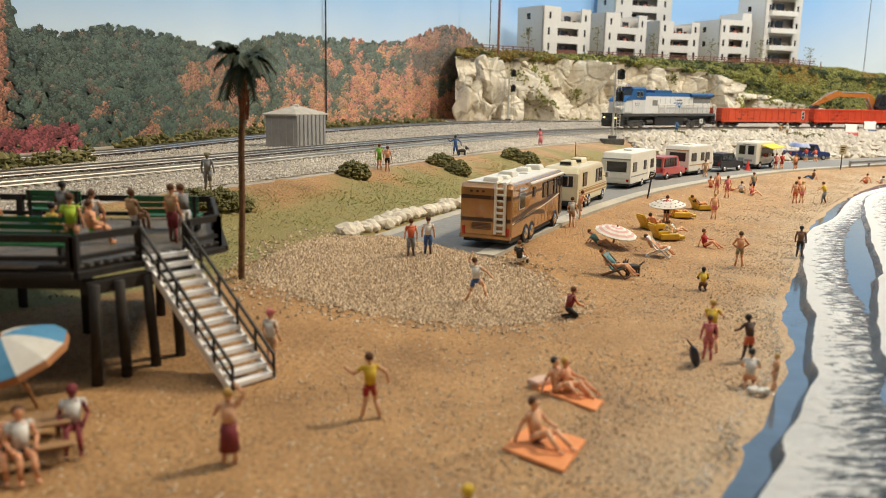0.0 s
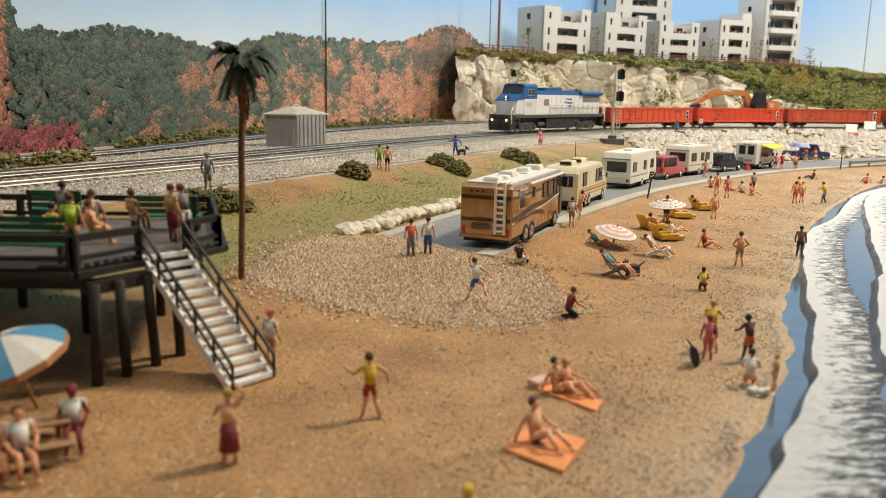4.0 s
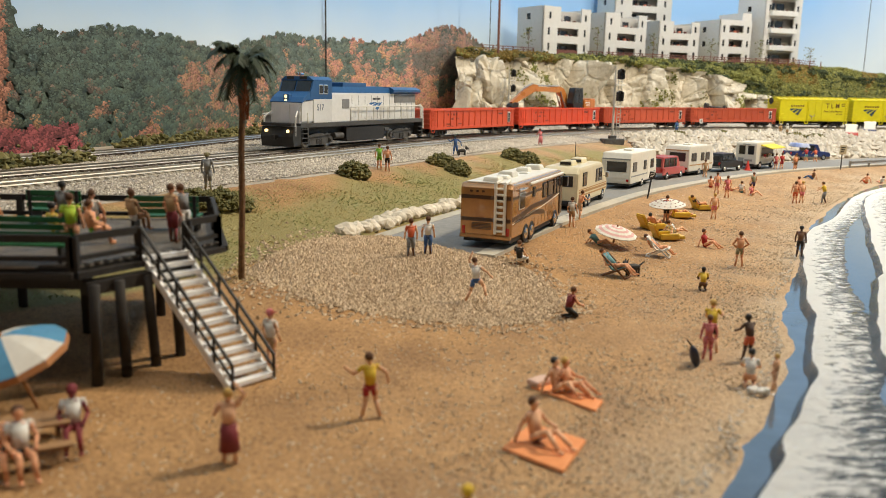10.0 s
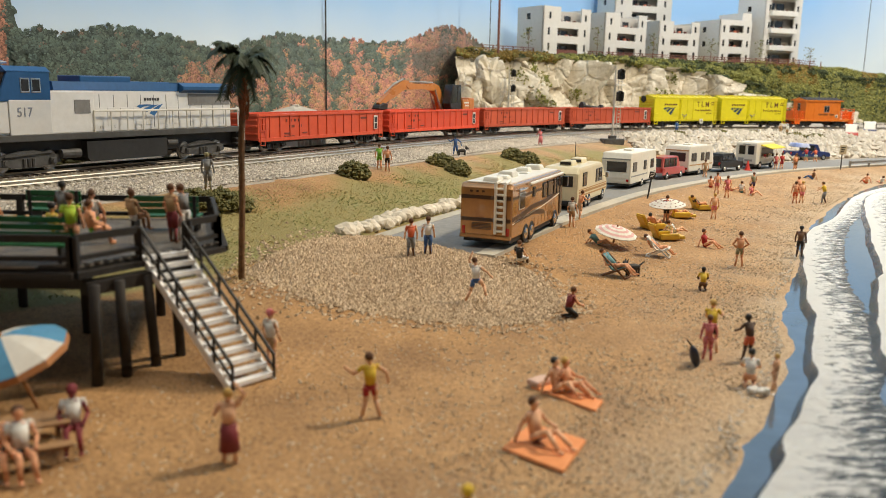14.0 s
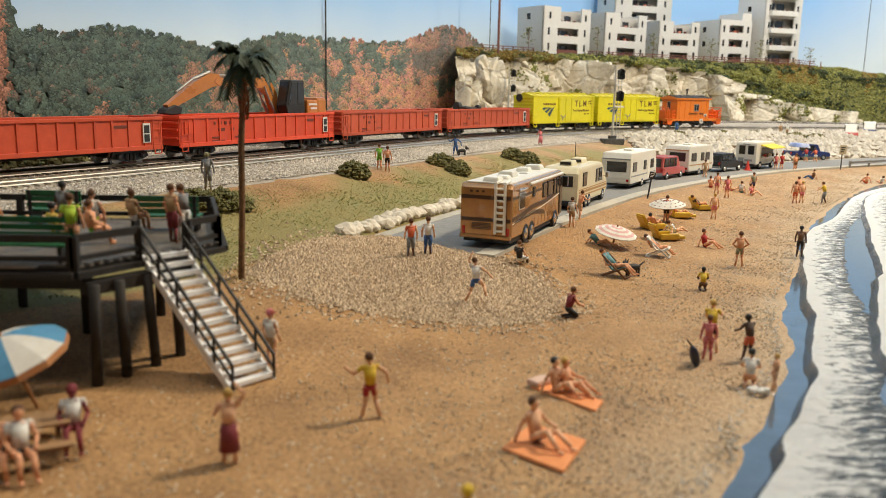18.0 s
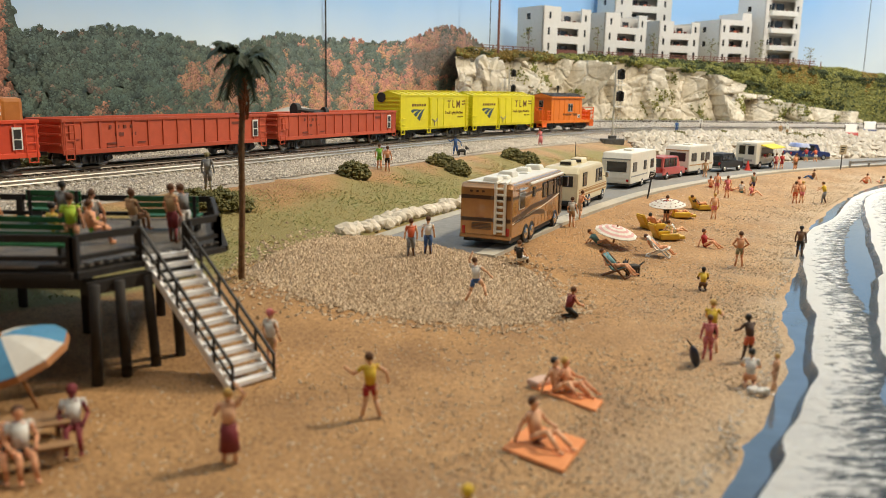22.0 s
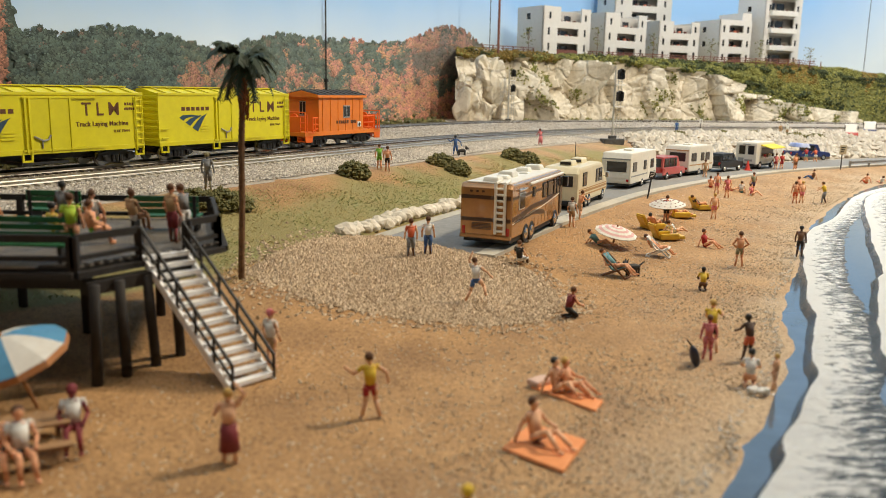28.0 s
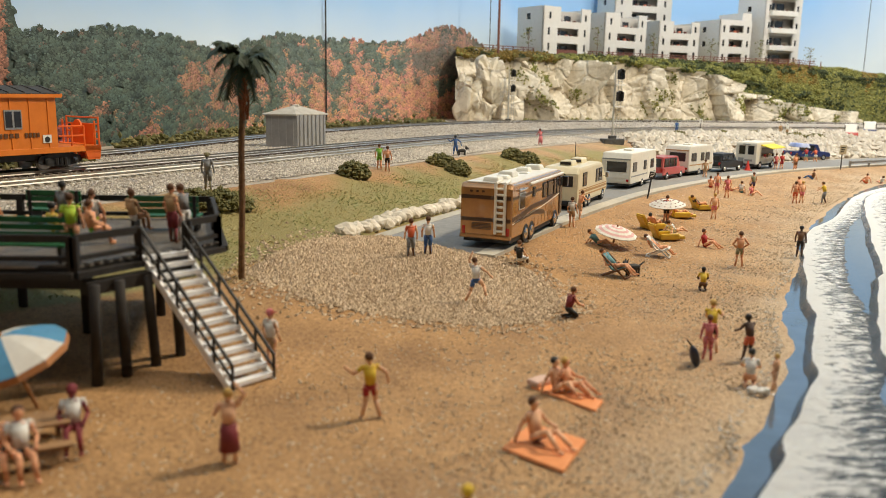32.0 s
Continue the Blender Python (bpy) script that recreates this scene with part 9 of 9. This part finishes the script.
# ---- beach furniture ----
def umbrella(x, y, z, rx, ry, r, pole, panels, label, n=16, shaft=True, dots=False, dome=0.3, fringe=None, rings=False):
    g = empty("beach_umbrella", P(x, y, z, rx, ry, 0), label, "beach umbrella")
    if shaft:
        bm = B()
        rod(bm, (0, 0, -pole), (0, 0, 0.12), 0.05, n=8)
        part("pole", bm, mat("umbrella_wood", (0.42, 0.2, 0.08), (0.33, 0.15, 0.06), 0.6), g)
    for k in range(n):
        bm = B()
        a0, a1 = 6.2832 * k / n, 6.2832 * (k + 1) / n
        rows = 7 if rings else 4
        grid = []
        for i in range(rows + 1):
            t = i / rows
            zz = 0.02 - dome * r * t ** 1.7
            am = (a0 + a1) / 2
            row = []
            for a, q in ((a0, 1.0), (am, 0.965), (a1, 1.0)):
                row.append((bm.verts.new((r * t * q * math.cos(a), r * t * q * math.sin(a), zz)), bm.verts.new((r * t * q * math.cos(a), r * t * q * math.sin(a), zz - 0.03))))
            grid.append(row)
        for i in range(rows):
            for j in range(2):
                for f in (bm.faces.new((grid[i][j][0], grid[i + 1][j][0], grid[i + 1][j + 1][0], grid[i][j + 1][0])), bm.faces.new((grid[i][j + 1][1], grid[i + 1][j + 1][1], grid[i + 1][j][1], grid[i][j][1]))):
                    f.material_index = i % 2 if rings else 0
        for j in range(2):
            bm.faces.new((grid[rows][j][0], grid[rows][j][1], grid[rows][j + 1][1], grid[rows][j + 1][0]))
        bmesh.ops.remove_doubles(bm, verts=bm.verts, dist=1e-5)
        part("canopy_panel", bm, panels if rings else panels[k % len(panels)], g)
    if fringe:
        for k in range(n):
            bm = B()
            a0, a1 = 6.2832 * k / n, 6.2832 * (k + 1) / n
            zr = 0.02 - dome * r
            q = [(r * math.cos(a) * f, r * math.sin(a) * f) for a in (a0, a1) for f in (0.985, 1.0)]
            vs = [bm.verts.new((x0, y0, z0)) for z0 in (zr - 0.2, zr - 0.02) for x0, y0 in (q[0], q[1], q[3], q[2])]
            for f in ((3, 2, 1, 0), (4, 5, 6, 7), (0, 1, 5, 4), (1, 2, 6, 5), (2, 3, 7, 6), (3, 0, 4, 7)):
                bm.faces.new([vs[i] for i in f])
            part("fringe", bm, fringe, g)
    if dots:
        for i in (0.35, 0.62, 0.86):
            for k in range(int(8 + 12 * i)):
                a = 6.2832 * k / int(8 + 12 * i) + i * 5
                bm = B()
                rod(bm, (r * i * math.cos(a), r * i * math.sin(a), 0.03 - dome * r * i ** 1.7), (r * i * math.cos(a), r * i * math.sin(a), 0.055 - dome * r * i ** 1.7), 0.045, n=6)
                part("dot", bm, DOT, g)


DOT = mat("umbrella_dot", (0.40, 0.24, 0.22), (0.34, 0.2, 0.18), 0.8)
PALEPINK = mat("umbrella_pink", (0.72, 0.42, 0.38), (0.62, 0.34, 0.31), 0.8)
CLOTHW = mat("umbrella_white", (0.76, 0.72, 0.64), (0.66, 0.61, 0.53), 0.8)
CLOTHB = mat("umbrella_blue", (0.10, 0.30, 0.48), (0.08, 0.25, 0.42), 0.7)
CLOTHO = mat("umbrella_orange", (0.55, 0.24, 0.09), (0.45, 0.19, 0.07), 0.7)
umbrella(-10.55, 18.8, 2.35, 14, -14, 1.36, 2.5, (CLOTHB, CLOTHB, CLOTHW, CLOTHW), "blue and white beach umbrella with an orange fringe and wooden pole", 12, dome=0.4, fringe=CLOTHO)
umbrella(9.1, 42.3, 1.45, 10, 9, 1.12, 1.4, (CLOTHW, PALEPINK), "white beach umbrella with faded pink rings", 12, rings=True)
umbrella(14.05, 51.2, 1.8, 6, -4, 1.15, 1.7, (CLOTHW,), "white beach umbrella with faint brown-pink dots", 12, dots=True)


def lounger(x, y, rot, paint, label):
    z = float(land(np.array([x]), np.array([y]))[0])
    g = empty("sun_lounger", P(x, y, z, 0, 0, rot), label, "sun lounger", "yellow sun loungers")
    bm = B()
    for k in range(5):
        box(bm, -1.0 + k * 0.32, -0.7 + k * 0.32, -0.4, 0.4, 0.05, 0.26, 0.08)
    part("mattress", bm, paint, g)
    bm = B()
    bar(bm, (0.55, 0, 0.2), (1.0, 0, 0.95), 0.8, 0.2)
    bmesh.ops.bevel(bm, geom=list(bm.edges), offset=0.07, segments=2, affect="EDGES")
    part("backrest", bm, paint, g)
    for s in (-1, 1):
        bm = B()
        box(bm, -0.5, 0.6, s * 0.48 - 0.09, s * 0.48 + 0.09, 0.08, 0.42, 0.07)
        part("armrest", bm, paint, g)


LOUNGE = mat("inflatable_yellow", (0.76, 0.50, 0.05), (0.68, 0.43, 0.04), 0.35, bump=0.03)
lounger(12.6, 48.6, 200, LOUNGE, "inflatable yellow lounger with a sunbather on it")
lounger(12.6, 45.6, 195, LOUNGE, "inflatable yellow mattress on the sand")
lounger(15.6, 53.6, 190, LOUNGE, "inflatable yellow mattress under a sunbather")
lounger(18.4, 57.7, 195, LOUNGE, "bright yellow inflatable lounger")


def deck_chair(x, y, rot, cloth, label):
    z = float(land(np.array([x]), np.array([y]))[0])
    g = empty("deck_chair", P(x, y, z, 0, 0, rot), label, "deck chair", "folding deck chairs")
    for s in (-0.36, 0.36):
        for a, b in (((0, -0.6, 0.0), (0, 0.55, 1.0)), ((0, 0.55, 0.0), (0, -0.55, 0.5))):
            bm = B()
            bar(bm, (s, a[1], a[2]), (s, b[1], b[2]), 0.07, 0.07)
            part("frame_bar", bm, cloth[1], g)
    bm = B()
    pts = [(-0.5, 0.5), (-0.2, 0.3), (0.1, 0.35), (0.35, 0.65), (0.52, 1.0), (0.5, 1.02), (0.3, 0.72), (0.08, 0.42), (-0.2, 0.36), (-0.5, 0.56)]
    slab(bm, pts, -0.33, 0.33, "x")
    part("canvas", bm, cloth[0], g)
    for yy, zz in ((-0.55, 0.5), (0.55, 1.0), (-0.6, 0.03), (0.55, 0.03)):
        bm = B()
        bar(bm, (-0.36, yy, zz), (0.36, yy, zz), 0.06, 0.06)
        part("cross_bar", bm, cloth[1], g)


deck_chair(7.75, 35.9, 60, (PAINTS["t"], PAINTS["n"]), "dark deck chair with a teal towel, figure lying in it")
F(7.75, 35.9, 60, "chair", "a", "t", "k", "h", "figure with a teal towel lying in a deck chair", scale=1.1)
deck_chair(10.9, 40.8, 70, (CLOTHW, WHITE), "white framed deck chair with a sunbather")
F(10.9, 40.9, 70, "chair", "a", "a", "o", "h", "tanned sunbather in a white deck chair")
dog(8.6, 36.2, 200, "small black dog beside a deck chair")


def bench(x, y, z, rot, L, label, table=False):
    g = empty("park_bench", P(x, y, z, 0, 0, rot), label, "bench", "green benches on the deck")
    GREEN = mat("bench_green", (0.02, 0.16, 0.055), (0.015, 0.12, 0.04), 0.5)
    for k in range(3):
        bm = B()
        box(bm, -L / 2, L / 2, -0.3 + k * 0.2, -0.13 + k * 0.2, 0.44, 0.5)
        part("seat_slat", bm, GREEN, g)
    for k in range(3):
        bm = B()
        box(bm, -L / 2, L / 2, 0.3, 0.36, 0.58 + k * 0.2, 0.74 + k * 0.2)
        part("back_slat", bm, GREEN, g)
    for xx in (-L / 2 + 0.12, L / 2 - 0.12):
        bm = B()
        box(bm, xx - 0.05, xx + 0.05, -0.3, 0.38, 0.0, 0.44)
        box(bm, xx - 0.05, xx + 0.05, 0.36, 0.42, 0.4, 1.15)
        part("leg", bm, BLACK, g)


bench(-9.0, 26.3, 3.7, 185, 2.2, "green slatted bench at the deck's back")
bench(-11.1, 21.15, 3.7, 0, 2.5, "green slatted bench along the deck railing")
bench(-12.9, 27.2, 3.7, 180, 1.8, "green slatted bench at the deck's far rail")
# picnic table under the umbrella
g = empty("picnic_table", P(-9.25, 16.95, 0.2, 0, 0, 28), "wooden picnic table with benches under an umbrella", "picnic table")
PINE = mat("weathered_pine", (0.42, 0.24, 0.11), (0.30, 0.16, 0.07), 0.8, grain=3, bump=0.3)
for k in range(4):
    bm = B()
    box(bm, -1.0, 1.0, -0.42 + k * 0.22, -0.23 + k * 0.22, 0.72, 0.78)
    part("top_board", bm, PINE, g)
for yy in (-0.85, 0.7):
    bm = B()
    box(bm, -1.0, 1.0, yy - 0.13, yy + 0.15, 0.42, 0.48)
    part("bench_board", bm, PINE, g)
for xx in (-0.75, 0.75):
    bm = B()
    bar(bm, (xx, -0.75, 0), (xx, -0.15, 0.74), 0.1, 0.08)
    bar(bm, (xx, 0.75, 0), (xx, 0.15, 0.74), 0.1, 0.08)
    bar(bm, (xx, -0.95, 0.4), (xx, 0.9, 0.4), 0.08, 0.08)
    part("leg", bm, PINE, g)
F(-8.75, 16.0, 38, "sit", "a", "w", "k", "h", "seated figure in white shirt and black shorts", z=0.2, scale=1.12)
F(-9.25, 15.9, 30, "sit", "a", "s", "k", "h", "seated tanned figure in black shorts", z=0.2, scale=1.1)
F(-8.25, 17.35, 20, "sit", "m", "w", "m", "m", "seated figure in maroon and white at the picnic table", z=0.22, scale=1.08)

motions()
